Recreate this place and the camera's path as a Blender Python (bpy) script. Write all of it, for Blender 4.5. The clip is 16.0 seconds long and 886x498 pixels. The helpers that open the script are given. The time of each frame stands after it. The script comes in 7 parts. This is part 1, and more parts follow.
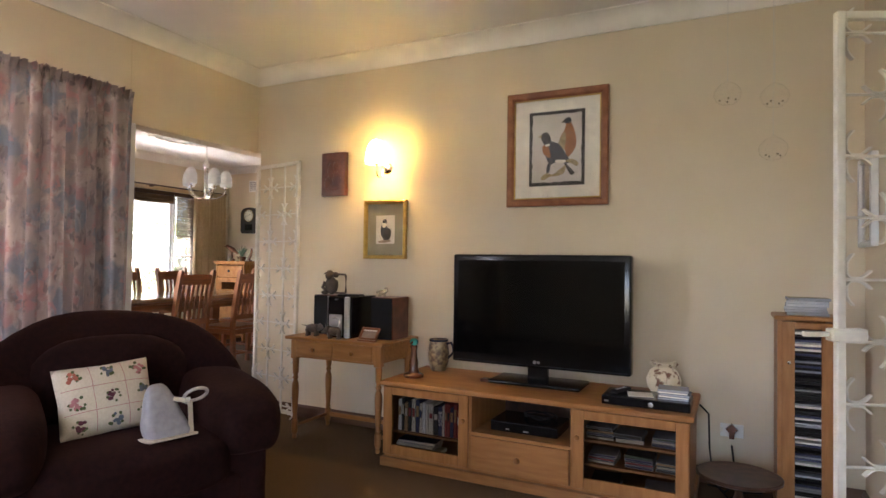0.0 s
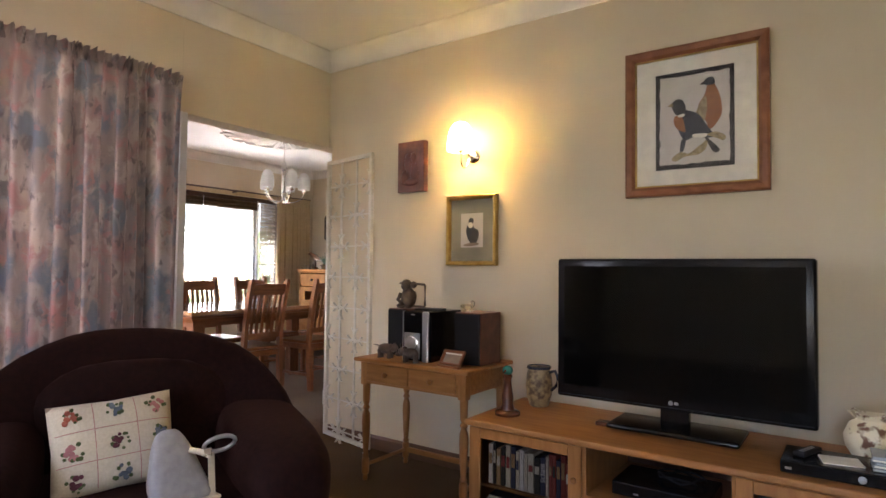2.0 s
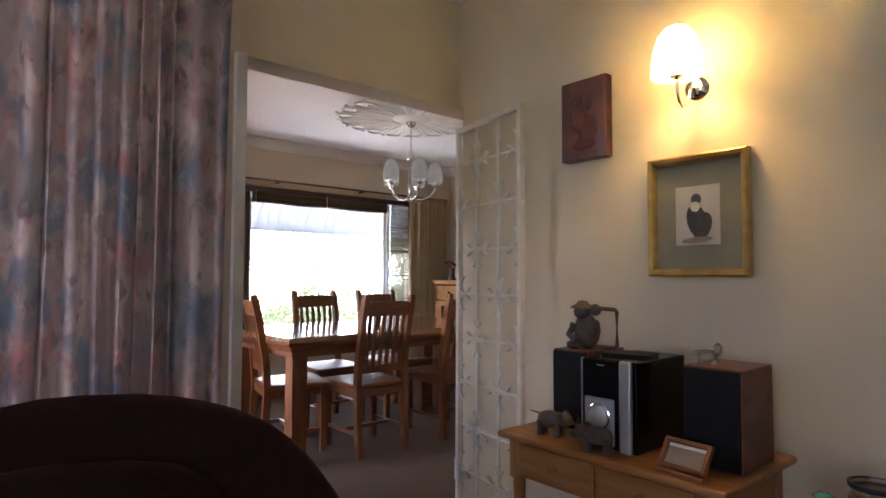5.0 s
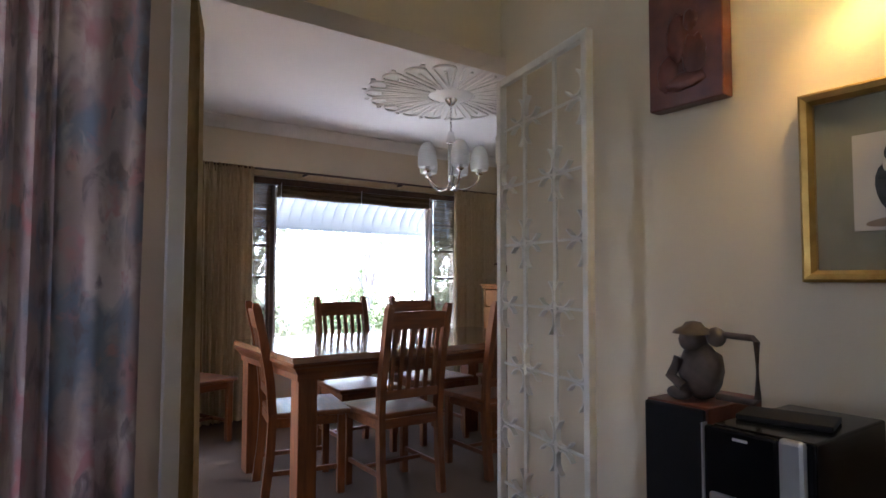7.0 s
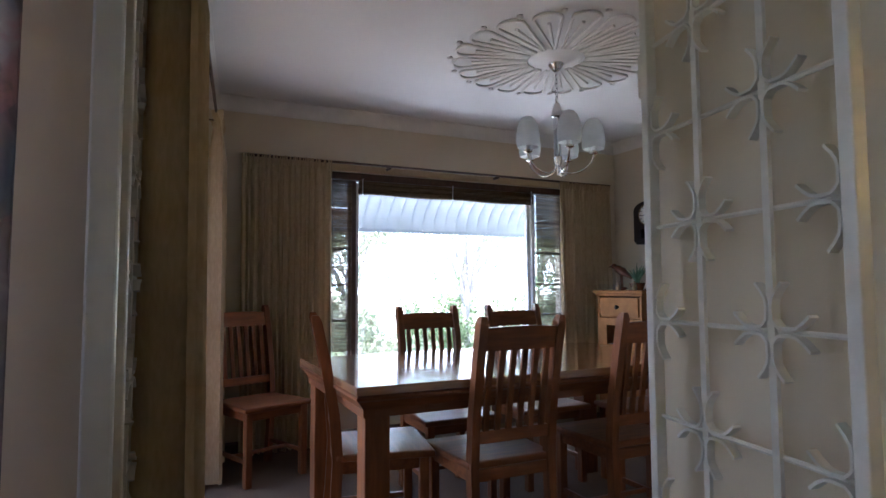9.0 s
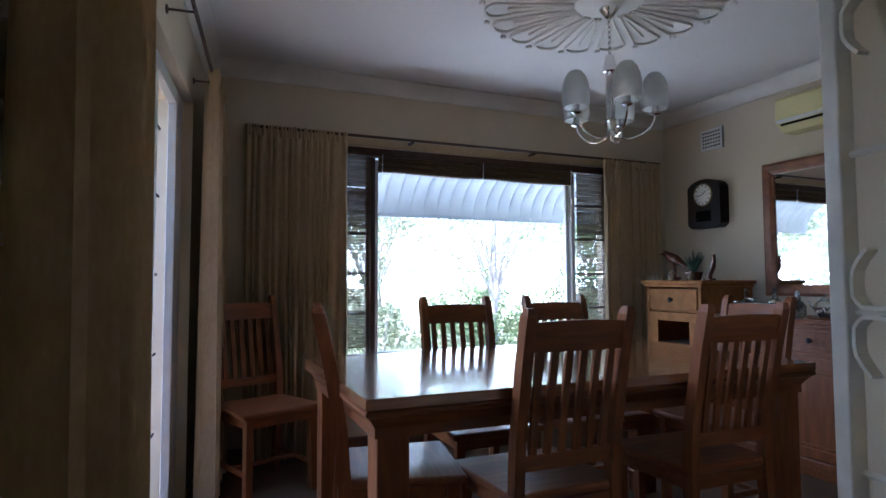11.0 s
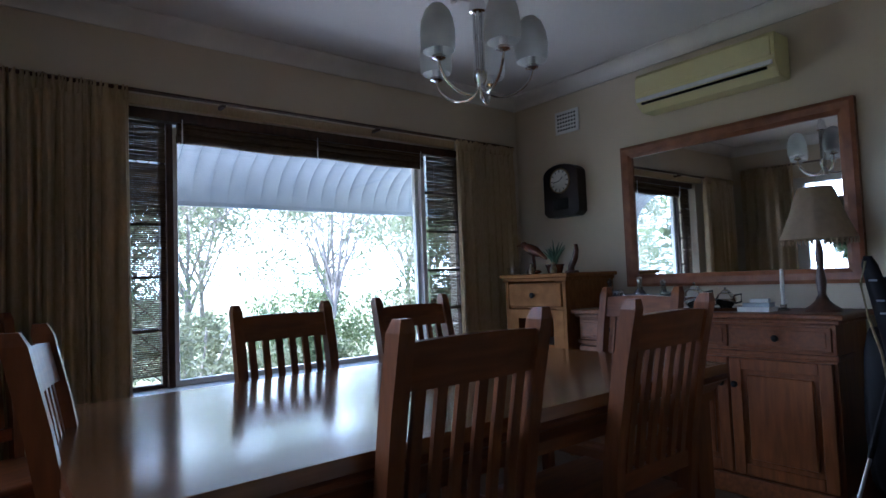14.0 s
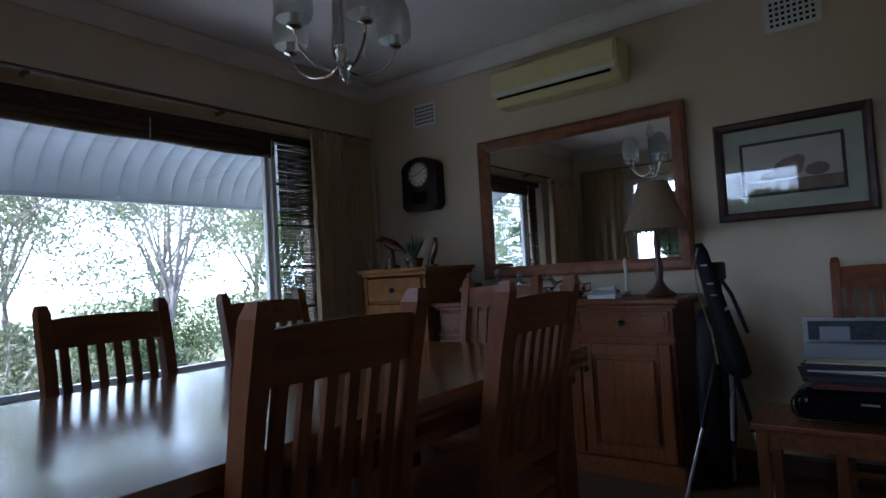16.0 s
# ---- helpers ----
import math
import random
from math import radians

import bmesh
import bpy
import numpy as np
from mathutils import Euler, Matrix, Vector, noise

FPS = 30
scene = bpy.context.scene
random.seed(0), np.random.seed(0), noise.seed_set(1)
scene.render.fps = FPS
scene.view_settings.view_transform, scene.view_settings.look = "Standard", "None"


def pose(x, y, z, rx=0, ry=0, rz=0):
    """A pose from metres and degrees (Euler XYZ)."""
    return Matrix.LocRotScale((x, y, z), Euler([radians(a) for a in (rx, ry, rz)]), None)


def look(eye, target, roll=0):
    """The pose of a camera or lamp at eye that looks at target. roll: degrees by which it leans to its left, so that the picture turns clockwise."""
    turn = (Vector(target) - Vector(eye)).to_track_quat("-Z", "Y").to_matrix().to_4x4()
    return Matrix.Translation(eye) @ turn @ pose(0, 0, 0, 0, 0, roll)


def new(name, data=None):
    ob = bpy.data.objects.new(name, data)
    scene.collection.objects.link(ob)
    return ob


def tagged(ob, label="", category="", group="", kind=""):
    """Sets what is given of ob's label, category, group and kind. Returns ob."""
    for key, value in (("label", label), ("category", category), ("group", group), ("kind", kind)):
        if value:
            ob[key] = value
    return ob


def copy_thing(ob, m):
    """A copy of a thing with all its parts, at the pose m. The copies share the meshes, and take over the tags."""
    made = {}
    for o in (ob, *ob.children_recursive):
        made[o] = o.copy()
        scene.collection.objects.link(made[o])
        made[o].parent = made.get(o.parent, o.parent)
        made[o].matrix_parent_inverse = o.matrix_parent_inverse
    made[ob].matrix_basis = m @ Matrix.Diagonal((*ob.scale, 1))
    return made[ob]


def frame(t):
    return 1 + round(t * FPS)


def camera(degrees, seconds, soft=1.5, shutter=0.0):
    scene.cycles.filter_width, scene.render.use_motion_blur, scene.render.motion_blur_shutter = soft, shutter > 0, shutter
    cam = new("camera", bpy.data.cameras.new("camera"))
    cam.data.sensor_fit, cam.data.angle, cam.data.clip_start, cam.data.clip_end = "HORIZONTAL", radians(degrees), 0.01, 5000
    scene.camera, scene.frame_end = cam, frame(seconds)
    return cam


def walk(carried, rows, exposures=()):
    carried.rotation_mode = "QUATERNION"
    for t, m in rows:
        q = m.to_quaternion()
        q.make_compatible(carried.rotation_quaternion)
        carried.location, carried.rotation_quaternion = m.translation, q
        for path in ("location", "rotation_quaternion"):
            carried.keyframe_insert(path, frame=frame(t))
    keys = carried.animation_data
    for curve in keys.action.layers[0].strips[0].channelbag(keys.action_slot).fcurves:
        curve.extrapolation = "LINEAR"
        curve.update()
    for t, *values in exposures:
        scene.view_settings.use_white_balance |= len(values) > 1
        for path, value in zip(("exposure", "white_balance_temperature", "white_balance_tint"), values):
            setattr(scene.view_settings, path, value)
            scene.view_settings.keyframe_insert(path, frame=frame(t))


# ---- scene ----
cam = camera(74.2, 16.0)
PATH = [
    (0, (0.052, -0.16, 1.138), (-0.832, 1.633, 1.182), 0.8),
    (0.5, (0.005, -0.012, 1.125), (-0.959, 1.74, 1.174), 0.7),
    (1, (-0.113, 0.183, 1.131), (-1.144, 1.896, 1.187), 0.7),
    (1.5, (-0.208, 0.324, 1.139), (-1.304, 1.996, 1.199), 0.6),
    (2, (-0.306, 0.483, 1.132), (-1.461, 2.115, 1.2), 0.6),
    (2.5, (-0.437, 0.677, 1.141), (-1.665, 2.254, 1.212), 0.6),
    (3, (-0.589, 0.838, 1.134), (-1.903, 2.343, 1.212), 0.5),
    (3.5, (-0.785, 1.0, 1.153), (-2.153, 2.457, 1.234), 0.5),
    (4, (-0.928, 1.139, 1.148), (-2.339, 2.554, 1.236), 0.5),
    (4.5, (-1.087, 1.313, 1.157), (-2.545, 2.679, 1.246), 0.4),
    (5, (-1.232, 1.468, 1.151), (-2.75, 2.767, 1.245), 0.2),
    (5.2, (-1.329, 1.527, 1.146), (-2.857, 2.813, 1.248), 0.4),
    (7.5, (-1.896, 2.141, 1.161), (-3.573, 3.226, 1.269), -0.2),
    (8, (-2.096, 2.26, 1.141), (-3.819, 3.268, 1.263), -0.4),
    (8.5, (-2.225, 2.322, 1.143), (-3.996, 3.244, 1.268), -0.3),
    (9, (-2.372, 2.405, 1.148), (-4.177, 3.256, 1.276), -0.3),
    (11.3, (-2.914, 2.627, 1.11), (-4.757, 3.398, 1.219), -0.2),
    (11.5, (-2.958, 2.649, 1.114), (-4.797, 3.429, 1.219), -0.3),
    (12, (-3.091, 2.744, 1.121), (-4.914, 3.56, 1.225), -0.5),
    (12.5, (-3.191, 2.825, 1.12), (-4.985, 3.703, 1.228), -0.9),
    (13, (-3.294, 2.873, 1.108), (-5.037, 3.848, 1.219), -1.2),
    (13.5, (-3.401, 2.9, 1.104), (-5.055, 4.019, 1.213), -1.8),
    (14, (-3.498, 2.92, 1.097), (-5.058, 4.167, 1.201), -2.2),
    (14.5, (-3.559, 2.94, 1.078), (-5.034, 4.286, 1.179), -2.6),
    (15, (-3.59, 2.956, 1.061), (-4.968, 4.403, 1.158), -2.9),
    (15.5, (-3.607, 2.971, 1.058), (-4.891, 4.501, 1.15), -3.2),
    (16, (-3.621, 2.987, 1.054), (-4.824, 4.582, 1.141), -3.3),
]
EXPOSURES = [(0, 4.75, 6300, 23), (3.5, 4.35, 5950, 24), (5, 3.9, 5650, 25), (9, 3.35, 5050, 18), (11.5, 2.85, 4750, 16), (13, 2.45, 4700, 16), (14.5, 2.1, 4750, 16), (16, 1.55, 4850, 15)]
walk(cam, [(t, look(eye, target, roll)) for t, eye, target, roll in PATH], EXPOSURES)

# ---------------------------------------------------------------- world and light
world = bpy.data.worlds.new("world")
scene.world = world
world.use_nodes = True
wn = world.node_tree.nodes
sky = wn.new("ShaderNodeTexSky")
sky.sky_type, sky.sun_disc = "NISHITA", False
sky.sun_elevation, sky.sun_rotation = radians(70), radians(195)
world.node_tree.links.new(sky.outputs[0], wn["Background"].inputs[0])
wn["Background"].inputs[1].default_value = 0.15


def lamp(name, kind, m, energy, color, **more):
    data = bpy.data.lights.new(name, kind)
    data.energy, data.color = energy, color
    if kind == "SUN":
        data.angle = more["angle"]
    elif kind == "AREA":
        data.shape, data.size, data.size_y = "RECTANGLE", more["size"][0], more["size"][1]
    else:
        data.shadow_soft_size = more["radius"]
    ob = new(name, data)
    ob.matrix_world = m
    return ob


SUN_DIR = Vector((math.sin(radians(195)) * math.cos(radians(70)), math.cos(radians(195)) * math.cos(radians(70)), math.sin(radians(70))))
lamp("sun", "SUN", look(SUN_DIR * 20, (0, 0, 0)), 5.0, (1, 0.95, 0.88), angle=radians(0.5))
# area lamps standing in for daylight in the openings of the living room
lamp("living_window_daylight", "AREA", look((-3.44, -0.39, 1.52), (0, -0.1, 1.4)), 1.6, (0.93, 0.96, 1.0), size=(0.85, 1.2))
# backlight added behind the floral curtain to brighten its cloth
lamp("garden_door_daylight", "AREA", look((-3.50, 1.26, 1.10), (0, 1.26, 1.10)), 0.9, (0.90, 0.95, 1.0), size=(1.6, 2.0))
# weak fill lamp added in the assumed opening behind the view
lamp("rear_window_daylight", "AREA", look((0.0, -2.68, 1.35), (-0.1, 0, 1.3)), 0.13, (1.0, 0.96, 0.90), size=(0.8, 1.3))
lamp("sconce_bulb", "POINT", pose(-2.19, 3.315, 1.895), 1.05, (1.0, 0.65, 0.18), radius=0.035)


# ---------------------------------------------------------------- materials
def material(name, color, rough=0.6, metal=0.0, color2=None, scale=8.0, stretch=(1, 1, 1), detail=5.0, bump=0.0, bump_scale=None,
             stain=0.0, vary=0.0, coat=0.0, ramp=(0.35, 0.7), spec=None):
    """Procedural surface: two-tone grain, a larger stain, fine relief, and a change from piece to piece."""
    m = bpy.data.materials.new(name)
    m.use_nodes = True
    n, l = m.node_tree.nodes, m.node_tree.links
    b = n["Principled BSDF"]
    b.inputs["Roughness"].default_value, b.inputs["Metallic"].default_value = rough, metal
    if coat:
        b.inputs["Coat Weight"].default_value, b.inputs["Coat Roughness"].default_value = coat, 0.12
    if spec is not None:
        b.inputs["Specular IOR Level"].default_value = spec
    co = n.new("ShaderNodeTexCoord")
    mp = n.new("ShaderNodeMapping")
    mp.inputs["Scale"].default_value = stretch
    l.new(co.outputs["Object"], mp.inputs[0])
    noise_tex = n.new("ShaderNodeTexNoise")
    noise_tex.inputs["Scale"].default_value, noise_tex.inputs["Detail"].default_value = scale, detail
    l.new(mp.outputs[0], noise_tex.inputs["Vector"])
    cr = n.new("ShaderNodeValToRGB")
    c2 = color2 or tuple(c * 0.86 for c in color)
    cr.color_ramp.elements[0].position, cr.color_ramp.elements[1].position = ramp
    cr.color_ramp.elements[0].color, cr.color_ramp.elements[1].color = (*c2, 1), (*color, 1)
    l.new(noise_tex.outputs["Fac"], cr.inputs[0])
    out = cr.outputs[0]
    if stain:
        big = n.new("ShaderNodeTexNoise")
        big.inputs["Scale"].default_value, big.inputs["Detail"].default_value = 1.7, 3.0
        l.new(co.outputs["Object"], big.inputs["Vector"])
        mr = n.new("ShaderNodeMapRange")
        mr.inputs["From Min"].default_value, mr.inputs["From Max"].default_value = 0.3, 0.7
        mr.inputs["To Min"].default_value, mr.inputs["To Max"].default_value = 1 - stain, 1.0
        l.new(big.outputs["Fac"], mr.inputs[0])
        mx = n.new("ShaderNodeVectorMath")
        mx.operation = "SCALE"
        l.new(out, mx.inputs[0])
        l.new(mr.outputs[0], mx.inputs["Scale"])
        out = mx.outputs[0]
    if vary:
        oi = n.new("ShaderNodeObjectInfo")
        mr = n.new("ShaderNodeMapRange")
        mr.inputs["To Min"].default_value, mr.inputs["To Max"].default_value = 1 - vary, 1 + vary * 0.5
        l.new(oi.outputs["Random"], mr.inputs[0])
        mx = n.new("ShaderNodeVectorMath")
        mx.operation = "SCALE"
        l.new(out, mx.inputs[0])
        l.new(mr.outputs[0], mx.inputs["Scale"])
        out = mx.outputs[0]
    l.new(out, b.inputs["Base Color"])
    if bump:
        bn = n.new("ShaderNodeBump")
        bn.inputs["Strength"].default_value, bn.inputs["Distance"].default_value = bump, 0.004
        src = noise_tex
        if bump_scale:
            src = n.new("ShaderNodeTexNoise")
            src.inputs["Scale"].default_value, src.inputs["Detail"].default_value = bump_scale, 3.0
            l.new(mp.outputs[0], src.inputs["Vector"])
        l.new(src.outputs["Fac"], bn.inputs["Height"])
        l.new(bn.outputs[0], b.inputs["Normal"])
    return m


def glass_material(name, tint=(1, 1, 1), rough=0.0, ior=1.45):
    m = bpy.data.materials.new(name)
    m.use_nodes = True
    n, l = m.node_tree.nodes, m.node_tree.links
    n.remove(n["Principled BSDF"])
    tr, gl, mix = n.new("ShaderNodeBsdfTransparent"), n.new("ShaderNodeBsdfGlossy"), n.new("ShaderNodeMixShader")
    lw, pw, ma = n.new("ShaderNodeLayerWeight"), n.new("ShaderNodeMath"), n.new("ShaderNodeMath")
    lw.inputs[0].default_value = 0.5
    pw.operation, ma.operation = "POWER", "MULTIPLY_ADD"
    pw.inputs[1].default_value = 4
    ma.inputs[1].default_value = 0.9 * (ior - 1) / 0.45
    ma.inputs[2].default_value = 0.04 * (ior - 1) / 0.45
    l.new(lw.outputs["Facing"], pw.inputs[0])
    l.new(pw.outputs[0], ma.inputs[0])
    tr.inputs[0].default_value = (*tint, 1)
    gl.inputs["Roughness"].default_value = rough
    l.new(ma.outputs[0], mix.inputs[0])
    l.new(tr.outputs[0], mix.inputs[1])
    l.new(gl.outputs[0], mix.inputs[2])
    l.new(mix.outputs[0], n["Material Output"].inputs[0])
    return m


def translucent(m, amount, weight=0.5):
    """Lets some light through a thin cloth or shade."""
    n, l = m.node_tree.nodes, m.node_tree.links
    b = n["Principled BSDF"]
    t, mix = n.new("ShaderNodeBsdfTranslucent"), n.new("ShaderNodeMixShader")
    src = b.inputs["Base Color"].links[0].from_socket
    l.new(src, t.inputs[0])
    mix.inputs[0].default_value = weight * amount
    l.new(b.outputs[0], mix.inputs[1])
    l.new(t.outputs[0], mix.inputs[2])
    l.new(mix.outputs[0], n["Material Output"].inputs[0])
    return m


def emitter(name, color, strength):
    m = bpy.data.materials.new(name)
    m.use_nodes = True
    b = m.node_tree.nodes["Principled BSDF"]
    b.inputs["Base Color"].default_value = (*color, 1)
    b.inputs["Emission Color"].default_value, b.inputs["Emission Strength"].default_value = (*color, 1), strength
    return m


def floral_cloth(name):
    """Printed cotton: pink and blue-green blooms on a greyed beige ground, with streaks of ivory."""
    m = bpy.data.materials.new(name)
    m.use_nodes = True
    n, l = m.node_tree.nodes, m.node_tree.links
    b = n["Principled BSDF"]
    b.inputs["Roughness"].default_value = 0.9
    co = n.new("ShaderNodeTexCoord")
    col = None
    base = (0.36, 0.305, 0.285, 1)
    layers = [(9.0, (0.46, 0.395, 0.36, 1), 0.48, 0.62, (0, 0, 0), (1, 1, 0.35)), (6.0, (0.39, 0.265, 0.25, 1), 0.53, 0.63, (3, 1, 7), (1, 1, 0.8)),
              (6.5, (0.25, 0.265, 0.285, 1), 0.52, 0.62, (9, 4, 2), (1, 1, 0.8)), (7.0, (0.50, 0.44, 0.40, 1), 0.55, 0.64, (5, 8, 1), (1, 1, 0.7)),
              (16.0, (0.24, 0.21, 0.205, 1), 0.57, 0.66, (2, 2, 9), (1, 1, 0.6)), (13.0, (0.43, 0.28, 0.265, 1), 0.58, 0.67, (7, 3, 4), (1, 1, 0.9))]
    for scale, tone, lo, hi, shift, stretch in layers:
        mp = n.new("ShaderNodeMapping")
        mp.inputs["Location"].default_value, mp.inputs["Scale"].default_value = shift, stretch
        l.new(co.outputs["Object"], mp.inputs[0])
        t = n.new("ShaderNodeTexNoise")
        t.inputs["Scale"].default_value, t.inputs["Detail"].default_value, t.inputs["Distortion"].default_value = scale * 1.2, 4.0, 0.5
        l.new(mp.outputs[0], t.inputs["Vector"])
        mr = n.new("ShaderNodeMapRange")
        mr.inputs["From Min"].default_value, mr.inputs["From Max"].default_value = lo, hi
        l.new(t.outputs["Fac"], mr.inputs[0])
        mx = n.new("ShaderNodeMix")
        mx.data_type = "RGBA"
        l.new(mr.outputs[0], mx.inputs["Factor"])
        if col is None:
            mx.inputs["A"].default_value = base
            mx.inputs[6].default_value = base
        else:
            l.new(col, mx.inputs[6])
        mx.inputs[7].default_value = tone
        col = mx.outputs[2]
    l.new(col, b.inputs["Base Color"])
    weave = n.new("ShaderNodeTexNoise")
    weave.inputs["Scale"].default_value = 260
    l.new(co.outputs["Object"], weave.inputs["Vector"])
    bn = n.new("ShaderNodeBump")
    bn.inputs["Strength"].default_value, bn.inputs["Distance"].default_value = 0.25, 0.002
    l.new(weave.outputs["Fac"], bn.inputs["Height"])
    l.new(bn.outputs[0], b.inputs["Normal"])
    return m


WALL = material("cream_wall_paint", (0.64, 0.55, 0.41), 0.85, color2=(0.61, 0.52, 0.38), scale=3, bump=0.12, bump_scale=70, stain=0.04)
CEIL = material("white_ceiling_paint", (0.72, 0.70, 0.66), 0.9, color2=(0.69, 0.67, 0.63), scale=2.5, bump=0.08, bump_scale=60, stain=0.03)
CORNICE = material("white_plaster", (0.80, 0.77, 0.71), 0.8, scale=4, stain=0.04)
CARPET = material("brown_carpet", (0.18, 0.115, 0.065), 1.0, color2=(0.10, 0.064, 0.036), scale=170, bump=0.9, stain=0.16, spec=0.1)
SKIRT = material("dark_skirting_wood", (0.14, 0.07, 0.04), 0.5, scale=6, stretch=(1, 1, 8), stain=0.1)
PINE = material("honey_pine", (0.42, 0.19, 0.06), 0.48, color2=(0.32, 0.135, 0.038), scale=5, stretch=(1.2, 9, 9), bump=0.08, stain=0.14, vary=0.1, coat=0.08, spec=0.35)
CHESTWOOD = material("waxed_honey_wood", (0.34, 0.155, 0.05), 0.75, color2=(0.25, 0.105, 0.03), scale=5, stretch=(3, 9, 3), bump=0.08, stain=0.18, vary=0.08, spec=0.12)
PINE_V = material("honey_pine_upright", (0.42, 0.19, 0.06), 0.48, color2=(0.32, 0.135, 0.038), scale=5, stretch=(9, 9, 1.2), bump=0.08, stain=0.14, vary=0.1, coat=0.08, spec=0.35)
OAK = material("brown_dining_wood", (0.25, 0.082, 0.022), 0.45, color2=(0.15, 0.048, 0.013), scale=5, stretch=(9, 1.0, 9), bump=0.1, stain=0.2, vary=0.12, coat=0.06, spec=0.3)
OAK_V = material("brown_dining_wood_upright", (0.25, 0.082, 0.022), 0.42, color2=(0.15, 0.048, 0.013), scale=5, stretch=(9, 9, 1.0), bump=0.1, stain=0.18, vary=0.14, coat=0.08, spec=0.3)
TABLETOP = material("polished_table_top", (0.34, 0.155, 0.06), 0.17, color2=(0.21, 0.085, 0.033), scale=4, stretch=(14, 1.0, 9), bump=0.12, stain=0.2, vary=0.16, coat=0.9, spec=0.8)
DARKWOOD = material("dark_stained_wood", (0.10, 0.045, 0.025), 0.4, color2=(0.05, 0.022, 0.012), scale=6, stretch=(5, 5, 2), bump=0.1, stain=0.2)
REDWOOD = material("red_brown_frame_wood", (0.30, 0.115, 0.045), 0.38, color2=(0.19, 0.065, 0.025), scale=7, stretch=(2, 6, 2), bump=0.08, stain=0.12)
CARVED = material("carved_red_wood", (0.20, 0.055, 0.025), 0.4, color2=(0.10, 0.025, 0.012), scale=14, bump=0.6, stain=0.2)
GOLD = material("gilt_frame", (0.62, 0.42, 0.13), 0.33, 0.85, color2=(0.45, 0.29, 0.08), scale=20, stain=0.15)
FLORAL = translucent(floral_cloth("floral_cotton"), 1.0, 0.5)
CREAMCLOTH = translucent(material("cream_curtain_cloth", (0.60, 0.46, 0.28), 0.92, color2=(0.52, 0.39, 0.23), scale=90, stretch=(1, 1, 0.3), bump=0.2, stain=0.1), 1.0, 0.28)
VELOUR = material("maroon_velour", (0.026, 0.009, 0.008), 0.95, color2=(0.016, 0.006, 0.006), scale=45, bump=0.35, stain=0.3, spec=0.12)
VELOUR.node_tree.nodes["Principled BSDF"].inputs["Sheen Weight"].default_value = 0.15
VELOUR.node_tree.nodes["Principled BSDF"].inputs["Sheen Tint"].default_value = (0.25, 0.09, 0.07, 1)
IRON = material("white_painted_iron", (0.72, 0.68, 0.60), 0.45, color2=(0.62, 0.58, 0.50), scale=18, stain=0.08)
CHROME = material("polished_chrome", (0.82, 0.82, 0.84), 0.08, 1.0, scale=10)
BRASS = material("dark_brass", (0.30, 0.20, 0.08), 0.35, 0.9, scale=15, stain=0.2)
BLACK = material("gloss_black_plastic", (0.006, 0.006, 0.007), 0.18, scale=4, spec=0.25)
BLACKMATT = material("matt_black_plastic", (0.010, 0.009, 0.010), 0.55, scale=30, bump=0.1, spec=0.2)
SCREEN = material("dark_screen_glass", (0.003, 0.003, 0.003), 0.08, scale=3, spec=0.18)
SILVER = material("silver_plastic", (0.55, 0.56, 0.58), 0.3, 0.6, scale=12)
WHITEPAINT = material("white_gloss_paint", (0.80, 0.80, 0.78), 0.4, scale=6, stain=0.05)
PAPER = material("ivory_mount_card", (0.80, 0.76, 0.67), 0.9, scale=14)
GREYCARD = material("grey_green_mount_card", (0.27, 0.26, 0.19), 0.9, scale=14)
GREENCARD = material("pale_green_mount_card", (0.50, 0.53, 0.42), 0.9, scale=14)
INK = material("dark_print_ink", (0.03, 0.03, 0.032), 0.8, color2=(0.07, 0.065, 0.06), scale=40)
RUST = material("rust_feather_print", (0.42, 0.17, 0.06), 0.8, color2=(0.26, 0.09, 0.03), scale=50)
SLATE = material("slate_feather_print", (0.07, 0.08, 0.10), 0.8, color2=(0.03, 0.035, 0.045), scale=50)
STRAW = material("straw_branch_print", (0.45, 0.36, 0.20), 0.8, color2=(0.22, 0.17, 0.09), scale=60)
SEPIA = material("sepia_wash_print", (0.32, 0.25, 0.19), 0.85, color2=(0.22, 0.17, 0.13), scale=20)
GLASS = glass_material("clear_glass")
BUBBLE = glass_material("thin_blown_glass", ior=1.3)
SMOKE = glass_material("smoky_cabinet_glass", (0.75, 0.75, 0.75))
FROST = translucent(material("frosted_lamp_glass", (0.92, 0.93, 0.93), 0.35, scale=8), 1.0, 0.85)
MIRROR = material("mirror_silver", (0.86, 0.88, 0.87), 0.02, 1.0, scale=2, color2=(0.86, 0.88, 0.87))
BAMBOO = translucent(material("bamboo_slat", (0.20, 0.13, 0.07), 0.7, color2=(0.11, 0.07, 0.035), scale=30, stretch=(1, 1, 6), stain=0.2, vary=0.3), 1.0, 0.3)
# white sheet toned to grey-blue, its dimmer underside put into the base colour
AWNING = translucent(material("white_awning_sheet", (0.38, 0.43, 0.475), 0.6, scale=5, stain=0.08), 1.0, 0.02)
CUSHION = material("cream_embroidered_cotton", (0.72, 0.64, 0.52), 0.95, color2=(0.64, 0.56, 0.44), scale=120, bump=0.3, stain=0.06)
BAGSKIN = material("pale_grey_leather", (0.42, 0.41, 0.43), 0.5, color2=(0.33, 0.32, 0.34), scale=30, bump=0.2, stain=0.1)
CLAY = material("brown_glazed_clay", (0.16, 0.055, 0.025), 0.25, color2=(0.09, 0.03, 0.015), scale=20, stain=0.2)
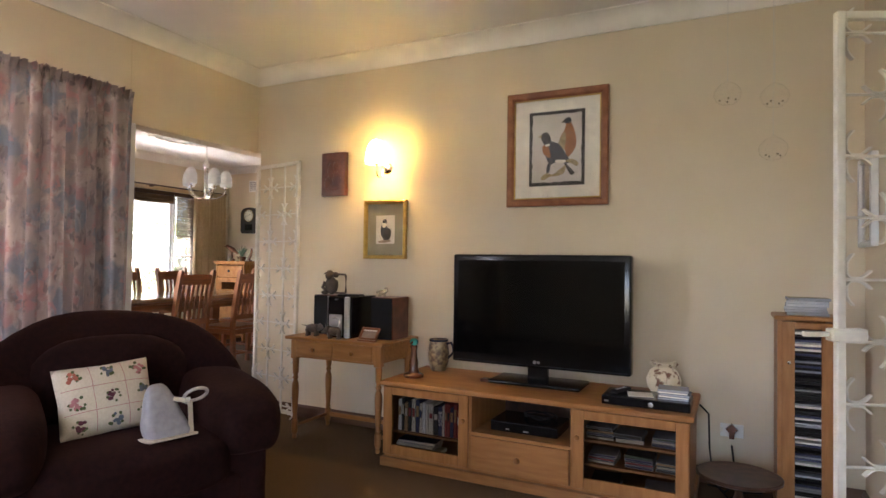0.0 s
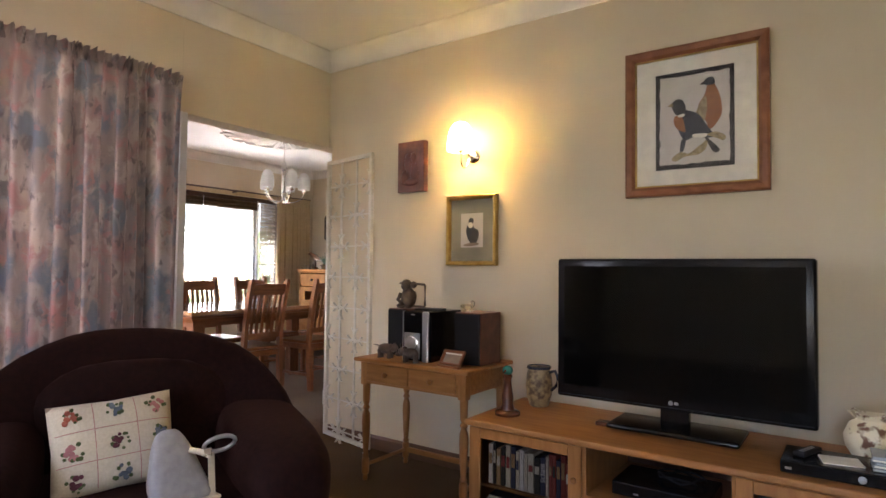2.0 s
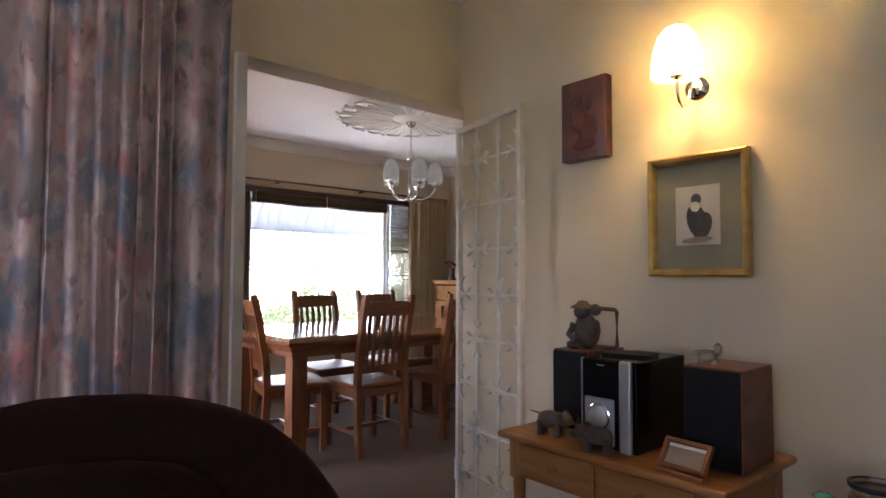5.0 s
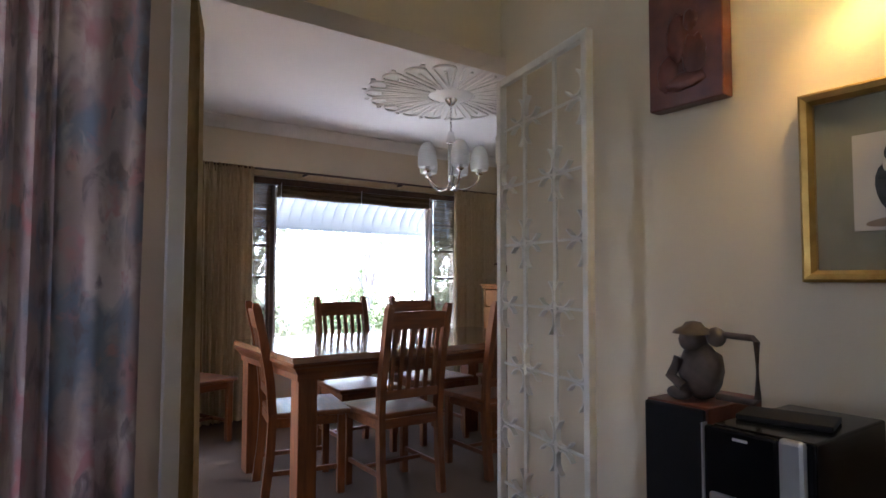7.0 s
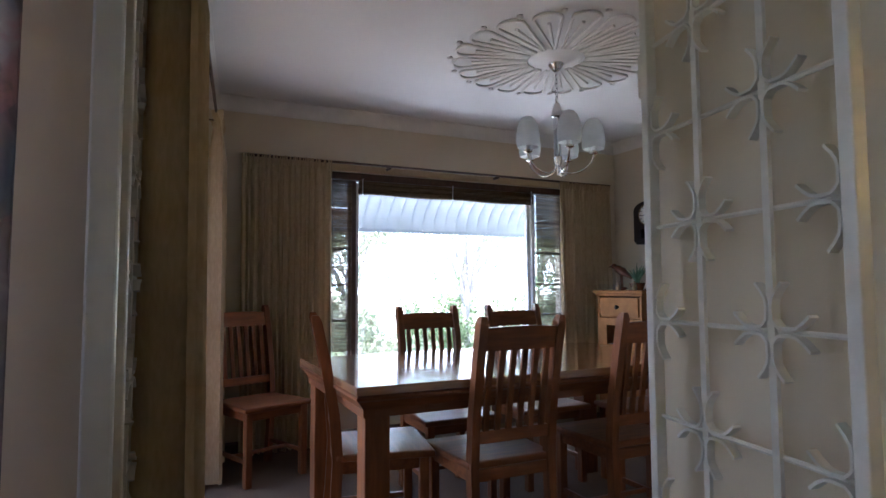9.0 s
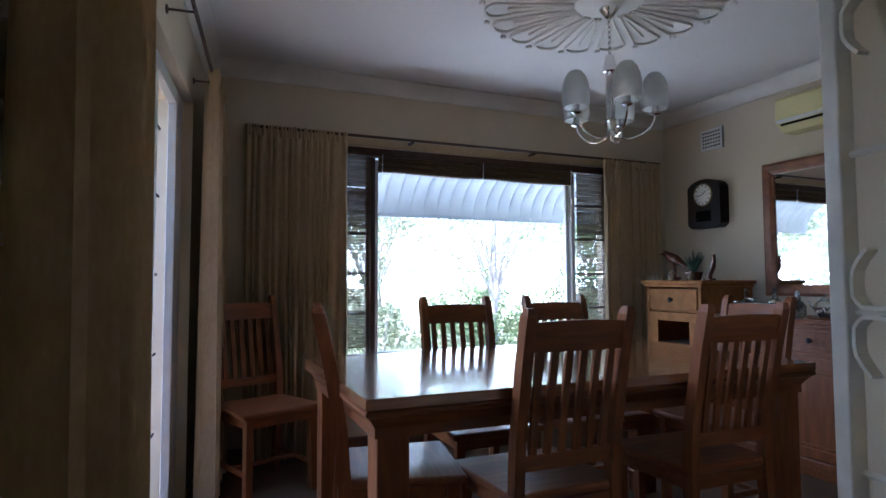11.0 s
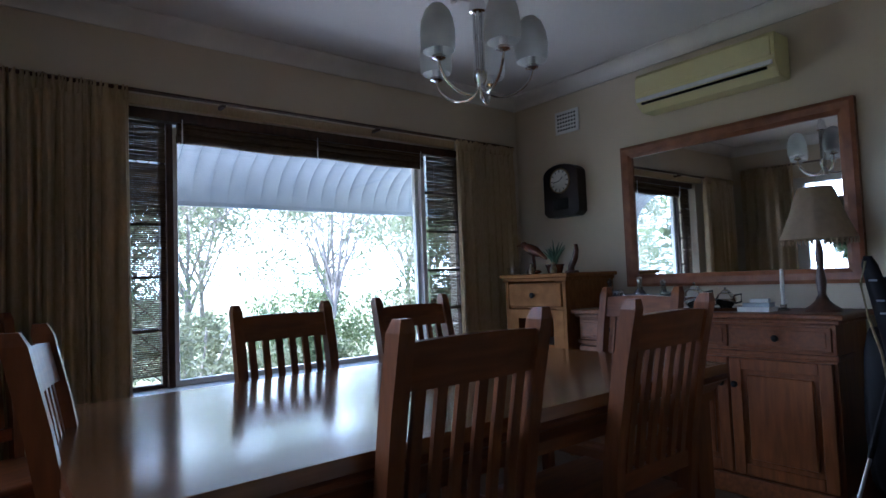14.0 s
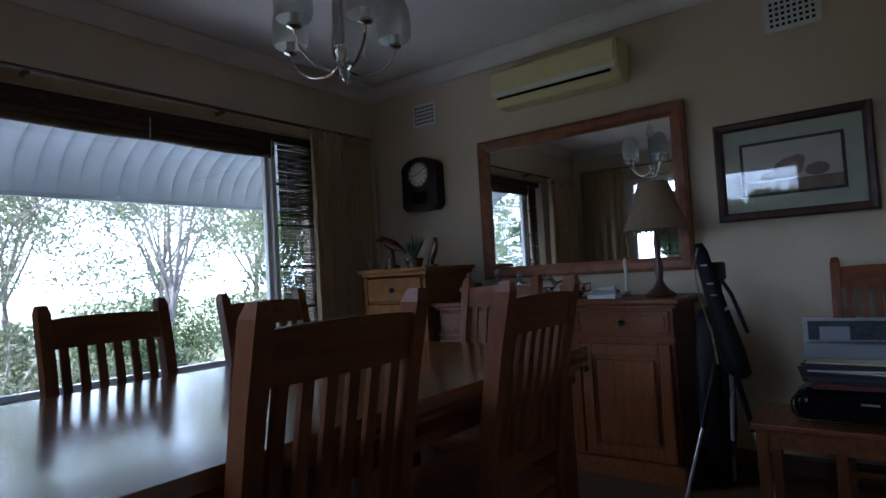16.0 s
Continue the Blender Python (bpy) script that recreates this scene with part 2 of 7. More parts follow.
POTTERY = material("painted_pottery", (0.36, 0.26, 0.13), 0.28, color2=(0.11, 0.065, 0.035), scale=30, detail=3, ramp=(0.38, 0.60))
POTTERY2 = material("cream_floral_pottery", (0.66, 0.58, 0.42), 0.3, color2=(0.16, 0.07, 0.04), scale=26, detail=2, ramp=(0.38, 0.47))
BLUEGLAZE = material("blue_black_glaze", (0.035, 0.04, 0.06), 0.25, scale=15)
TEAL = material("teal_glaze", (0.04, 0.22, 0.19), 0.25, scale=15)
STONE = material("grey_brown_stone", (0.12, 0.085, 0.065), 0.6, color2=(0.06, 0.042, 0.034), scale=25, bump=0.3)
LEAF = translucent(material("green_leaf", (0.20, 0.235, 0.12), 0.5, color2=(0.13, 0.165, 0.07), scale=2, vary=0.35), 1.0, 0.65)
LEAFPALE = translucent(material("pale_olive_leaf", (0.33, 0.34, 0.22), 0.55, color2=(0.23, 0.25, 0.14), scale=2, vary=0.35), 1.0, 0.65)
BARK = material("pale_grey_bark", (0.40, 0.35, 0.30), 0.9, color2=(0.24, 0.20, 0.165), scale=14, stretch=(3, 3, 1), bump=0.6)
GRASS = material("dry_lawn", (0.32, 0.31, 0.17), 1.0, color2=(0.22, 0.22, 0.11), scale=30, bump=0.5, stain=0.3)
PAVING = material("pale_patio_concrete", (0.42, 0.40, 0.36), 0.9, scale=12, bump=0.2, stain=0.2)
ALOE = material("aloe_leaf", (0.06, 0.12, 0.06), 0.45, color2=(0.035, 0.08, 0.04), scale=20)
LAMPSHADE = translucent(material("pale_lampshade_cloth", (0.36, 0.26, 0.16), 0.9, scale=40, bump=0.1), 1.0, 0.3)
ACPLASTIC = material("yellowed_white_plastic", (0.72, 0.66, 0.34), 0.4, color2=(0.70, 0.63, 0.30), scale=4)
BOOKS = [material("book_cloth_" + n, c, 0.7, scale=20) for n, c in (("ivory", (0.62, 0.56, 0.44)), ("red", (0.30, 0.05, 0.04)), ("navy", (0.04, 0.05, 0.12)),
         ("black", (0.03, 0.03, 0.03)), ("tan", (0.42, 0.27, 0.12)), ("green", (0.06, 0.12, 0.07)), ("white", (0.72, 0.71, 0.68)))]
CASE = material("clear_grey_disc_case", (0.34, 0.36, 0.40), 0.2, scale=10, vary=0.4)
LETTER = material("white_lettering", (0.82, 0.80, 0.74), 0.7, scale=5)


# ---------------------------------------------------------------- building helpers
def finish(bm, name, mat, parent=None, label="", smooth=None):
    me = bpy.data.meshes.new(name)
    bm.to_mesh(me)
    bm.free()
    me.materials.append(mat)
    if smooth is not None:
        for p in me.polygons:
            p.use_smooth = True
        me.set_sharp_from_angle(angle=radians(smooth))
    ob = new(name, me)
    if parent is not None:
        ob.parent = parent
    if label:
        ob["label"] = label
    return ob


def part(name, bm, mat, parent, label="", smooth=None):
    return finish(bm, name, mat, parent, label, smooth)


def again(ob, m, parent=None):
    """The same mesh once more as a part of its own."""
    o = new(ob.name.split(".")[0], ob.data)
    o.parent = parent or ob.parent
    o.matrix_basis = m
    return o


def thing(name, at, label, category, group="", rz=0.0, kind=""):
    ob = new(name)
    ob.empty_display_size = 0.05
    ob.matrix_basis = pose(*at, 0, 0, rz)
    return tagged(ob, label, category, group, kind)


def box(x0, x1, y0, y1, z0, z1, bevel=0.0, bm=None, seg=2):
    own = bm is None
    b = bmesh.new()
    bmesh.ops.create_cube(b, size=1)
    bmesh.ops.scale(b, vec=(x1 - x0, y1 - y0, z1 - z0), verts=b.verts)
    bmesh.ops.translate(b, vec=((x0 + x1) / 2, (y0 + y1) / 2, (z0 + z1) / 2), verts=b.verts)
    if bevel:
        bmesh.ops.bevel(b, geom=b.edges[:], offset=bevel, segments=seg, affect="EDGES", profile=0.5)
    if own:
        return b
    merge(bm, b)
    return bm


def merge(bm, other):
    me = bpy.data.meshes.new("tmp")
    other.to_mesh(me)
    other.free()
    bm.from_mesh(me)
    bpy.data.meshes.remove(me)
    return bm


def lathe(profile, seg=20, bm=None, m=None):
    """A turned body from (radius, height) pairs."""
    b = bmesh.new()
    rings = []
    for r, z in profile:
        rings.append([b.verts.new((max(r, 1e-4) * math.cos(2 * math.pi * i / seg), max(r, 1e-4) * math.sin(2 * math.pi * i / seg), z)) for i in range(seg)])
    for a, c in zip(rings, rings[1:]):
        for i in range(seg):
            b.faces.new((a[i], a[(i + 1) % seg], c[(i + 1) % seg], c[i]))
    b.faces.new(list(reversed(rings[0])))
    b.faces.new(rings[-1])
    if m is not None:
        bmesh.ops.transform(b, matrix=m, verts=b.verts)
    return b if bm is None else merge(bm, b)


def tube(points, radius, seg=8, bm=None, taper=None):
    """A round bar along points."""
    b = bmesh.new()
    pts = [Vector(p) for p in points]
    rings = []
    for i, p in enumerate(pts):
        d = (pts[min(i + 1, len(pts) - 1)] - pts[max(i - 1, 0)]).normalized()
        side = d.cross(Vector((0, 0, 1)))
        if side.length < 0.05:
            side = d.cross(Vector((0, 1, 0)))
        side.normalize()
        up = side.cross(d)
        r = radius if taper is None else radius + (taper - radius) * i / max(1, len(pts) - 1)
        rings.append([b.verts.new(p + r * (math.cos(2 * math.pi * k / seg) * side + math.sin(2 * math.pi * k / seg) * up)) for k in range(seg)])
    for a, c in zip(rings, rings[1:]):
        for k in range(seg):
            b.faces.new((a[k], a[(k + 1) % seg], c[(k + 1) % seg], c[k]))
    b.faces.new(list(reversed(rings[0])))
    b.faces.new(rings[-1])
    return b if bm is None else merge(bm, b)


def prism(outline, y0, y1, bm=None):
    """A flat shape in x and z, with thickness from y0 to y1."""
    b = bmesh.new()
    f = [b.verts.new((x, y0, z)) for x, z in outline]
    k = [b.verts.new((x, y1, z)) for x, z in outline]
    n = len(f)
    b.faces.new(f)
    b.faces.new(list(reversed(k)))
    for i in range(n):
        b.faces.new((f[i], k[i], k[(i + 1) % n], f[(i + 1) % n]))
    bmesh.ops.recalc_face_normals(b, faces=b.faces)
    return b if bm is None else merge(bm, b)


def blob(rx, ry, rz, at=(0, 0, 0), sub=3, rough=0.0, seed=0, m=None, square=1.0):
    """A soft rounded body; square under 1 makes it boxier."""
    b = bmesh.new()
    bmesh.ops.create_icosphere(b, subdivisions=sub, radius=1)
    for v in b.verts:
        c = v.co.copy()
        if square != 1.0:
            c = Vector([math.copysign(abs(a) ** square, a) for a in c])
        if rough:
            c *= 1 + rough * noise.noise(v.co * 2.2 + Vector((seed, seed * 2, 3)))
        v.co = Vector((c.x * rx, c.y * ry, c.z * rz)) + Vector(at)
    if m is not None:
        bmesh.ops.transform(b, matrix=m, verts=b.verts)
    return b


def ring_frame(w, h, t, d0, d1, lip=0.0):
    """A mitred picture frame in x and z round the origin; t: its width; from depth d0 (back) to d1 (front, towards -y)."""
    b = bmesh.new()
    loops = []
    for (iw, depth) in ((0, d0), (0, d1), (t * 0.25, d1 - lip), (t * 0.7, d1 - lip * 0.3), (t, d1 + abs(d1 - d0) * 0.35), (t, d0)):
        loops.append([b.verts.new((sx * (w / 2 - iw), depth, sz * (h / 2 - iw))) for sx, sz in ((-1, -1), (1, -1), (1, 1), (-1, 1))])
    for a, c in zip(loops, loops[1:] + loops[:1]):
        for i in range(4):
            b.faces.new((a[i], a[(i + 1) % 4], c[(i + 1) % 4], c[i]))
    bmesh.ops.recalc_face_normals(b, faces=b.faces)
    return b


def structure(name, bm, mat, label, category, smooth=None):
    return tagged(finish(bm, name, mat, None, "", smooth), label, category, "", "structure")


# ---------------------------------------------------------------- shell of the two rooms
LOW, HIGH = -0.07, 0.0            # living-room and dining-room floor
TVY, PARTX, WINX, BACKY = 3.455, -3.43, -6.70, 6.26
LCEIL, DCEIL = 2.66, 2.49
EASTX = 0.66
P0, P1 = PARTX - 0.14, PARTX

bm = bmesh.new()
xs = [(-7.0, HIGH), (-3.62, HIGH), (-3.30, LOW), (1.2, LOW)]
top = [[bm.verts.new((x, y, z)) for x, z in xs] for y in (-2.9, 6.6)]
bot = [[bm.verts.new((x, y, -0.25)) for x, z in xs] for y in (-2.9, 6.6)]
for i in range(3):
    bm.faces.new((top[0][i], top[0][i + 1], top[1][i + 1], top[1][i]))
    bm.faces.new((bot[0][i + 1], bot[0][i], bot[1][i], bot[1][i + 1]))
structure("floor", bm, CARPET, "worn brown fitted carpet running through both rooms", "floor")

structure("wall_television", merge(box(-3.40, 1.0, TVY, TVY + 0.20, -0.2, 2.005), box(P0, 1.0, TVY, TVY + 0.20, 2.005, 2.9)), WALL, "smooth cream painted wall behind the television", "wall")
# partition with the double opening and the lintel over it
structure("wall_partition_lintel", box(P0, P1, 2.315, TVY - 0.001, 2.005, 2.9), WALL, "cream painted lintel over the open doorway", "wall")
bm = box(-3.40, -3.28, TVY + 0.201, 6.6, -0.2, 2.9)
structure("wall_partition_north", bm, WALL, "cream painted partition between the two rooms", "wall")
bm = box(P0, P1, 0.42, 2.314, 2.20, 2.9)
box(P0, P1, 2.10, 2.314, -0.2, 2.199, bm=bm)
box(P0, P1, -0.85, 0.42, 2.20, 2.9, bm=bm)
box(P0, P1, 0.08, 0.36, -0.2, 2.199, bm=bm)
box(P0, P1, -0.85, 0.08, -0.2, 0.85, bm=bm)
box(P0, P1, -2.9, -0.85, -0.2, 2.9, bm=bm)
structure("wall_living_west", bm, WALL, "cream painted wall with a wide glazed opening behind the curtain", "wall")
# slabs added outside, out of view, to block sun at three openings
structure("roof_eave_garden", box(-6.95, P0 - 0.85, 1.25, 2.25, 2.36, 2.44), WHITEPAINT, "added white slab that keeps sun out of the garden door", "roof")
structure("roof_eave_living", box(P0 - 0.849, P0 - 0.002, -1.9, 2.25, 2.36, 2.44), WHITEPAINT, "added white slab that keeps sun out of the living-room openings", "roof")
structure("roof_eave_rear", box(-1.4, 1.4, -3.8, -2.902, 2.36, 2.44), WHITEPAINT, "added white slab that keeps sun out of the rear opening", "roof")
structure("trim_doorway", box(P1 + 0.002, P1 + 0.030, 2.292, 2.336, LOW, 2.004, 0.004), WHITEPAINT, "white painted timber post at the edge of the doorway", "door trim")
bm = box(EASTX, EASTX + 0.2, 2.25, TVY - 0.001, -0.2, 2.9)
box(EASTX, EASTX + 0.2, 1.2, 2.25, 2.05, 2.9, bm=bm)
box(EASTX, EASTX + 0.2, -2.9, 1.2, -0.2, 2.9, bm=bm)
structure("wall_living_east", bm, WALL, "cream painted wall with a gated passage", "wall")
# end walls added out of view to stop daylight leaking through the passage
structure("wall_passage", merge(box(1.9, 2.1, 0.9, 2.6, -0.2, 2.9), merge(box(0.861, 1.9, 0.9, 1.1, -0.2, 2.9), box(0.861, 1.9, 2.4, 2.6, -0.2, 2.9))), WALL, "cream painted passage wall with end walls added against stray daylight", "wall")
# this window is never in view; the opening is added to let light in
bm = box(P0, -0.45, -2.9, -2.7, -0.2, 2.9)
box(0.45, 2.1, -2.9, -2.7, -0.2, 2.9, bm=bm)
box(-0.45, 0.45, -2.9, -2.7, -0.2, 0.65, bm=bm)
box(-0.45, 0.45, -2.9, -2.7, 2.05, 2.9, bm=bm)
structure("wall_living_south", bm, WALL, "cream painted wall with an assumed window, out of view", "wall")
structure("ceiling_living", box(PARTX + 0.0, 2.1, -2.9, TVY + 0.2, LCEIL, LCEIL + 0.2), CEIL, "off-white painted living-room ceiling", "ceiling")
structure("ceiling_dining", box(-7.0, PARTX - 0.001, 1.9, 6.6, DCEIL, DCEIL + 0.2), CEIL, "white painted dining-room ceiling", "ceiling")

WY0, WY1, WZ0, WZ1 = 3.50, 5.74, 0.585, 2.03
bm = box(-6.95, WINX, 2.0, WY0, -0.2, 2.7)
box(-6.95, WINX, WY1, 6.6, -0.2, 2.7, bm=bm)
box(-6.95, WINX, WY0, WY1, -0.2, WZ0, bm=bm)
box(-6.95, WINX, WY0, WY1, WZ1, 2.7, bm=bm)
structure("wall_dining_west", bm, WALL, "cream painted wall around the picture window", "wall")
structure("wall_dining_north", box(WINX + 0.001, -3.401, BACKY, BACKY + 0.2, -0.2, 2.7), WALL, "cream painted wall behind the sideboard", "wall")


# the glazed garden wall of the dining room stands a few degrees askew
SA = Vector((-3.571, 2.28, 0))
SB = Vector((-6.70, 2.62, 0))
SANG = math.degrees(math.atan2(SB.y - SA.y, SB.x - SA.x))      # its own x runs from the doorway to the window wall
SLEN = (SB - SA).length
south = pose(SA.x, SA.y, 0, 0, 0, SANG)
DX0, DX1, DZ1 = 0.55, 2.62, 2.06
bm = box(0, DX0, 0.0, 0.2, -0.2, 2.7)
box(DX1, SLEN, 0.0, 0.2, -0.2, 2.7, bm=bm)
box(DX0, DX1, 0.0, 0.2, DZ1, 2.7, bm=bm)
ob = structure("wall_dining_south", bm, WALL, "cream painted wall with a glazed garden door", "wall")
ob.matrix_basis = south


def cornice(name, a, b, z, out, size=0.10):
    """A coved plaster cornice from a to b under a ceiling at z; out: the direction into the room."""
    a, b, out = Vector((*a, 0)), Vector((*b, 0)), Vector((*out, 0)).normalized()
    prof = [(0.0, -size * 1.1), (0.012, -size * 1.1), (0.012, -size)]
    prof += [(0.012 + size * (1 - math.cos(t)) * 0.95, -size + size * math.sin(t) * 0.9) for t in np.linspace(0.15, 1.45, 7)]
    prof += [(size, -size * 0.10), (size * 1.1, -size * 0.10), (size * 1.1, 0.0), (0, 0)]
    bmc = bmesh.new()
    ends = []
    for p in (a, b):
        ends.append([bmc.verts.new(p + out * u + Vector((0, 0, z + v - 0.001))) for u, v in prof])
    n = len(prof)
    for i in range(n):
        bmc.faces.new((ends[0][i], ends[0][(i + 1) % n], ends[1][(i + 1) % n], ends[1][i]))
    bmc.faces.new(ends[0])
    bmc.faces.new(ends[1])
    bmesh.ops.recalc_face_normals(bmc, faces=bmc.faces)
    return structure(name, bmc, CORNICE, "white coved plaster cornice", "cornice", 40)


cornice("cornice_television", (PARTX, TVY - 0.001), (EASTX, TVY - 0.001), LCEIL, (0, -1))
cornice("cornice_partition", (PARTX + 0.001, -2.7), (PARTX + 0.001, TVY), LCEIL, (1, 0))
cornice("cornice_east", (EASTX - 0.001, -2.7), (EASTX - 0.001, TVY), LCEIL, (-1, 0))
cornice("cornice_window", (WINX + 0.001, 2.4), (WINX + 0.001, BACKY), DCEIL, (1, 0), 0.085)
cornice("cornice_sideboard", (WINX, BACKY - 0.001), (PARTX - 0.024, BACKY - 0.001), DCEIL, (0, -1), 0.085)
cornice("cornice_dining_east", (-3.401, TVY + 0.21), (-3.401, BACKY), DCEIL, (-1, 0), 0.085)
cornice("cornice_garden", (SA.x, SA.y + 0.001), (SB.x, SB.y + 0.001), DCEIL, (0.1, 1), 0.085)


def skirting(name, a, b, z, out):
    a, b, out = Vector((*a, 0)), Vector((*b, 0)), Vector((*out, 0)).normalized() * 0.016
    bms = bmesh.new()
    q = []
    for p in (a, b):
        q.append([bms.verts.new(p + o + Vector((0, 0, h))) for o, h in ((Vector(), z), (out, z), (out, z + 0.075), (out * 0.4, z + 0.09), (Vector(), z + 0.09))])
    for i in range(5):
        bms.faces.new((q[0][i], q[0][(i + 1) % 5], q[1][(i + 1) % 5], q[1][i]))
    bms.faces.new(q[0])
    bms.faces.new(q[1])
    bmesh.ops.recalc_face_normals(bms, faces=bms.faces)
    return structure(name, bms, SKIRT, "dark stained wooden skirting board", "skirting")


skirting("baseboard_television", (PARTX + 0.002, TVY - 0.002), (EASTX, TVY - 0.002), LOW, (0, -1))
skirting("baseboard_east", (EASTX - 0.002, 2.25), (EASTX - 0.002, TVY - 0.02), LOW, (-1, 0))
skirting("baseboard_sideboard", (WINX + 0.002, BACKY - 0.002), (PARTX - 0.026, BACKY - 0.002), HIGH, (0, -1))
skirting("baseboard_window", (WINX + 0.002, 2.65), (WINX + 0.002, BACKY - 0.02), HIGH, (1, 0))


# ---------------------------------------------------------------- openings: window, glazed door, awning
def casement(parent, y0, y1, z0, z1, x, rows, mat_frame, fw=0.035):
    """A framed light with glazing bars and panes, in the plane x."""
    f = bmesh.new()
    for a, b, c, d in ((y0, y0 + fw, z0, z1), (y1 - fw, y1, z0, z1), (y0 + fw, y1 - fw, z0, z0 + fw), (y0 + fw, y1 - fw, z1 - fw, z1)):
        box(x - 0.02, x + 0.02, a, b, c, d, 0.003, bm=f, seg=1)
    fr = part("window_frame", f, mat_frame, parent)
    zs = np.linspace(z0 + fw, z1 - fw, rows + 1)
    for z in zs[1:-1]:
        part("glazing_bar", box(x - 0.012, x + 0.012, y0 + fw, y1 - fw, z - 0.009, z + 0.009), mat_frame, parent)
    for a, b in zip(zs, zs[1:]):
        p = part("pane", box(x - 0.003, x + 0.003, y0 + fw, y1 - fw, a, b), GLASS, parent)
        p.visible_shadow = False
    return fr


win = thing("window_1", (0, 0, 0), "wide picture window with narrow side casements in a white frame", "window", kind="structure")
GX = -6.83
casement(win, 3.735, 5.365, 0.59, 1.97, GX, 1, WHITEPAINT, 0.03)
casement(win, WY0 + 0.002, 3.70, 0.59, 2.02, GX, 5, DARKWOOD, 0.022)
casement(win, 5.40, WY1 - 0.002, 0.59, 2.02, GX, 5, DARKWOOD, 0.022)
part("mullion", box(GX - 0.04, GX + 0.05, 3.70, 3.735, 0.59, 2.02, 0.004), DARKWOOD, win)
part("mullion", box(GX - 0.04, GX + 0.05, 5.365, 5.40, 0.59, 2.02, 0.004), WHITEPAINT, win)
part("window_sill", box(-6.97, WINX + 0.03, WY0, WY1, 0.56, 0.588, 0.006), WHITEPAINT, win)

# leaded diamonds of the side casements
for ya, yb in ((3.52, 3.68), (5.42, 5.72)):
    bm = bmesh.new()
    for k in range(9):
        z = 0.62 + k * 0.15
        tube([(GX - 0.008, ya, z), (GX - 0.008, yb, z + 0.15)], 0.003, 4, bm)
        tube([(GX - 0.008, yb, z), (GX - 0.008, ya, z + 0.15)], 0.003, 4, bm)
    part("lead_bars", bm, DARKWOOD, win)


def bamboo_blind(y0, y1, z0, z1, x):
    b = thing("bamboo_blind", (x, (y0 + y1) / 2, z0), "brown split-bamboo blind let down over a side casement", "blind", "bamboo blinds at the window")
    w, n = y1 - y0, int((z1 - z0) / 0.0105)
    first = None
    for k in range(n):
        z = k * (z1 - z0) / n
        if random.random() < 0.02:
            continue
        m = pose(random.uniform(-0.002, 0.002), 0, z + 0.004, random.uniform(-0.6, 0.6), 0, 0)
        if first is None:
            first = part("slat", box(-0.0015, 0.0015, -w / 2, w / 2, -0.0038, 0.0038), BAMBOO, b)
            close = part("slat", box(-0.0015, 0.0015, -w / 2, w / 2, -0.0047, 0.0047), BAMBOO, b)
            first.matrix_basis = close.matrix_basis = m
        else:
            again(close if k > 0.62 * n else first, m)
    for s in (-0.3, 0.3):
        part("cord", tube([(0.004, s * w, 0), (0.004, s * w, z1 - z0)], 0.0015, 5), SKIRT, b)
    return b


bamboo_blind(3.51, 3.695, 0.66, 1.975, GX + 0.06)
bamboo_blind(5.41, 5.725, 0.66, 1.975, GX + 0.06)
rb = thing("rolled_blind", (GX + 0.075, 4.55, 1.86), "brown bamboo blind rolled up above the picture pane", "blind", "bamboo blinds at the window")
for k, (za, xa, r) in enumerate(((0.035, 0.0, 0.028), (0.075, 0.01, 0.022), (0.105, 0.0, 0.018))):
    bm = bmesh.new()
    pts = [(xa + 0.003 * math.sin(j * 1.7 + k), -0.80 + 1.60 * j / 16, za + 0.004 * math.sin(j * 0.9 + k * 2)) for j in range(17)]
    tube(pts, r, 10, bm)
    part("roll", bm, BAMBOO, rb, smooth=40)
for y in (-0.78, 0.0, 0.78):
    part("cord", tube([(0.03, y, -0.0), (0.034, y, 0.13)], 0.004, 5), WHITEPAINT, rb)
pel = thing("blind_headboard", (GX + 0.075, 4.62, 1.975), "dark stained board along the top of the window", "pelmet")
part("board", box(-0.035, 0.035, -1.105, 1.105, 0, 0.054, 0.004), DARKWOOD, pel)


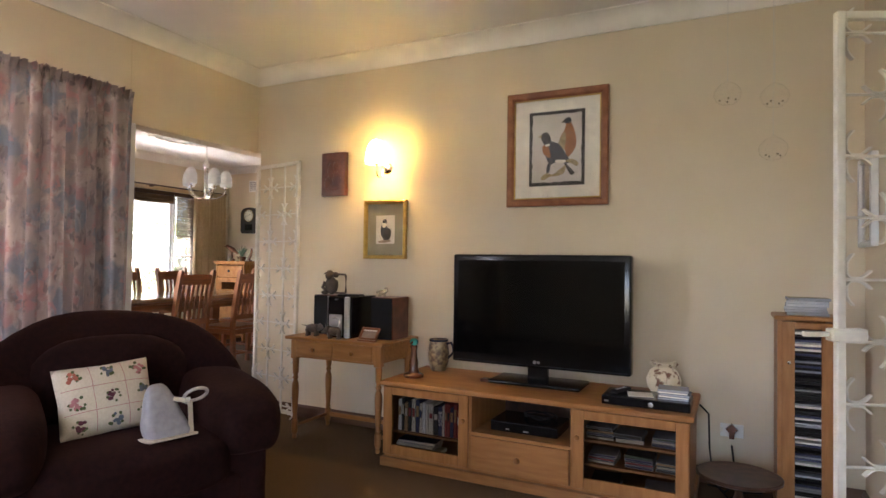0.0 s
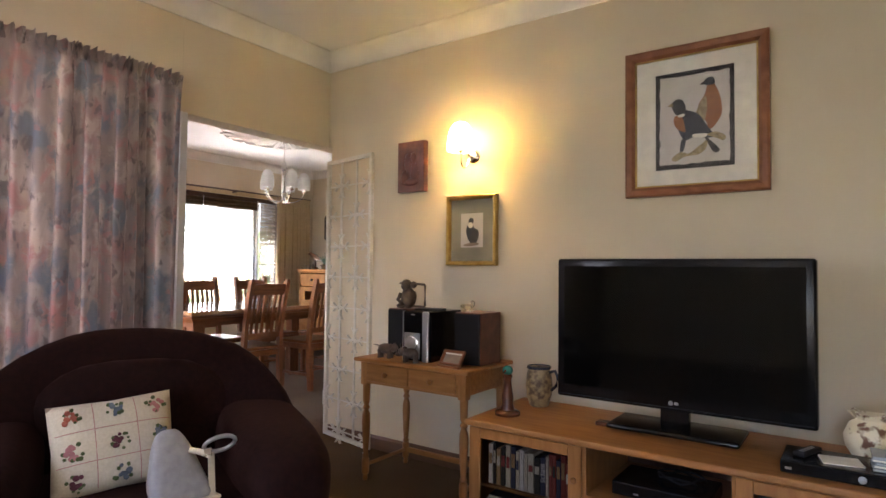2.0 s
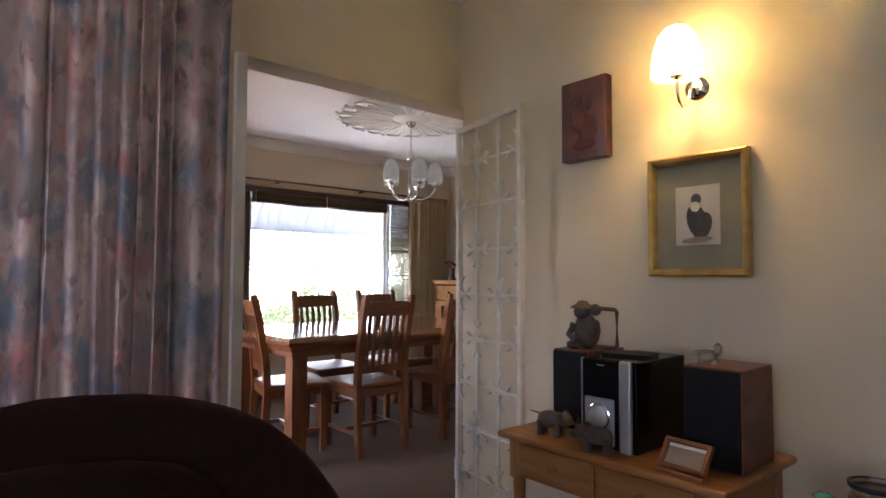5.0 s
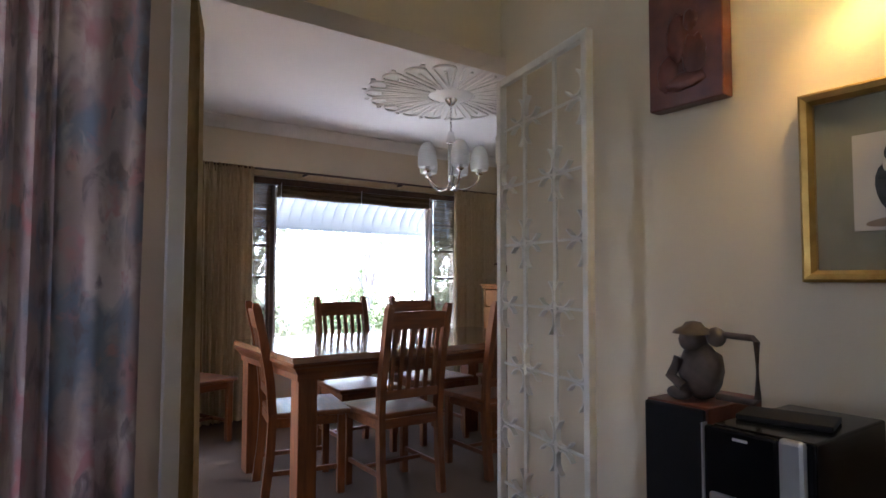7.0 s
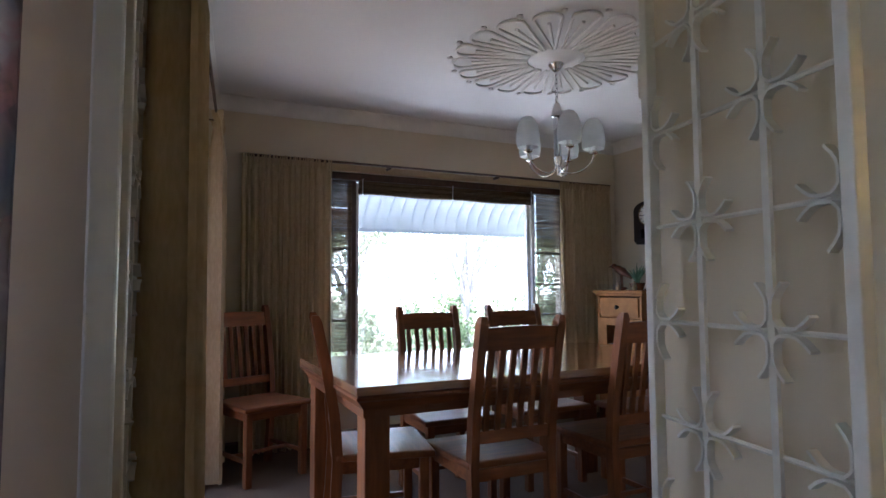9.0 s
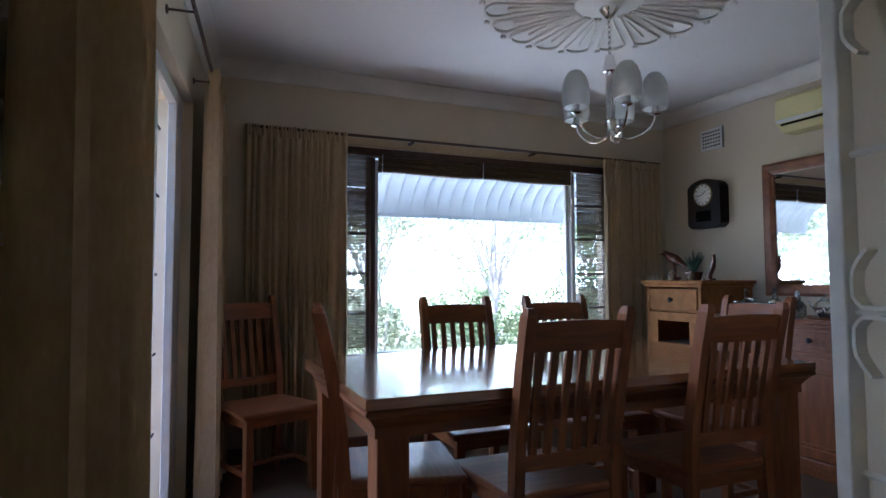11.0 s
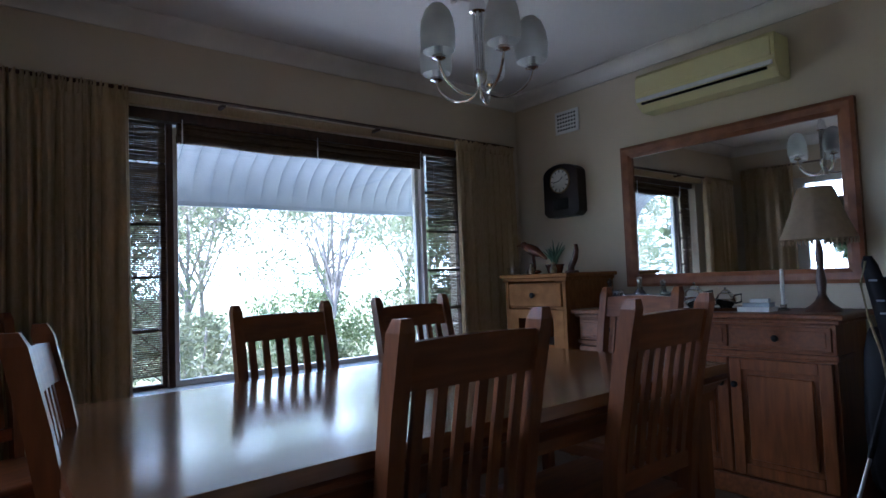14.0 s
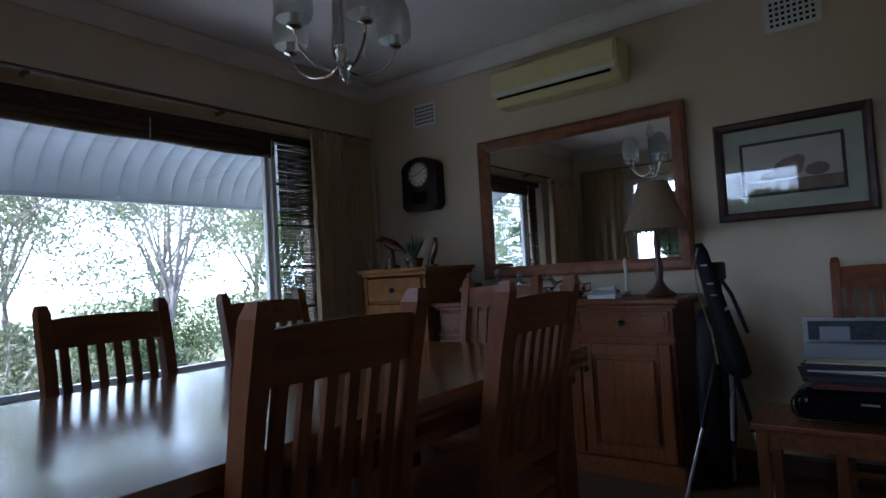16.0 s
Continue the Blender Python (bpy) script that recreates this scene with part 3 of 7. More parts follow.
def curtain(name, a, b, z0, z1, folds, amp, mat, label, group="", seed=1, heading=0.07, rows=14):
    """A pleated curtain that hangs between two points of the plan, with a gathered heading and uneven folds."""
    rng = random.Random(seed)
    A, B = Vector((*a, 0)), Vector((*b, 0))
    L = (B - A).length
    along = (B - A) / L
    out = Vector((along.y, -along.x, 0))
    per = 9
    n = folds * per
    wid = [rng.uniform(0.4, 1.6) for _ in range(folds)]
    tot = sum(wid)
    dep = [rng.uniform(0.45, 1.3) for _ in range(folds)]
    ph = [rng.uniform(-0.4, 0.4) for _ in range(folds)]
    th = thing(name, ((A.x + B.x) / 2, (A.y + B.y) / 2, z0), label, "curtain", group)
    mid = (A + B) / 2
    bmc = bmesh.new()
    grid = []
    zs = list(np.linspace(0, 1, rows)) + [1 + heading / (z1 - z0)]
    H = z1 - z0 - heading
    for zi, f in enumerate(zs):
        row = []
        pos = 0.0
        top_k = min(1, f)
        for i in range(folds):
            for j in range(per):
                u = j / per
                s = (pos + wid[i] * u) / tot
                swing = math.sin(2 * math.pi * u + ph[i] * (1 - top_k))
                sharp = math.copysign(abs(swing) ** 0.75, swing)
                d = amp * dep[i] * sharp * (0.78 + 0.35 * (1 - top_k)) * (0.45 if abs(f - 1) < 0.03 else 1)
                wob = 0.012 * math.sin(3.0 * f + i * 1.3 + seed) * (1 - top_k)
                if f > 1:
                    d = amp * 0.8 * math.sin(4 * math.pi * u + i)
                p = A - mid + along * (s * L + wob) + out * d
                row.append(bmc.verts.new((p.x, p.y, f * H + (0.006 * math.sin(5 * u * 6.28 + i) if f > 1 else 0))))
            pos += wid[i]
        grid.append(row)
    for r0, r1 in zip(grid, grid[1:]):
        for i in range(n - 1):
            bmc.faces.new((r0[i], r0[i + 1], r1[i + 1], r1[i]))
    bmesh.ops.recalc_face_normals(bmc, faces=bmc.faces)
    bmesh.ops.solidify(bmc, geom=bmc.faces[:], thickness=0.003)
    part("cloth", bmc, mat, th, smooth=70)
    return th


curtain("floral_curtain", (-3.275, 0.10), (-3.275, 2.235), -0.04, 2.17, 34, 0.042, FLORAL, "faded floral cotton curtain drawn across the garden window", seed=4)
bm = tube([(-3.345, -1.3, 2.11), (-3.345, 2.20, 2.11)], 0.009, 8)
rod = thing("curtain_track", (0, 0, 0), "slim metal curtain track over the floral curtain", "curtain rail")
part("rail", bm, WHITEPAINT, rod)
curtain("cream_curtain", (-6.60, 2.86), (-6.60, 3.50), 0.02, 2.085, 15, 0.030, CREAMCLOTH, "plain cream lined curtain gathered beside the picture window", "cream curtains", seed=7)
curtain("cream_curtain", (-6.60, 5.55), (-6.60, 6.13), 0.02, 2.075, 14, 0.030, CREAMCLOTH, "plain cream lined curtain gathered beside the picture window", "cream curtains", seed=9)
rod = thing("curtain_rod", (-6.60, 4.5, 2.075), "thin dark curtain rod over the picture window", "curtain rail")
part("rod", tube([(0, -1.62, 0.0), (0, 1.62, 0.0)], 0.010, 8), DARKWOOD, rod, smooth=40)
for y in (-0.55, 0.42):
    part("bracket", box(-0.095, 0.0, y - 0.01, y + 0.01, -0.02, -0.002, 0.003), DARKWOOD, rod)
part("backboard", box(-0.094, -0.075, -1.1, 1.1, -0.045, 0.005, 0.003), CREAMCLOTH, rod)


def on_south(x, y):
    p = south @ Vector((x, y, 0))
    return p.x, p.y


# south side runs with its own x from the doorway; negative y is into the room
curtain("cream_curtain", on_south(0.74, -0.11), on_south(0.20, -0.10), 0.02, 2.21, 9, 0.056, CREAMCLOTH, "plain cream curtain pulled back beside the garden door", "cream curtains", seed=12)
curtain("cream_curtain", on_south(3.02, -0.11), on_south(2.48, -0.11), 0.02, 2.21, 9, 0.045, CREAMCLOTH, "plain cream curtain pulled back beside the garden door", "cream curtains", seed=15)
rod = thing("curtain_rod", (0, 0, 2.20), "thin dark curtain rod over the garden door", "curtain rail")
rod.matrix_basis = south @ pose(0, 0, 2.20)
part("rod", tube([(0.12, -0.10, 0), (2.78, -0.10, 0)], 0.009, 8), DARKWOOD, rod, smooth=40)
for x in (0.9, 1.75, 2.6):
    part("bracket", tube([(x, -0.002, -0.03), (x, -0.10, -0.03), (x, -0.10, -0.008)], 0.005, 6), DARKWOOD, rod)
    part("bracket_plate", lathe([(0.018, 0), (0.018, 0.006), (0.008, 0.010)], 10, m=pose(x, -0.0, -0.03, 90, 0, 0)), DARKWOOD, rod)

door = thing("door_1", (0, 0, 0), "white framed glazed garden door with a burglar grille outside", "door", kind="structure")
door.matrix_basis = south
for xa, xb in ((DX0, DX0 + 0.09), (1.66, 1.80), (1.805, 1.93), (DX1 - 0.20, DX1)):
    part("door_post", box(xa, xb, 0.05, 0.09, 0.0, DZ1, 0.004), WHITEPAINT, door)
part("door_head", box(DX0 + 0.09, DX1 - 0.20, 0.05, 0.09, DZ1 - 0.07, DZ1, 0.004), WHITEPAINT, door)
part("door_sill", box(DX0 + 0.09, DX1 - 0.20, 0.05, 0.09, 0.0, 0.05, 0.004), WHITEPAINT, door)
for k in range(15):
    x = DX0 + 0.10 + k * 0.13
    part("grille_bar", box(x - 0.004, x + 0.004, 0.155, 0.163, 0.02, DZ1 - 0.02), BLACKMATT, door)
for z in (0.35, 0.75, 1.15, 1.55, 1.9):
    part("grille_rail", box(DX0 + 0.02, DX1 - 0.02, 0.150, 0.1545, z - 0.006, z + 0.006), BLACKMATT, door)
p0 = None
for k in range(14):
    for z in (0.45, 0.85, 1.25, 1.65) if k % 2 else (0.65, 1.05, 1.45, 1.80):
        m = pose(DX0 + 0.165 + k * 0.13, 0.159, z)
        if p0 is None:
            bm = bmesh.new()
            tube([(0.055 * math.cos(a), 0, 0.085 * math.sin(a)) for a in np.linspace(0, 2 * math.pi, 13)], 0.004, 5, bm)
            p0 = part("grille_ring", bm, BLACKMATT, door)
            p0.matrix_basis = m
        else:
            again(p0, m)

# metal awning over the picture window
aw = thing("window_awning", (-6.96, 4.62, 1.62), "white corrugated metal awning over the picture window", "awning")
bm = bmesh.new()
cols, rows_ = 336, 9
g = []
for i in range(cols + 1):
    y = -1.75 + 3.5 * i / cols
    c = 0.045 * abs(math.sin(y * math.pi / 0.125)) ** 0.6
    colv = []
    for j in range(rows_ + 1):
        t = j / rows_
        a = t * math.pi / 2
        colv.append(bm.verts.new((-0.85 * math.sin(a) ** 0.85 - 0.02, y, 0.52 - 0.42 * (1 - math.cos(a)) - c * 0.7)))
    g.append(colv)
for a, b in zip(g, g[1:]):
    for j in range(rows_):
        bm.faces.new((a[j], b[j], b[j + 1], a[j + 1]))
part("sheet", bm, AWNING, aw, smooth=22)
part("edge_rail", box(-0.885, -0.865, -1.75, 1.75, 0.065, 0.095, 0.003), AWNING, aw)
for y in (-1.74, 1.74):
    part("strut", tube([(0, y, 0.05), (-0.86, y, 0.08)], 0.010, 6), WHITEPAINT, aw)


# ---------------------------------------------------------------- wrought-iron gates
def star_arc(size):
    """One flat bar of a forged star: it runs from one tip past the middle to the next tip and flares at both ends."""
    pts = []
    for t in np.linspace(-1, 1, 13):
        a = abs(t)
        r = size * (0.13 + 0.87 * a ** 1.15)
        off = size * (0.085 * (1 - a) + 0.05 * a + 0.30 * max(0.0, a - 0.55) ** 1.6 / 0.45 ** 1.6)
        pts.append((r if t > 0 else off, off if t > 0 else r) if a > 0.08 else (size * 0.15, size * 0.15))
    bm = bmesh.new()
    prev = None
    for i, (x, z) in enumerate(pts):
        x0, z0 = pts[max(0, i - 1)]
        x1, z1 = pts[min(len(pts) - 1, i + 1)]
        d = Vector((x1 - x0, z1 - z0)).normalized() * 0.0026
        w = 0.009
        q = [bm.verts.new((x + sx * d.y, dy, z - sx * d.x)) for dy, sx in ((-w, -1), (w, -1), (w, 1), (-w, 1))]
        if prev:
            for k in range(4):
                bm.faces.new((prev[k], prev[(k + 1) % 4], q[(k + 1) % 4], q[k]))
        else:
            bm.faces.new(list(reversed(q)))
        prev = q
    bm.faces.new(prev)
    bmesh.ops.recalc_face_normals(bm, faces=bm.faces)
    return bm


def gate(at, rz, width, height, label, lock=False, first=0.16, pitch=0.196):
    """A leaf in its own x and z: x from the hinge; y across its thickness."""
    th = thing("iron_gate", at, label, "security gate", "folding iron gates", rz)
    b = 0.013
    for x in (b, width - b):
        part("stile", box(x - b, x + b, -0.013, 0.013, 0, height, 0.003), IRON, th)
    for z in (b, height - b):
        part("rail", box(2 * b, width - 2 * b, -0.012, 0.012, z - b, z + b, 0.003), IRON, th)
    xs_ = [width / 3, 2 * width / 3] if width > 0.45 else [width / 2]
    for x in xs_:
        part("upright_bar", box(x - 0.008, x + 0.008, -0.004, 0.004, 2 * b, height - 2 * b), IRON, th)
    zs_ = np.arange(first, height - 0.06, pitch)
    for z in zs_:
        part("cross_bar", tube([(2 * b, 0.006, z), (width - 2 * b, 0.006, z)], 0.005, 6), IRON, th)
    arc = None
    for i, z in enumerate(zs_):
        for k, x in enumerate([2 * b] + xs_ + [width - 2 * b]):
            if (i + k) % 2:
                turns = (0, 270) if k == 0 else ((90, 180) if k == len(xs_) + 1 else (0, 90, 180, 270))
                for turn in turns:
                    m = pose(x, 0.0, z) @ pose(0, 0, 0, 0, -turn, 0)
                    if arc is None:
                        arc = part("star_arc", star_arc(0.082), IRON, th)
                        arc.matrix_basis = m
                    else:
                        again(arc, m)
    for z in (0.25, height - 0.25):
        part("hinge", lathe([(0.012, -0.05), (0.012, 0.05)], 10, m=pose(-0.006, 0, z)), IRON, th)
    if lock:
        part("lock_box", box(width - 0.09, width + 0.02, -0.02, 0.02, 0.905, 0.945, 0.004), IRON, th)
        part("lock_tongue", box(width + 0.02, width + 0.10, -0.008, 0.008, 0.918, 0.934, 0.003), IRON, th)
    return th


hx, hy = -3.384, 3.407
gate((hx, hy, -0.03), math.degrees(math.atan2(3.305 - hy, -2.868 - hx)), 0.526, 1.915, "white painted wrought-iron gate leaf folded back against the wall", first=0.052, pitch=0.2095)
gate((-3.49, 2.332, 0.03), 177.5, 0.55, 1.94, "white painted wrought-iron gate leaf folded back along the jamb")
gate((0.655, 2.19, 0.0), math.degrees(math.atan2(2.056 - 2.19, 0.342 - 0.655)), 0.335, 1.955, "white painted wrought-iron gate leaf standing open with a bolt", lock=True, first=0.12)


# ---------------------------------------------------------------- dining furniture
def dining_chair(at, rz, label, group="dining chairs"):
    """Seat centre at the origin, front towards +x, back at -x."""
    th = thing("dining_chair", at, label, "chair", group, rz)
    hw = 0.182
    bm = box(-0.19, 0.23, -0.215, 0.215, 0.425, 0.455, 0.010)
    for v in bm.verts:
        if v.co.z > 0.45:
            v.co.z -= 0.008 * (1 - min(1, (v.co.x ** 2 + v.co.y ** 2) / 0.04))
        v.co.y *= 1.0 + 0.06 * (v.co.x / 0.2)
    part("seat", bm, OAK, th, "polished plank seat")
    for s in (-1, 1):
        bm = bmesh.new()
        prof = [(-0.215, 0.0), (-0.19, 0.22), (-0.18, 0.43), (-0.195, 0.62), (-0.235, 0.85), (-0.27, 1.005), (-0.276, 1.03)]
        prev = None
        for k, (x, z) in enumerate(prof):
            w = 0.018 if k < 6 else 0.012
            d = 0.022 if k < 6 else 0.014
            q = [bm.verts.new((x + dx, s * hw + dy, z)) for dx, dy in ((-d, -w), (d, -w), (d, w), (-d, w))]
            if prev:
                for i in range(4):
                    bm.faces.new((prev[i], prev[(i + 1) % 4], q[(i + 1) % 4], q[i]))
            else:
                bm.faces.new(list(reversed(q)))
            prev = q
        bm.faces.new(prev)
        bmesh.ops.recalc_face_normals(bm, faces=bm.faces)
        part("back_post", bm, OAK_V, th)
        part("front_leg", box(0.165, 0.205, s * 0.185 - 0.02, s * 0.185 + 0.02, 0, 0.425, 0.004), OAK_V, th)
        part("side_rail", box(-0.16, 0.165, s * 0.185 - 0.01, s * 0.185 + 0.01, 0.375, 0.424, 0.003), OAK, th)
        part("stretcher", box(-0.185, 0.165, s * 0.185 - 0.009, s * 0.185 + 0.009, 0.13, 0.155, 0.003), OAK, th)
    part("front_rail", box(0.175, 0.195, -0.165, 0.165, 0.375, 0.424, 0.003), OAK, th)
    part("back_rail", box(-0.19, -0.17, -0.165, 0.165, 0.375, 0.424, 0.003), OAK, th)
    part("stretcher", box(-0.01, 0.01, -0.176, 0.176, 0.132, 0.153, 0.003), OAK, th)

    def backx(z):
        return np.interp(z, [0.43, 0.62, 0.85, 1.005], [-0.18, -0.195, -0.235, -0.27])
    bm = bmesh.new()
    for i in range(9):
        u = i / 8
        y = -0.166 + 0.332 * u
        bow = 0.012 * (1 - (2 * u - 1) ** 2)
        zt = 0.985 + 0.006 * (1 - (2 * u - 1) ** 2)
        for z, dx in ((0.895, -0.011), (0.895, 0.011), (zt, 0.011), (zt, -0.011)):
            bm.verts.new((backx(z) + dx - bow, y, z))
    bm.verts.ensure_lookup_table()
    for i in range(8):
        for k in range(4):
            bm.faces.new([bm.verts[j] for j in (i * 4 + k, i * 4 + (k + 1) % 4, i * 4 + 4 + (k + 1) % 4, i * 4 + 4 + k)])
    bm.faces.new([bm.verts[j] for j in (0, 1, 2, 3)])
    bm.faces.new([bm.verts[j] for j in (32, 33, 34, 35)])
    bmesh.ops.recalc_face_normals(bm, faces=bm.faces)
    part("top_rail", bm, OAK, th)
    part("lower_rail", box(backx(0.55) - 0.011, backx(0.55) + 0.011, -0.166, 0.166, 0.525, 0.575, 0.003), OAK, th)
    for k in range(6):
        y = -0.132 + 0.0528 * k
        bm = bmesh.new()
        prev = None
        for z in (0.574, 0.68, 0.79, 0.897):
            x = backx(z) - 0.006
            q = [bm.verts.new((x + dx, y + dy, z)) for dx, dy in ((-0.006, -0.0125), (0.006, -0.0125), (0.006, 0.0125), (-0.006, 0.0125))]
            if prev:
                for i in range(4):
                    bm.faces.new((prev[i], prev[(i + 1) % 4], q[(i + 1) % 4], q[i]))
            prev = q
        bmesh.ops.recalc_face_normals(bm, faces=bm.faces)
        part("back_slat", bm, OAK_V, th)
    return th


first_chair = dining_chair((-4.64, 3.695, HIGH), 180, "brown wooden slat-back dining chair at the long side of the table")
for at, rz, lab in (((-4.63, 4.39, HIGH), 180, ""), ((-5.40, 3.85, HIGH), 0, ""), ((-5.40, 4.46, HIGH), 0, ""),
                    ((-4.95, 3.275, HIGH), 79, "brown wooden slat-back dining chair at the head of the table"),
                    ((-5.02, 4.995, HIGH), 270, "brown wooden slat-back dining chair at the far end of the table"),
                    ((-6.20, 2.95, HIGH), 22, "brown wooden slat-back chair standing alone in the corner by the curtains"),
                    ((-3.63, 5.92, HIGH), 270, "brown wooden slat-back chair standing against the wall")):
    c = copy_thing(first_chair, pose(*at, 0, 0, rz))
    if lab:
        c["label"] = lab
# front of a chair is +x: those on the window side look towards the living room
tb = thing("dining_table", (-4.96, 3.965, HIGH), "large polished brown wooden dining table with thick square legs", "table")
HX, HY = 0.50, 0.925
n_planks = 7
for k in range(n_planks):
    w = 2 * HX / n_planks
    part("top_plank", box(-HX + k * w + 0.0001, -HX + (k + 1) * w - 0.0001, -HY, HY, 0.750, 0.782), TABLETOP, tb)
bm = bmesh.new()
for iw, z in ((0.012, 0.751), (0.0, 0.742), (0.0, 0.732), (0.014, 0.722), (0.03, 0.700), (0.036, 0.690), (0.036, 0.660), (0.09, 0.660), (0.09, 0.7495)):
    for sx, sy in ((-1, -1), (1, -1), (1, 1), (-1, 1)):
        bm.verts.new((sx * (HX - iw), sy * (HY - iw), z))
bm.verts.ensure_lookup_table()
nl = len(bm.verts) // 4
for i in range(nl):
    for k in range(4):
        a, b = i, (i + 1) % nl
        bm.faces.new([bm.verts[j] for j in (a * 4 + k, a * 4 + (k + 1) % 4, b * 4 + (k + 1) % 4, b * 4 + k)])
bmesh.ops.recalc_face_normals(bm, faces=bm.faces)
part("apron_moulding", bm, OAK, tb)
for sx in (-1, 1):
    for sy in (-1, 1):
        x, y = sx * (HX - 0.095), sy * (HY - 0.095)
        part("leg", box(x - 0.05, x + 0.05, y - 0.05, y + 0.05, 0, 0.70, 0.004), OAK_V, tb)


def knob(parent, at, mat, r=0.014, ry=0, rx=90, rz=0):
    p = part("knob", lathe([(r * 0.5, 0), (r * 0.45, r * 0.7), (r, r * 1.0), (r * 1.05, r * 1.5), (r * 0.6, r * 1.95), (0, r * 2.0)], 12), mat, parent, smooth=40)
    p.matrix_basis = pose(*at, rx, ry, rz)
    return p


def panel_door(parent, x0, x1, z0, z1, y, mat, name="door", field=True):
    """A framed and fielded door whose face looks to -y."""
    r = 0.055
    d = part(name, box(x0, x1, y, y + 0.02, z0, z1, 0.003), mat, parent)
    f = bmesh.new()
    for a, b, c, e in ((x0, x0 + r, z0, z1), (x1 - r, x1, z0, z1), (x0 + r, x1 - r, z0, z0 + r), (x0 + r, x1 - r, z1 - r, z1)):
        box(a, b, y - 0.011, y - 0.0005, c, e, 0.003, bm=f, seg=1)
    part("door_frame", f, mat, d)
    if field:
        part("panel", box(x0 + r + 0.02, x1 - r - 0.02, y - 0.010, y - 0.0005, z0 + r + 0.02, z1 - r - 0.02, 0.008, seg=1), mat, d)
    return d


sb = thing("sideboard", (-5.13, 6.03, HIGH), "brown wooden sideboard with drawers over panelled doors and dark knobs", "sideboard")
part("body", box(-0.69, 0.69, -0.20, 0.20, 0.09, 0.85, 0.004), OAK_V, sb)
part("plinth", box(-0.705, 0.705, -0.215, 0.2, 0.0, 0.095, 0.006), OAK, sb)
part("top", box(-0.73, 0.73, -0.235, 0.205, 0.855, 0.882, 0.008), OAK, sb)
part("moulding", box(-0.71, 0.71, -0.22, 0.2, 0.835, 0.8545, 0.006), OAK, sb)
part("waist_moulding", box(-0.70, 0.70, -0.213, 0.0, 0.675, 0.70, 0.006), OAK, sb)
for k in range(3):
    x0 = -0.675 + k * 0.453
    x1 = x0 + 0.444
    d = part("drawer", box(x0, x1, -0.214, -0.2005, 0.715, 0.822, 0.004), OAK, sb)
    part("drawer_field", box(x0 + 0.02, x1 - 0.02, -0.219, -0.2145, 0.733, 0.804, 0.002), OAK, d)
    knob(d, ((x0 + x1) / 2, -0.219, 0.768), BLACKMATT, 0.015)
    dd = panel_door(sb, x0, x1, 0.11, 0.665, -0.218, OAK_V)
    knob(dd, (x0 + 0.028 if k == 2 else x1 - 0.028, -0.229, 0.54), BLACKMATT, 0.015)

ch = thing("tall_chest", (-6.115, 5.995, HIGH), "honey-brown wooden chest with a drawer over an open niche", "cabinet")
part("top", box(-0.295, 0.295, -0.265, 0.255, 1.085, 1.11, 0.007), CHESTWOOD, ch)
part("moulding", box(-0.275, 0.275, -0.25, 0.25, 1.062, 1.0845, 0.005), CHESTWOOD, ch)
part("side", box(-0.26, -0.235, -0.24, 0.25, 0, 1.061, 0.002), CHESTWOOD, ch)
part("side", box(0.235, 0.26, -0.24, 0.25, 0, 1.061, 0.002), CHESTWOOD, ch)
part("back", box(-0.235, 0.235, 0.235, 0.25, 0, 1.061), CHESTWOOD, ch)
part("drawer", box(-0.225, 0.225, -0.245, -0.225, 0.90, 1.045, 0.004), CHESTWOOD, ch)
part("drawer_box", box(-0.234, 0.234, -0.2245, 0.2, 0.885, 1.05), CHESTWOOD, ch)
knob(ch, (0, -0.245, 0.972), BLACKMATT, 0.017)
for a, b, c, e in ((-0.235, -0.15, 0.1, 0.88), (0.15, 0.235, 0.1, 0.88), (-0.15, 0.15, 0.82, 0.88), (-0.15, 0.15, 0.1, 0.66)):
    part("face_board", box(a, b, -0.24, -0.22, c, e, 0.002), CHESTWOOD, ch)
part("niche_shelf", box(-0.2, 0.2, -0.21, 0.2, 0.645, 0.66), DARKWOOD, ch)

mi = thing("wall_mirror", (-5.077, BACKY - 0.003, 1.457), "large mirror in a wide brown wooden frame", "mirror")
part("frame", ring_frame(1.31, 0.905, 0.075, 0.0, -0.035, 0.006), REDWOOD, mi)
part("glass", box(-0.585, 0.585, -0.012, -0.006, -0.383, 0.383), MIRROR, mi)
ck = thing("wall_clock", (-6.20, BACKY - 0.002, 1.51), "dark wooden wall clock with a pale round dial", "clock")
out_ = [(-0.155, 0.03), (-0.12, 0.0), (0.12, 0.0), (0.155, 0.03), (0.155, 0.30)] + [(0.155 * math.cos(a), 0.30 + 0.075 * math.sin(a)) for a in np.linspace(0.3, 2.84, 9)] + [(-0.155, 0.30)]
part("case", prism(out_, -0.09, 0.0), material("black_stained_wood", (0.022, 0.012, 0.009), 0.4, scale=8, stretch=(4, 4, 1), bump=0.1, spec=0.3), ck)
part("dial", lathe([(0.082, 0), (0.082, 0.004)], 32, m=pose(0, -0.091, 0.255, 90, 0, 0)), PAPER, ck, "cream dial with dark numerals")
part("bezel", tube([(0.085 * math.cos(a), -0.094, 0.255 + 0.085 * math.sin(a)) for a in np.linspace(0, 2 * math.pi, 29)], 0.006, 6), BRASS, ck)
for k in range(12):
    a = k * math.pi / 6
    t = part("numeral_bar", box(-0.003, 0.003, -0.002, 0.0, -0.008, 0.008), INK, ck)
    t.matrix_basis = pose(0.068 * math.sin(a), -0.0955, 0.255 + 0.068 * math.cos(a), 0, math.degrees(a), 0)
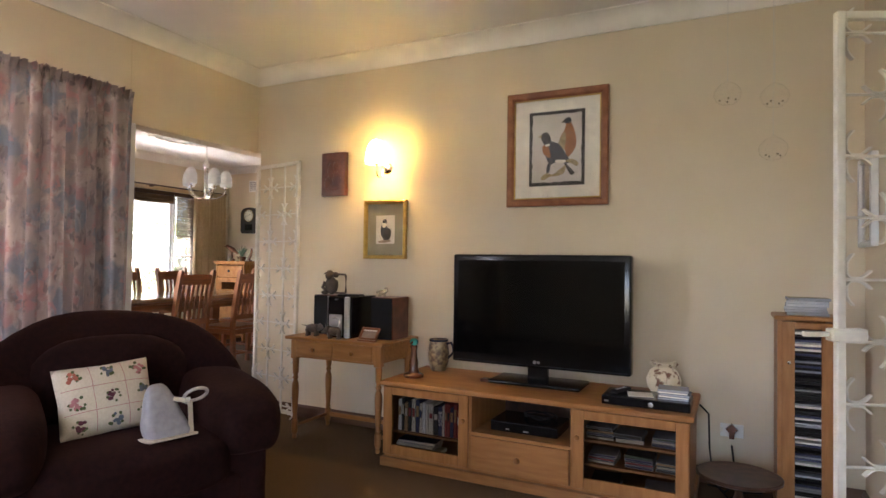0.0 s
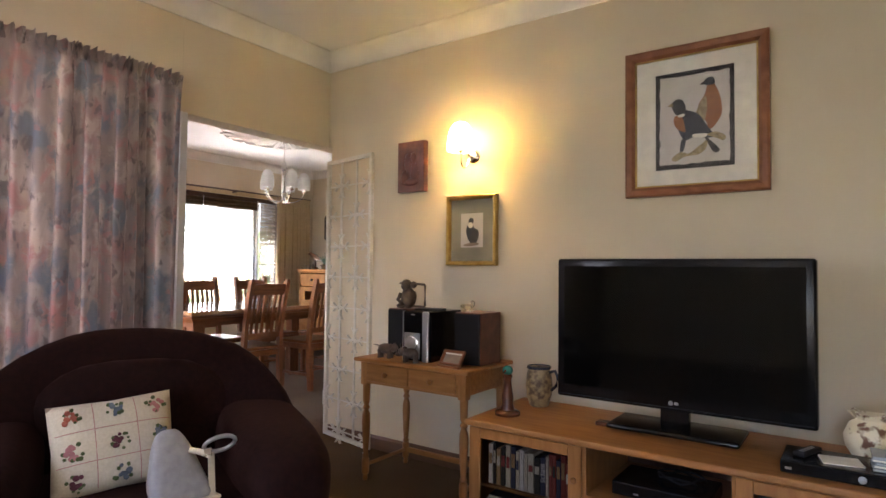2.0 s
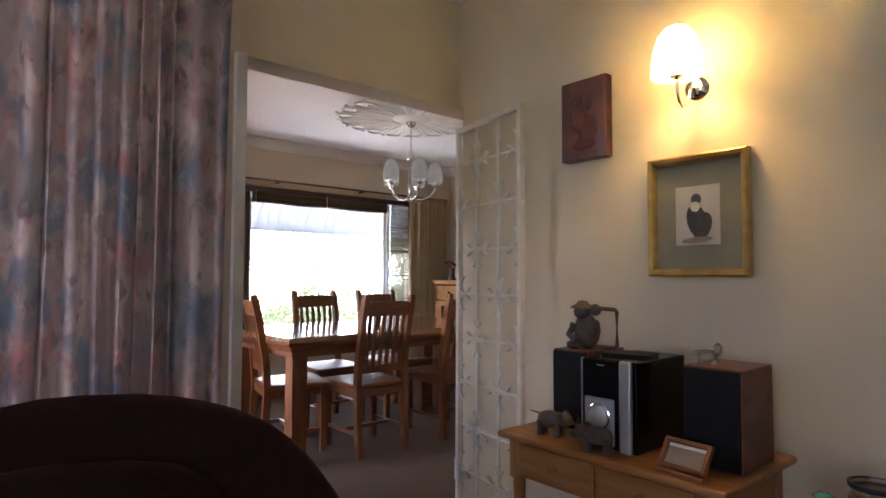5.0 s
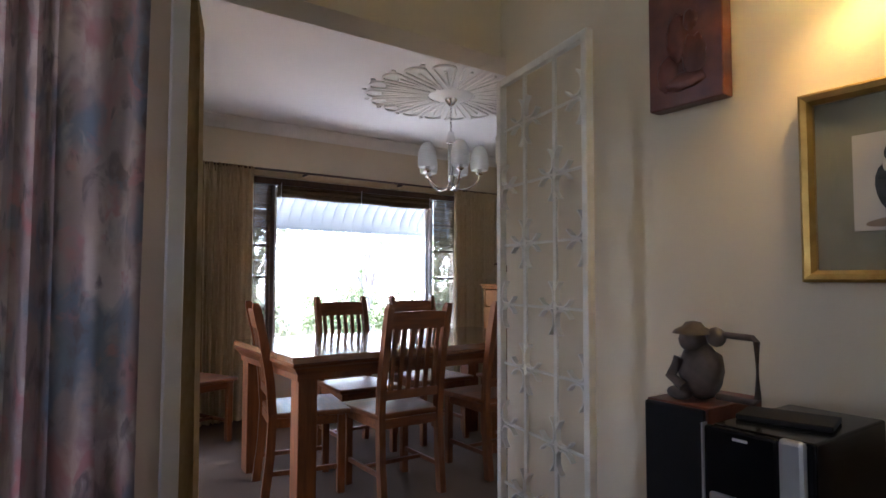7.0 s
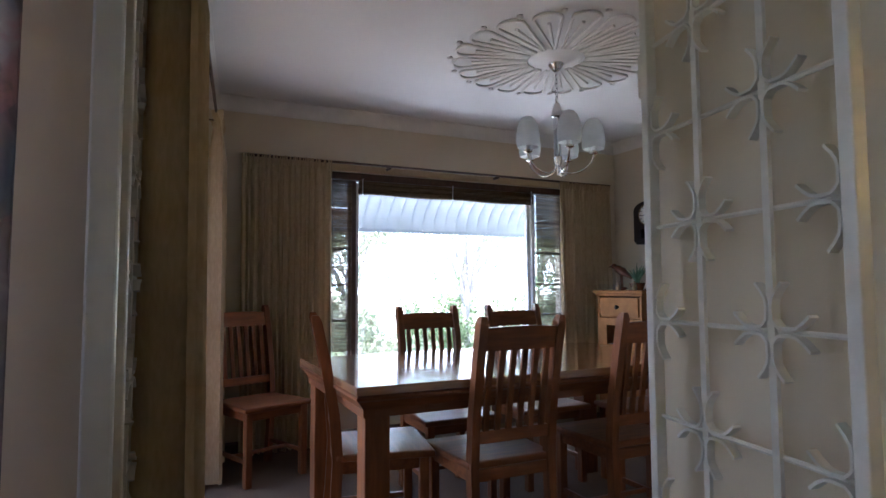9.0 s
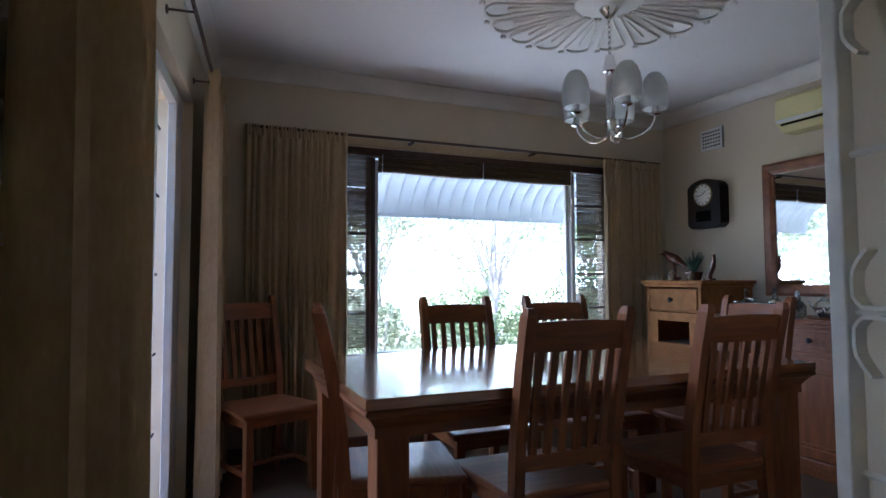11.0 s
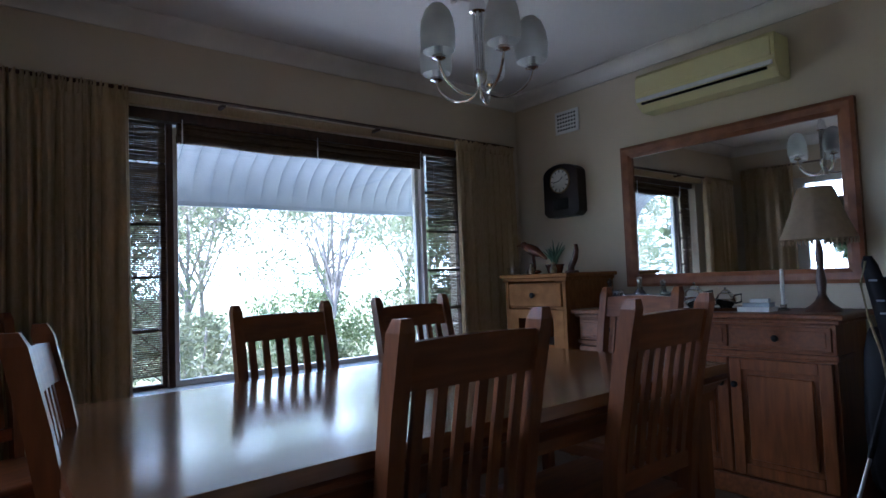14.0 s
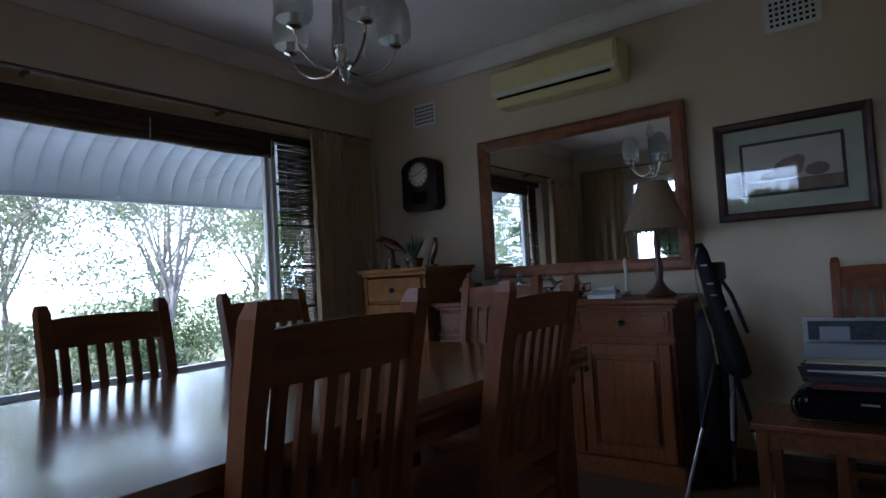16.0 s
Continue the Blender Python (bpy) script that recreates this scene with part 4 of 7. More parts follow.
for a, L in ((50, 0.042), (260, 0.060)):
    t = part("clock_hand", box(-0.0025, 0.0025, -0.0015, 0, 0, L), INK, ck)
    t.matrix_basis = pose(0, -0.098, 0.255, 0, a, 0)
part("pendulum_window", box(-0.07, 0.07, -0.094, -0.0905, 0.05, 0.13, 0.001), BLACK, ck)

ac = thing("air_conditioner", (-5.10, BACKY - 0.002, 2.072), "yellowed white wall-mounted air conditioner", "air conditioner")
prof = [(0, 0.0), (-0.13, 0.0), (-0.185, 0.045), (-0.195, 0.09), (-0.19, 0.20), (-0.17, 0.225), (0, 0.23)]
bm = bmesh.new()
for x in (-0.40, 0.40):
    for y, z in prof:
        bm.verts.new((x, y, z))
bm.verts.ensure_lookup_table()
npf = len(prof)
for i in range(npf):
    bm.faces.new([bm.verts[j] for j in (i, (i + 1) % npf, npf + (i + 1) % npf, npf + i)])
bm.faces.new([bm.verts[j] for j in range(npf)])
bm.faces.new([bm.verts[npf + j] for j in range(npf)])
bmesh.ops.recalc_face_normals(bm, faces=bm.faces)
bmesh.ops.bevel(bm, geom=bm.edges[:], offset=0.006, segments=2, affect="EDGES")
part("casing", bm, ACPLASTIC, ac, smooth=35)
part("front_panel", box(-0.385, 0.385, -0.2005, -0.1905, 0.095, 0.20, 0.004), ACPLASTIC, ac, "yellowed front panel")
part("louvre", box(-0.39, 0.39, -0.199, -0.188, 0.052, 0.075, 0.003), WHITEPAINT, ac, "white air louvre")
part("outlet", box(-0.36, 0.36, -0.194, -0.18, 0.032, 0.046, 0.002), BLACK, ac, "dark air slot")


def vent(x, z, w, h):
    v = thing("air_vent", (x, BACKY - 0.002, z), "white plaster air vent with rows of small square holes", "air vent", "wall vents")
    part("plate", box(-w / 2, w / 2, -0.012, 0, -h / 2, h / 2, 0.004), WHITEPAINT, v)
    nx, nz = int(w / 0.027), int(h / 0.030)
    f = None
    for i in range(nx):
        for j in range(nz):
            m = pose((i - (nx - 1) / 2) * 0.025, -0.0122, (j - (nz - 1) / 2) * 0.027)
            if f is None:
                f = part("hole", box(-0.007, 0.007, -0.0012, 0, -0.007, 0.007), BLACKMATT, v)
                f.matrix_basis = m
            else:
                again(f, m)


vent(-6.18, 2.20, 0.21, 0.165)
vent(-3.90, 2.225, 0.24, 0.165)


def picture(name, at, w, h, frame_w, frame_mat, mount_mat, label, rz=0, inner=None, glass=True, depth=0.03):
    p = thing(name, at, label, "picture", "", rz)
    part("frame", ring_frame(w, h, frame_w, 0.0, -depth, 0.005), frame_mat, p)
    part("mount", box(-w / 2 + frame_w * 0.95, w / 2 - frame_w * 0.95, -0.010, -0.004, -h / 2 + frame_w * 0.95, h / 2 - frame_w * 0.95), mount_mat, p)
    if inner:
        iw, ih, mat = inner
        part("print", box(-iw / 2, iw / 2, -0.0125, -0.0102, -ih / 2, ih / 2), mat, p)
    if glass:
        g = part("glazing", box(-w / 2 + frame_w, w / 2 - frame_w, -0.020, -0.018, -h / 2 + frame_w, h / 2 - frame_w), GLASS, p)
        g.visible_shadow = False
    return p


def flat_shape(parent, outline, y, mat, name="print_shape", thick=0.0006):
    return part(name, prism(outline, y - thick, y), mat, parent)


def ellipse(cx, cz, rx, rz, a=0, n=18):
    ca, sa = math.cos(radians(a)), math.sin(radians(a))
    return [(cx + rx * math.cos(t) * ca - rz * math.sin(t) * sa, cz + rx * math.cos(t) * sa + rz * math.sin(t) * ca) for t in np.linspace(0, 2 * math.pi, n, endpoint=False)]


dp = picture("framed_print", (-3.955, BACKY - 0.003, 1.482), 0.665, 0.495, 0.042, DARKWOOD, GREENCARD, "dark framed landscape print with a pale green mount", inner=(0.44, 0.27, INK))
flat_shape(dp, [(-0.205, -0.12), (0.205, -0.12), (0.205, 0.12), (-0.205, 0.12)], -0.0128, SEPIA)
SKYP = material("pale_print_paper", (0.62, 0.58, 0.54), 0.9, scale=10)
flat_shape(dp, [(-0.205, -0.07), (0.205, -0.06), (0.205, 0.12), (-0.205, 0.12)], -0.0136, SKYP)
for cx, cz, rx, rz_ in ((-0.01, -0.01, 0.065, 0.05), (0.11, -0.03, 0.05, 0.03), (0.02, 0.02, 0.035, 0.03), (-0.09, -0.04, 0.04, 0.022)):
    flat_shape(dp, [(x + 0.006 * math.sin(40 * z), z) for x, z in ellipse(cx, cz, rx, rz_)], -0.0144 - rx * 0.004, SEPIA)


# chandelier and ceiling rose
CX, CY = -5.15, 4.46
ro = thing("ceiling_rose", (CX, CY, DCEIL - 0.001), "white plaster ceiling rose of long radiating petals", "ceiling rose")
part("boss", lathe([(0.0, -0.03), (0.06, -0.03), (0.075, -0.018), (0.13, -0.016), (0.15, -0.006), (0.16, 0.0)], 40), CORNICE, ro, smooth=40)
pet = None
for k in range(18):
    m = pose(0, 0, 0, 0, 0, k * 20)
    if pet is None:
        bm = bmesh.new()
        pts = [(0.17 + 0.44 * t, 0.010 + 0.072 * t ** 1.1, -0.006) for t in np.linspace(0, 0.86, 8)]
        arc = [(0.55 + 0.062 * math.cos(a), 0.073 * math.sin(a), -0.006) for a in np.linspace(1.25, -1.25, 9)]
        tube(pts + arc + [(x, -y, z) for x, y, z in reversed(pts)], 0.0085, 6, bm)
        tube([(0.2, 0.0, -0.004), (0.50, 0.0, -0.004)], 0.007, 6, bm, taper=0.010)
        blob_ = blob(0.020, 0.020, 0.012, (0.62, 0.085, -0.004), 1)
        merge(bm, blob_)
        pet = part("petal", bm, CORNICE, ro, smooth=50)
        pet.matrix_basis = m
    else:
        again(pet, m)

cd = thing("chandelier", (CX, CY, 0), "chrome five-arm chandelier with frosted glass shades", "chandelier")
part("canopy", lathe([(0.0, DCEIL - 0.075), (0.02, DCEIL - 0.073), (0.045, DCEIL - 0.045), (0.048, DCEIL - 0.032)], 20), CHROME, cd, smooth=40)
bm = bmesh.new()
for k in range(7):
    z = DCEIL - 0.085 - k * 0.026
    tube([(0.008 * math.cos(a) * (k % 2), 0.008 * math.cos(a) * (1 - k % 2), z + 0.016 * math.sin(a)) for a in np.linspace(0, 2 * math.pi, 9)], 0.0025, 5, bm)
part("chain", bm, CHROME, cd)
part("hub", lathe([(0.004, DCEIL - 0.26), (0.02, DCEIL - 0.27), (0.028, DCEIL - 0.31), (0.034, DCEIL - 0.325), (0.034, DCEIL - 0.35), (0.012, DCEIL - 0.36)], 18), CHROME, cd, smooth=40)
for k in range(5):
    a = k * 2 * math.pi / 5 + 0.5
    part("stem_rod", tube([(0.017 * math.cos(a), 0.017 * math.sin(a), DCEIL - 0.35), (0.017 * math.cos(a), 0.017 * math.sin(a), 1.90)], 0.005, 8), CHROME, cd, smooth=40)
part("finial", lathe([(0.0, 1.79), (0.006, 1.80), (0.008, 1.83), (0.026, 1.87), (0.028, 1.90), (0.012, 1.915)], 16), CHROME, cd, smooth=40)
arm = None
R = 0.205
for k in range(5):
    m = pose(0, 0, 0, 0, 0, -18 + 72 * k)
    if arm is None:
        bm = bmesh.new()
        pts = [(0.012 + (R - 0.012) * (0.5 - 0.5 * math.cos(math.pi * t)), 0, 1.865 - 0.072 * math.sin(math.pi * t ** 0.85) + 0.045 * t ** 2) for t in np.linspace(0, 1, 18)]
        tube(pts + [(R, 0, 1.925)], 0.0055, 8, bm)
        arm = part("arm", bm, CHROME, cd, smooth=40)
        sockm = part("socket", lathe([(0.008, 1.905), (0.026, 1.913), (0.026, 1.922), (0.017, 1.926), (0.017, 1.985), (0.0, 1.99)], 14, m=pose(R, 0, 0)), CHROME, arm, smooth=40)
        b2 = lathe([(0.060, 1.938), (0.066, 1.965), (0.066, 2.01), (0.060, 2.055), (0.047, 2.09), (0.028, 2.112), (0.012, 2.118)], 22, m=pose(R, 0, 0))
        bmesh.ops.delete(b2, geom=[f for f in b2.faces if len(f.verts) > 4], context="FACES_ONLY")
        bmesh.ops.solidify(b2, geom=b2.faces[:], thickness=0.003)
        shd = part("shade", b2, FROST, arm, "frosted white glass shade", smooth=50)
        bulb = part("bulb", blob(0.014, 0.014, 0.024, (R, 0, 2.02), 2), WHITEPAINT, arm)
        arm.matrix_basis = m
    else:
        o = again(arm, m)
        for src, lab in ((sockm, ""), (shd, "frosted white glass shade"), (bulb, "")):
            q = again(src, pose(0, 0, 0), o)
            if lab:
                q["label"] = lab


# ---------------------------------------------------------------- living room: armchair, cushion, bag
CH_RZ = -26
ar = thing("armchair", (-2.45, 1.60, LOW), "large maroon velour armchair with rolled arms and a domed back", "armchair", "", CH_RZ)
part("base", box(-0.44, 0.48, -0.42, 0.42, 0.03, 0.30, 0.05, seg=3), VELOUR, ar, smooth=60)
bm = blob(0.20, 0.60, 0.48, (-0.36, 0, 0.46), 4, 0.02, 2, square=0.85)
for v in bm.verts:
    v.co.x += 0.30 * (abs(v.co.y) / 0.60) ** 2.4 - 0.10 * max(0, v.co.z - 0.4)
    v.co.z = max(v.co.z, 0.04)
part("backrest", bm, VELOUR, ar, smooth=80)
part("back_cushion", blob(0.13, 0.36, 0.23, (-0.22, 0, 0.60), 3, 0.03, 5, square=0.75), VELOUR, ar, smooth=80)
for s in (-1, 1):
    bm = blob(0.49, 0.165, 0.155, (0.05, s * 0.45, 0.49), 4, 0.03, 7 + s, square=0.62)
    for v in bm.verts:
        v.co.z += 0.06 * max(0, -v.co.x) - 0.03 * max(0, v.co.x)
    part("arm_roll", bm, VELOUR, ar, smooth=80)
    part("arm_panel", box(-0.42, 0.46, s * 0.43 - 0.10, s * 0.43 + 0.10, 0.03, 0.42, 0.05, seg=3), VELOUR, ar, smooth=60)
part("seat_cushion", blob(0.42, 0.40, 0.12, (0.14, 0, 0.345), 4, 0.02, 3, square=0.5), VELOUR, ar, smooth=80)
for sx in (-0.36, 0.40):
    for sy in (-0.36, 0.36):
        part("foot", lathe([(0.022, 0), (0.03, 0.03)], 10, m=pose(sx, sy, 0)), DARKWOOD, ar)

chair_m = pose(-2.45, 1.60, LOW, 0, 0, CH_RZ)
pl = thing("throw_cushion", (0, 0, 0), "cream cotton cushion embroidered with small flower sprays", "cushion")
pl.matrix_basis = chair_m @ pose(0.12, -0.07, 0.60, 3, -24, 8)
N = 18
bm = bmesh.new()
PW, PH = 0.19, 0.152


def puff(u, v):
    return 0.078 * ((1 - abs(u) ** 2.6) * (1 - abs(v) ** 2.6)) ** 0.55 + 0.004 * noise.noise(Vector((u * 3, v * 3, 1)))


vs = {}
for side in (1, -1):
    for i in range(N + 1):
        for j in range(N + 1):
            u, v = 2 * i / N - 1, 2 * j / N - 1
            edge = i in (0, N) or j in (0, N)
            if edge and side == -1:
                vs[side, i, j] = vs[1, i, j]
                continue
            pinch = 1 - 0.05 * (1 - abs(u)) * abs(v) - 0.05 * (1 - abs(v)) * abs(u)
            vs[side, i, j] = bm.verts.new((side * (0 if edge else puff(u, v)), u * PW * pinch, v * PH * pinch))
    for i in range(N):
        for j in range(N):
            bm.faces.new((vs[side, i, j], vs[side, i + 1, j], vs[side, i + 1, j + 1], vs[side, i, j + 1]))
bmesh.ops.recalc_face_normals(bm, faces=bm.faces)
part("cover", bm, CUSHION, pl, smooth=80)
rng = random.Random(5)
THREAD = [material("thread_" + n, c, 0.9, scale=60) for n, c in (("coral", (0.48, 0.14, 0.09)), ("pink", (0.52, 0.22, 0.22)), ("slate", (0.14, 0.16, 0.20)), ("wine", (0.13, 0.03, 0.05)), ("leaf", (0.10, 0.13, 0.05)))]
for (cu, cv, c0) in ((-0.68, 0.62, 0), (0.0, 0.66, 2), (0.68, 0.64, 1), (-0.66, -0.12, 1), (0.02, -0.05, 3), (0.70, -0.05, 2), (-0.64, -0.70, 3), (0.05, -0.70, 2), (0.66, -0.66, 0)):
    for cols_, name in (((c0,), "flower_spray"), ((4,), "leaf_spray")):
        bm = bmesh.new()
        for k in range(9 if name == "flower_spray" else 7):
            a = rng.uniform(0, 6.28)
            r = rng.uniform(0.02, 0.15) if name == "flower_spray" else rng.uniform(0.12, 0.21)
            u, v = cu + r * math.cos(a) * 0.8, cv + r * math.sin(a)
            if max(abs(u), abs(v)) > 0.9:
                continue
            rr = rng.uniform(0.006, 0.011) if name == "flower_spray" else rng.uniform(0.004, 0.008)
            lathe([(rr, 0), (rr * 0.9, 0.002), (rr * 0.4, 0.003)], 7, bm, pose(puff(u, v) + 0.0005, u * PW, v * PH, 0, 90, 0))
        part(name, bm, THREAD[cols_[0]], pl)
for u in (-0.33, 0.33):
    part("seam_line", tube([(puff(u, v) + 0.0008, u * PW, v * PH) for v in np.linspace(-0.9, 0.9, 14)], 0.0012, 4), THREAD[1], pl)
for v in (-0.36, 0.30):
    part("seam_line", tube([(puff(u, v) + 0.0008, u * PW, v * PH) for u in np.linspace(-0.9, 0.9, 14)], 0.0012, 4), THREAD[1], pl)

bg = thing("handbag", (0, 0, 0), "pale grey slouchy leather handbag with a ring handle", "handbag")
bg.matrix_basis = chair_m @ pose(0.38, 0.12, 0.458, 0, -8, 12) @ Matrix.Diagonal((0.86, 0.86, 0.86, 1))
bm = blob(0.085, 0.12, 0.135, (0, 0, 0.13), 4, 0.0, 4, square=0.55)
for v in bm.verts:
    k = max(0.0, min(1.0, v.co.z / 0.25))
    v.co.x *= 1 - 0.72 * k
    v.co.y = v.co.y * (1 - 0.48 * k) - 0.035 * k
    fold = noise.noise(Vector((v.co.x * 9, v.co.y * 16, v.co.z * 8))) * 0.016 + abs(noise.noise(Vector((3, v.co.y * 26, v.co.z * 14)))) * 0.012
    v.co.x += fold * math.sin(math.pi * min(1, k + 0.15))
    v.co.z = max(v.co.z - 0.05 * k * max(0, (v.co.y + 0.02) / 0.1), 0.004)
part("body", bm, BAGSKIN, bg, smooth=70)
part("base_trim", box(-0.08, 0.082, -0.118, 0.118, 0.0, 0.014, 0.006), CUSHION, bg, "cream leather base")
part("strap", box(0.058, 0.066, 0.078, 0.102, 0.01, 0.165, 0.003), CUSHION, bg, "cream leather strap")
part("strap_loop", tube([(0.04, 0.02, 0.185), (0.062, 0.05, 0.175), (0.066, 0.085, 0.155)], 0.011, 8), CUSHION, bg, "cream leather strap", 60)
part("ring_handle", tube([(0.055 + 0.030 * math.sin(a), 0.125 + 0.058 * math.cos(a), 0.19 + 0.030 * math.sin(a)) for a in np.linspace(0, 2 * math.pi, 25)], 0.008, 8), SILVER, bg, "pale metal ring handle", 60)
part("buckle", box(0.066, 0.074, 0.06, 0.09, 0.155, 0.185, 0.003), CHROME, bg)


# ---------------------------------------------------------------- television cabinet and what stands on it
X0, X1, FY, BY, TOPZ = -1.80, -0.12, 2.835, 3.40, 0.432
tc = thing("tv_cabinet", (0, 0, LOW), "honey pine television cabinet with glazed doors and an open bay", "cabinet")
T = TOPZ - LOW
part("top", box(X0 - 0.02, X1 + 0.02, FY - 0.03, BY, T - 0.028, T, 0.009), PINE, tc)
xm = [X0, X0 + 0.555, X0 + 1.125, X1]
for k, x in enumerate(xm):
    a, b = (x, x + 0.02) if k == 0 else ((x - 0.02, x) if k == 3 else (x - 0.01, x + 0.01))
    part("upright", box(a, b, FY + 0.002, BY - 0.002, 0.07, T - 0.0285, 0.001), PINE_V, tc)
part("back_panel", box(X0 + 0.02, X1 - 0.02, BY - 0.02, BY - 0.006, 0.07, T - 0.03), DARKWOOD, tc)
part("bottom", box(X0 + 0.0, X1, FY + 0.01, BY - 0.006, 0.055, 0.0695), PINE, tc)
part("plinth", box(X0 - 0.015, X1 + 0.015, FY - 0.02, BY, 0, 0.0545, 0.006), PINE, tc)


def glazed_door(x0, x1, z0, z1, knob_x):
    f = bmesh.new()
    r = 0.058
    for a, b, c, e in ((x0, x0 + r, z0, z1), (x1 - r, x1, z0, z1), (x0 + r, x1 - r, z0, z0 + r), (x0 + r, x1 - r, z1 - r * 0.8, z1)):
        box(a, b, FY - 0.018, FY, c, e, 0.003, bm=f, seg=1)
    d = part("door", f, PINE_V, tc)
    p = part("door_glass", box(x0 + r, x1 - r, FY - 0.011, FY - 0.007, z0 + r, z1 - r * 0.8), SMOKE, d, "smoky glass pane")
    p.visible_shadow = False
    knob(d, (knob_x, FY - 0.018, (z0 + z1) / 2 + 0.06), PINE, 0.013)


glazed_door(xm[0] + 0.004, xm[1] - 0.004, 0.075, T - 0.032, xm[1] - 0.03)
glazed_door(xm[2] + 0.004, xm[3] - 0.004, 0.075, T - 0.032, xm[2] + 0.03)
dr = part("drawer", box(xm[1] + 0.014, xm[2] - 0.014, FY - 0.016, FY + 0.30, 0.075, 0.255, 0.005), PINE, tc)
knob(dr, ((xm[1] + xm[2]) / 2, FY - 0.016, 0.165), PINE, 0.016)
part("bay_shelf", box(xm[1] + 0.01, xm[2] - 0.01, FY, BY - 0.02, 0.256, 0.272), PINE, tc)
part("shelf", box(xm[0] + 0.02, xm[1] - 0.01, FY + 0.02, BY - 0.02, 0.195, 0.207), PINE, tc)
for z in (0.185, 0.305):
    part("shelf", box(xm[2] + 0.01, xm[3] - 0.02, FY + 0.02, BY - 0.02, z, z + 0.012), PINE, tc)
rng = random.Random(11)
x = xm[0] + 0.075
while x < xm[1] - 0.085:
    w, h = rng.uniform(0.014, 0.032), rng.uniform(0.16, 0.195)
    bk = thing("book", (x + w / 2, FY + 0.10, LOW + 0.2075), "upright paperback book on the cabinet shelf", "book", "books in the cabinet")
    m_ = rng.choice(BOOKS)
    part("cover", box(-w / 2 + 0.0004, w / 2 - 0.0004, -0.06, 0.07, 0, h, 0.001, seg=1), m_, bk)
    part("spine_label", box(-w * 0.35, w * 0.35, -0.0608, -0.0602, h * rng.uniform(0.45, 0.55), h * rng.uniform(0.7, 0.85)), rng.choice(BOOKS), bk)
    if abs(x - (xm[0] + 0.33)) < 0.016:
        cu = bpy.data.curves.new("spine_title", "FONT")
        cu.body, cu.size, cu.extrude, cu.align_x, cu.align_y = "BIRDS", 0.032, 0.0003, "CENTER", "CENTER"
        cu.materials.append(LETTER)
        t_ = new("spine_title", cu)
        t_.parent = bk
        t_.matrix_basis = pose(0, -0.0615, h * 0.6, 90, 90, 0)
        bk.children[0].data.materials[0] = BOOKS[2]
    x += w + 0.001
z = LOW + 0.07
for k in range(4):
    h = rng.uniform(0.018, 0.03)
    bk = thing("book", (xm[0] + 0.18 + rng.uniform(-0.02, 0.03), FY + 0.12, z), "book lying flat on the lower cabinet shelf", "book", "books in the cabinet", rng.uniform(-4, 4))
    part("cover", box(-0.12, 0.12, -0.07, 0.08, 0, h, 0.002, seg=1), BOOKS[(k * 3) % 7], bk)
    part("pages", box(-0.117, 0.1205, -0.072, 0.077, 0.003, h - 0.003), PAPER, bk)
    z += h + 0.0005
for shelf_z, stacks in ((0.070, ((0.10, 3), (0.36, 2))), (0.1975, ((0.09, 3), (0.27, 4), (0.42, 3))), (0.3175, ((0.08, 4), (0.22, 2), (0.40, 3)))):
    for sx, cnt in stacks:
        z = LOW + shelf_z
        for k in range(cnt):
            h = 0.016 if cnt > 2 else 0.022
            c = thing("disc_case", (xm[2] + 0.05 + sx, FY + 0.12, z), "plastic disc case lying in a stack behind the glass", "disc case", "discs in the cabinet", rng.uniform(-5, 5))
            part("case", box(-0.068, 0.068, -0.07, 0.07, 0, h - 0.001, 0.002, seg=1), rng.choice([CASE, BLACKMATT, CASE, SILVER]), c)
            part("sleeve", box(-0.064, 0.064, -0.0712, -0.0702, 0.003, h - 0.004), rng.choice(BOOKS), c)
            z += h

de = thing("set_top_decoder", ((xm[1] + xm[2]) / 2, FY + 0.20, LOW + 0.2725), "black set-top decoder in the open bay", "decoder")
part("casing", box(-0.19, 0.19, -0.13, 0.12, 0.006, 0.062, 0.006), BLACK, de)
part("front_light", box(-0.10, -0.08, -0.1312, -0.1302, 0.02, 0.026), SILVER, de)
part("front_mark", box(0.0, 0.03, -0.1312, -0.1302, 0.018, 0.025), SILVER, de)
for sx in (-0.15, 0.15):
    part("foot", box(sx - 0.015, sx + 0.015, -0.1, 0.1, 0, 0.0065), BLACKMATT, de)
cab = thing("cable_bundle", ((xm[1] + xm[2]) / 2 + 0.05, FY + 0.22, LOW + 0.335), "coiled black cable on the decoder", "cable")
part("coil", tube([((0.09 + 0.01 * math.sin(3 * a)) * math.cos(a), 0.06 * math.sin(a), 0.006 + 0.02 * abs(math.sin(a * 1.3))) for a in np.linspace(0, 12, 60)], 0.004, 6), BLACKMATT, cab)

tv = thing("television", (-0.962, 3.16, TOPZ), "large flat black television on a swivel foot", "television")
W, H0, H1 = 0.53, 0.10, 0.755
part("casing", box(-W, W, -0.038, 0.045, H0, H1, 0.012, seg=3), BLACK, tv, smooth=40)
part("screen", box(-W + 0.035, W - 0.035, -0.0395, -0.0382, H0 + 0.062, H1 - 0.035), SCREEN, tv, "dark switched-off screen")
part("chin_strip", box(-W + 0.012, W - 0.012, -0.0405, -0.038, H0 + 0.012, H0 + 0.016), BLACKMATT, tv, "thin dark strip")
part("maker_mark", lathe([(0.010, 0), (0.010, 0.001)], 14, m=pose(-0.005, -0.0392, H0 + 0.034, 90, 0, 0)), SILVER, tv, "round silver mark")
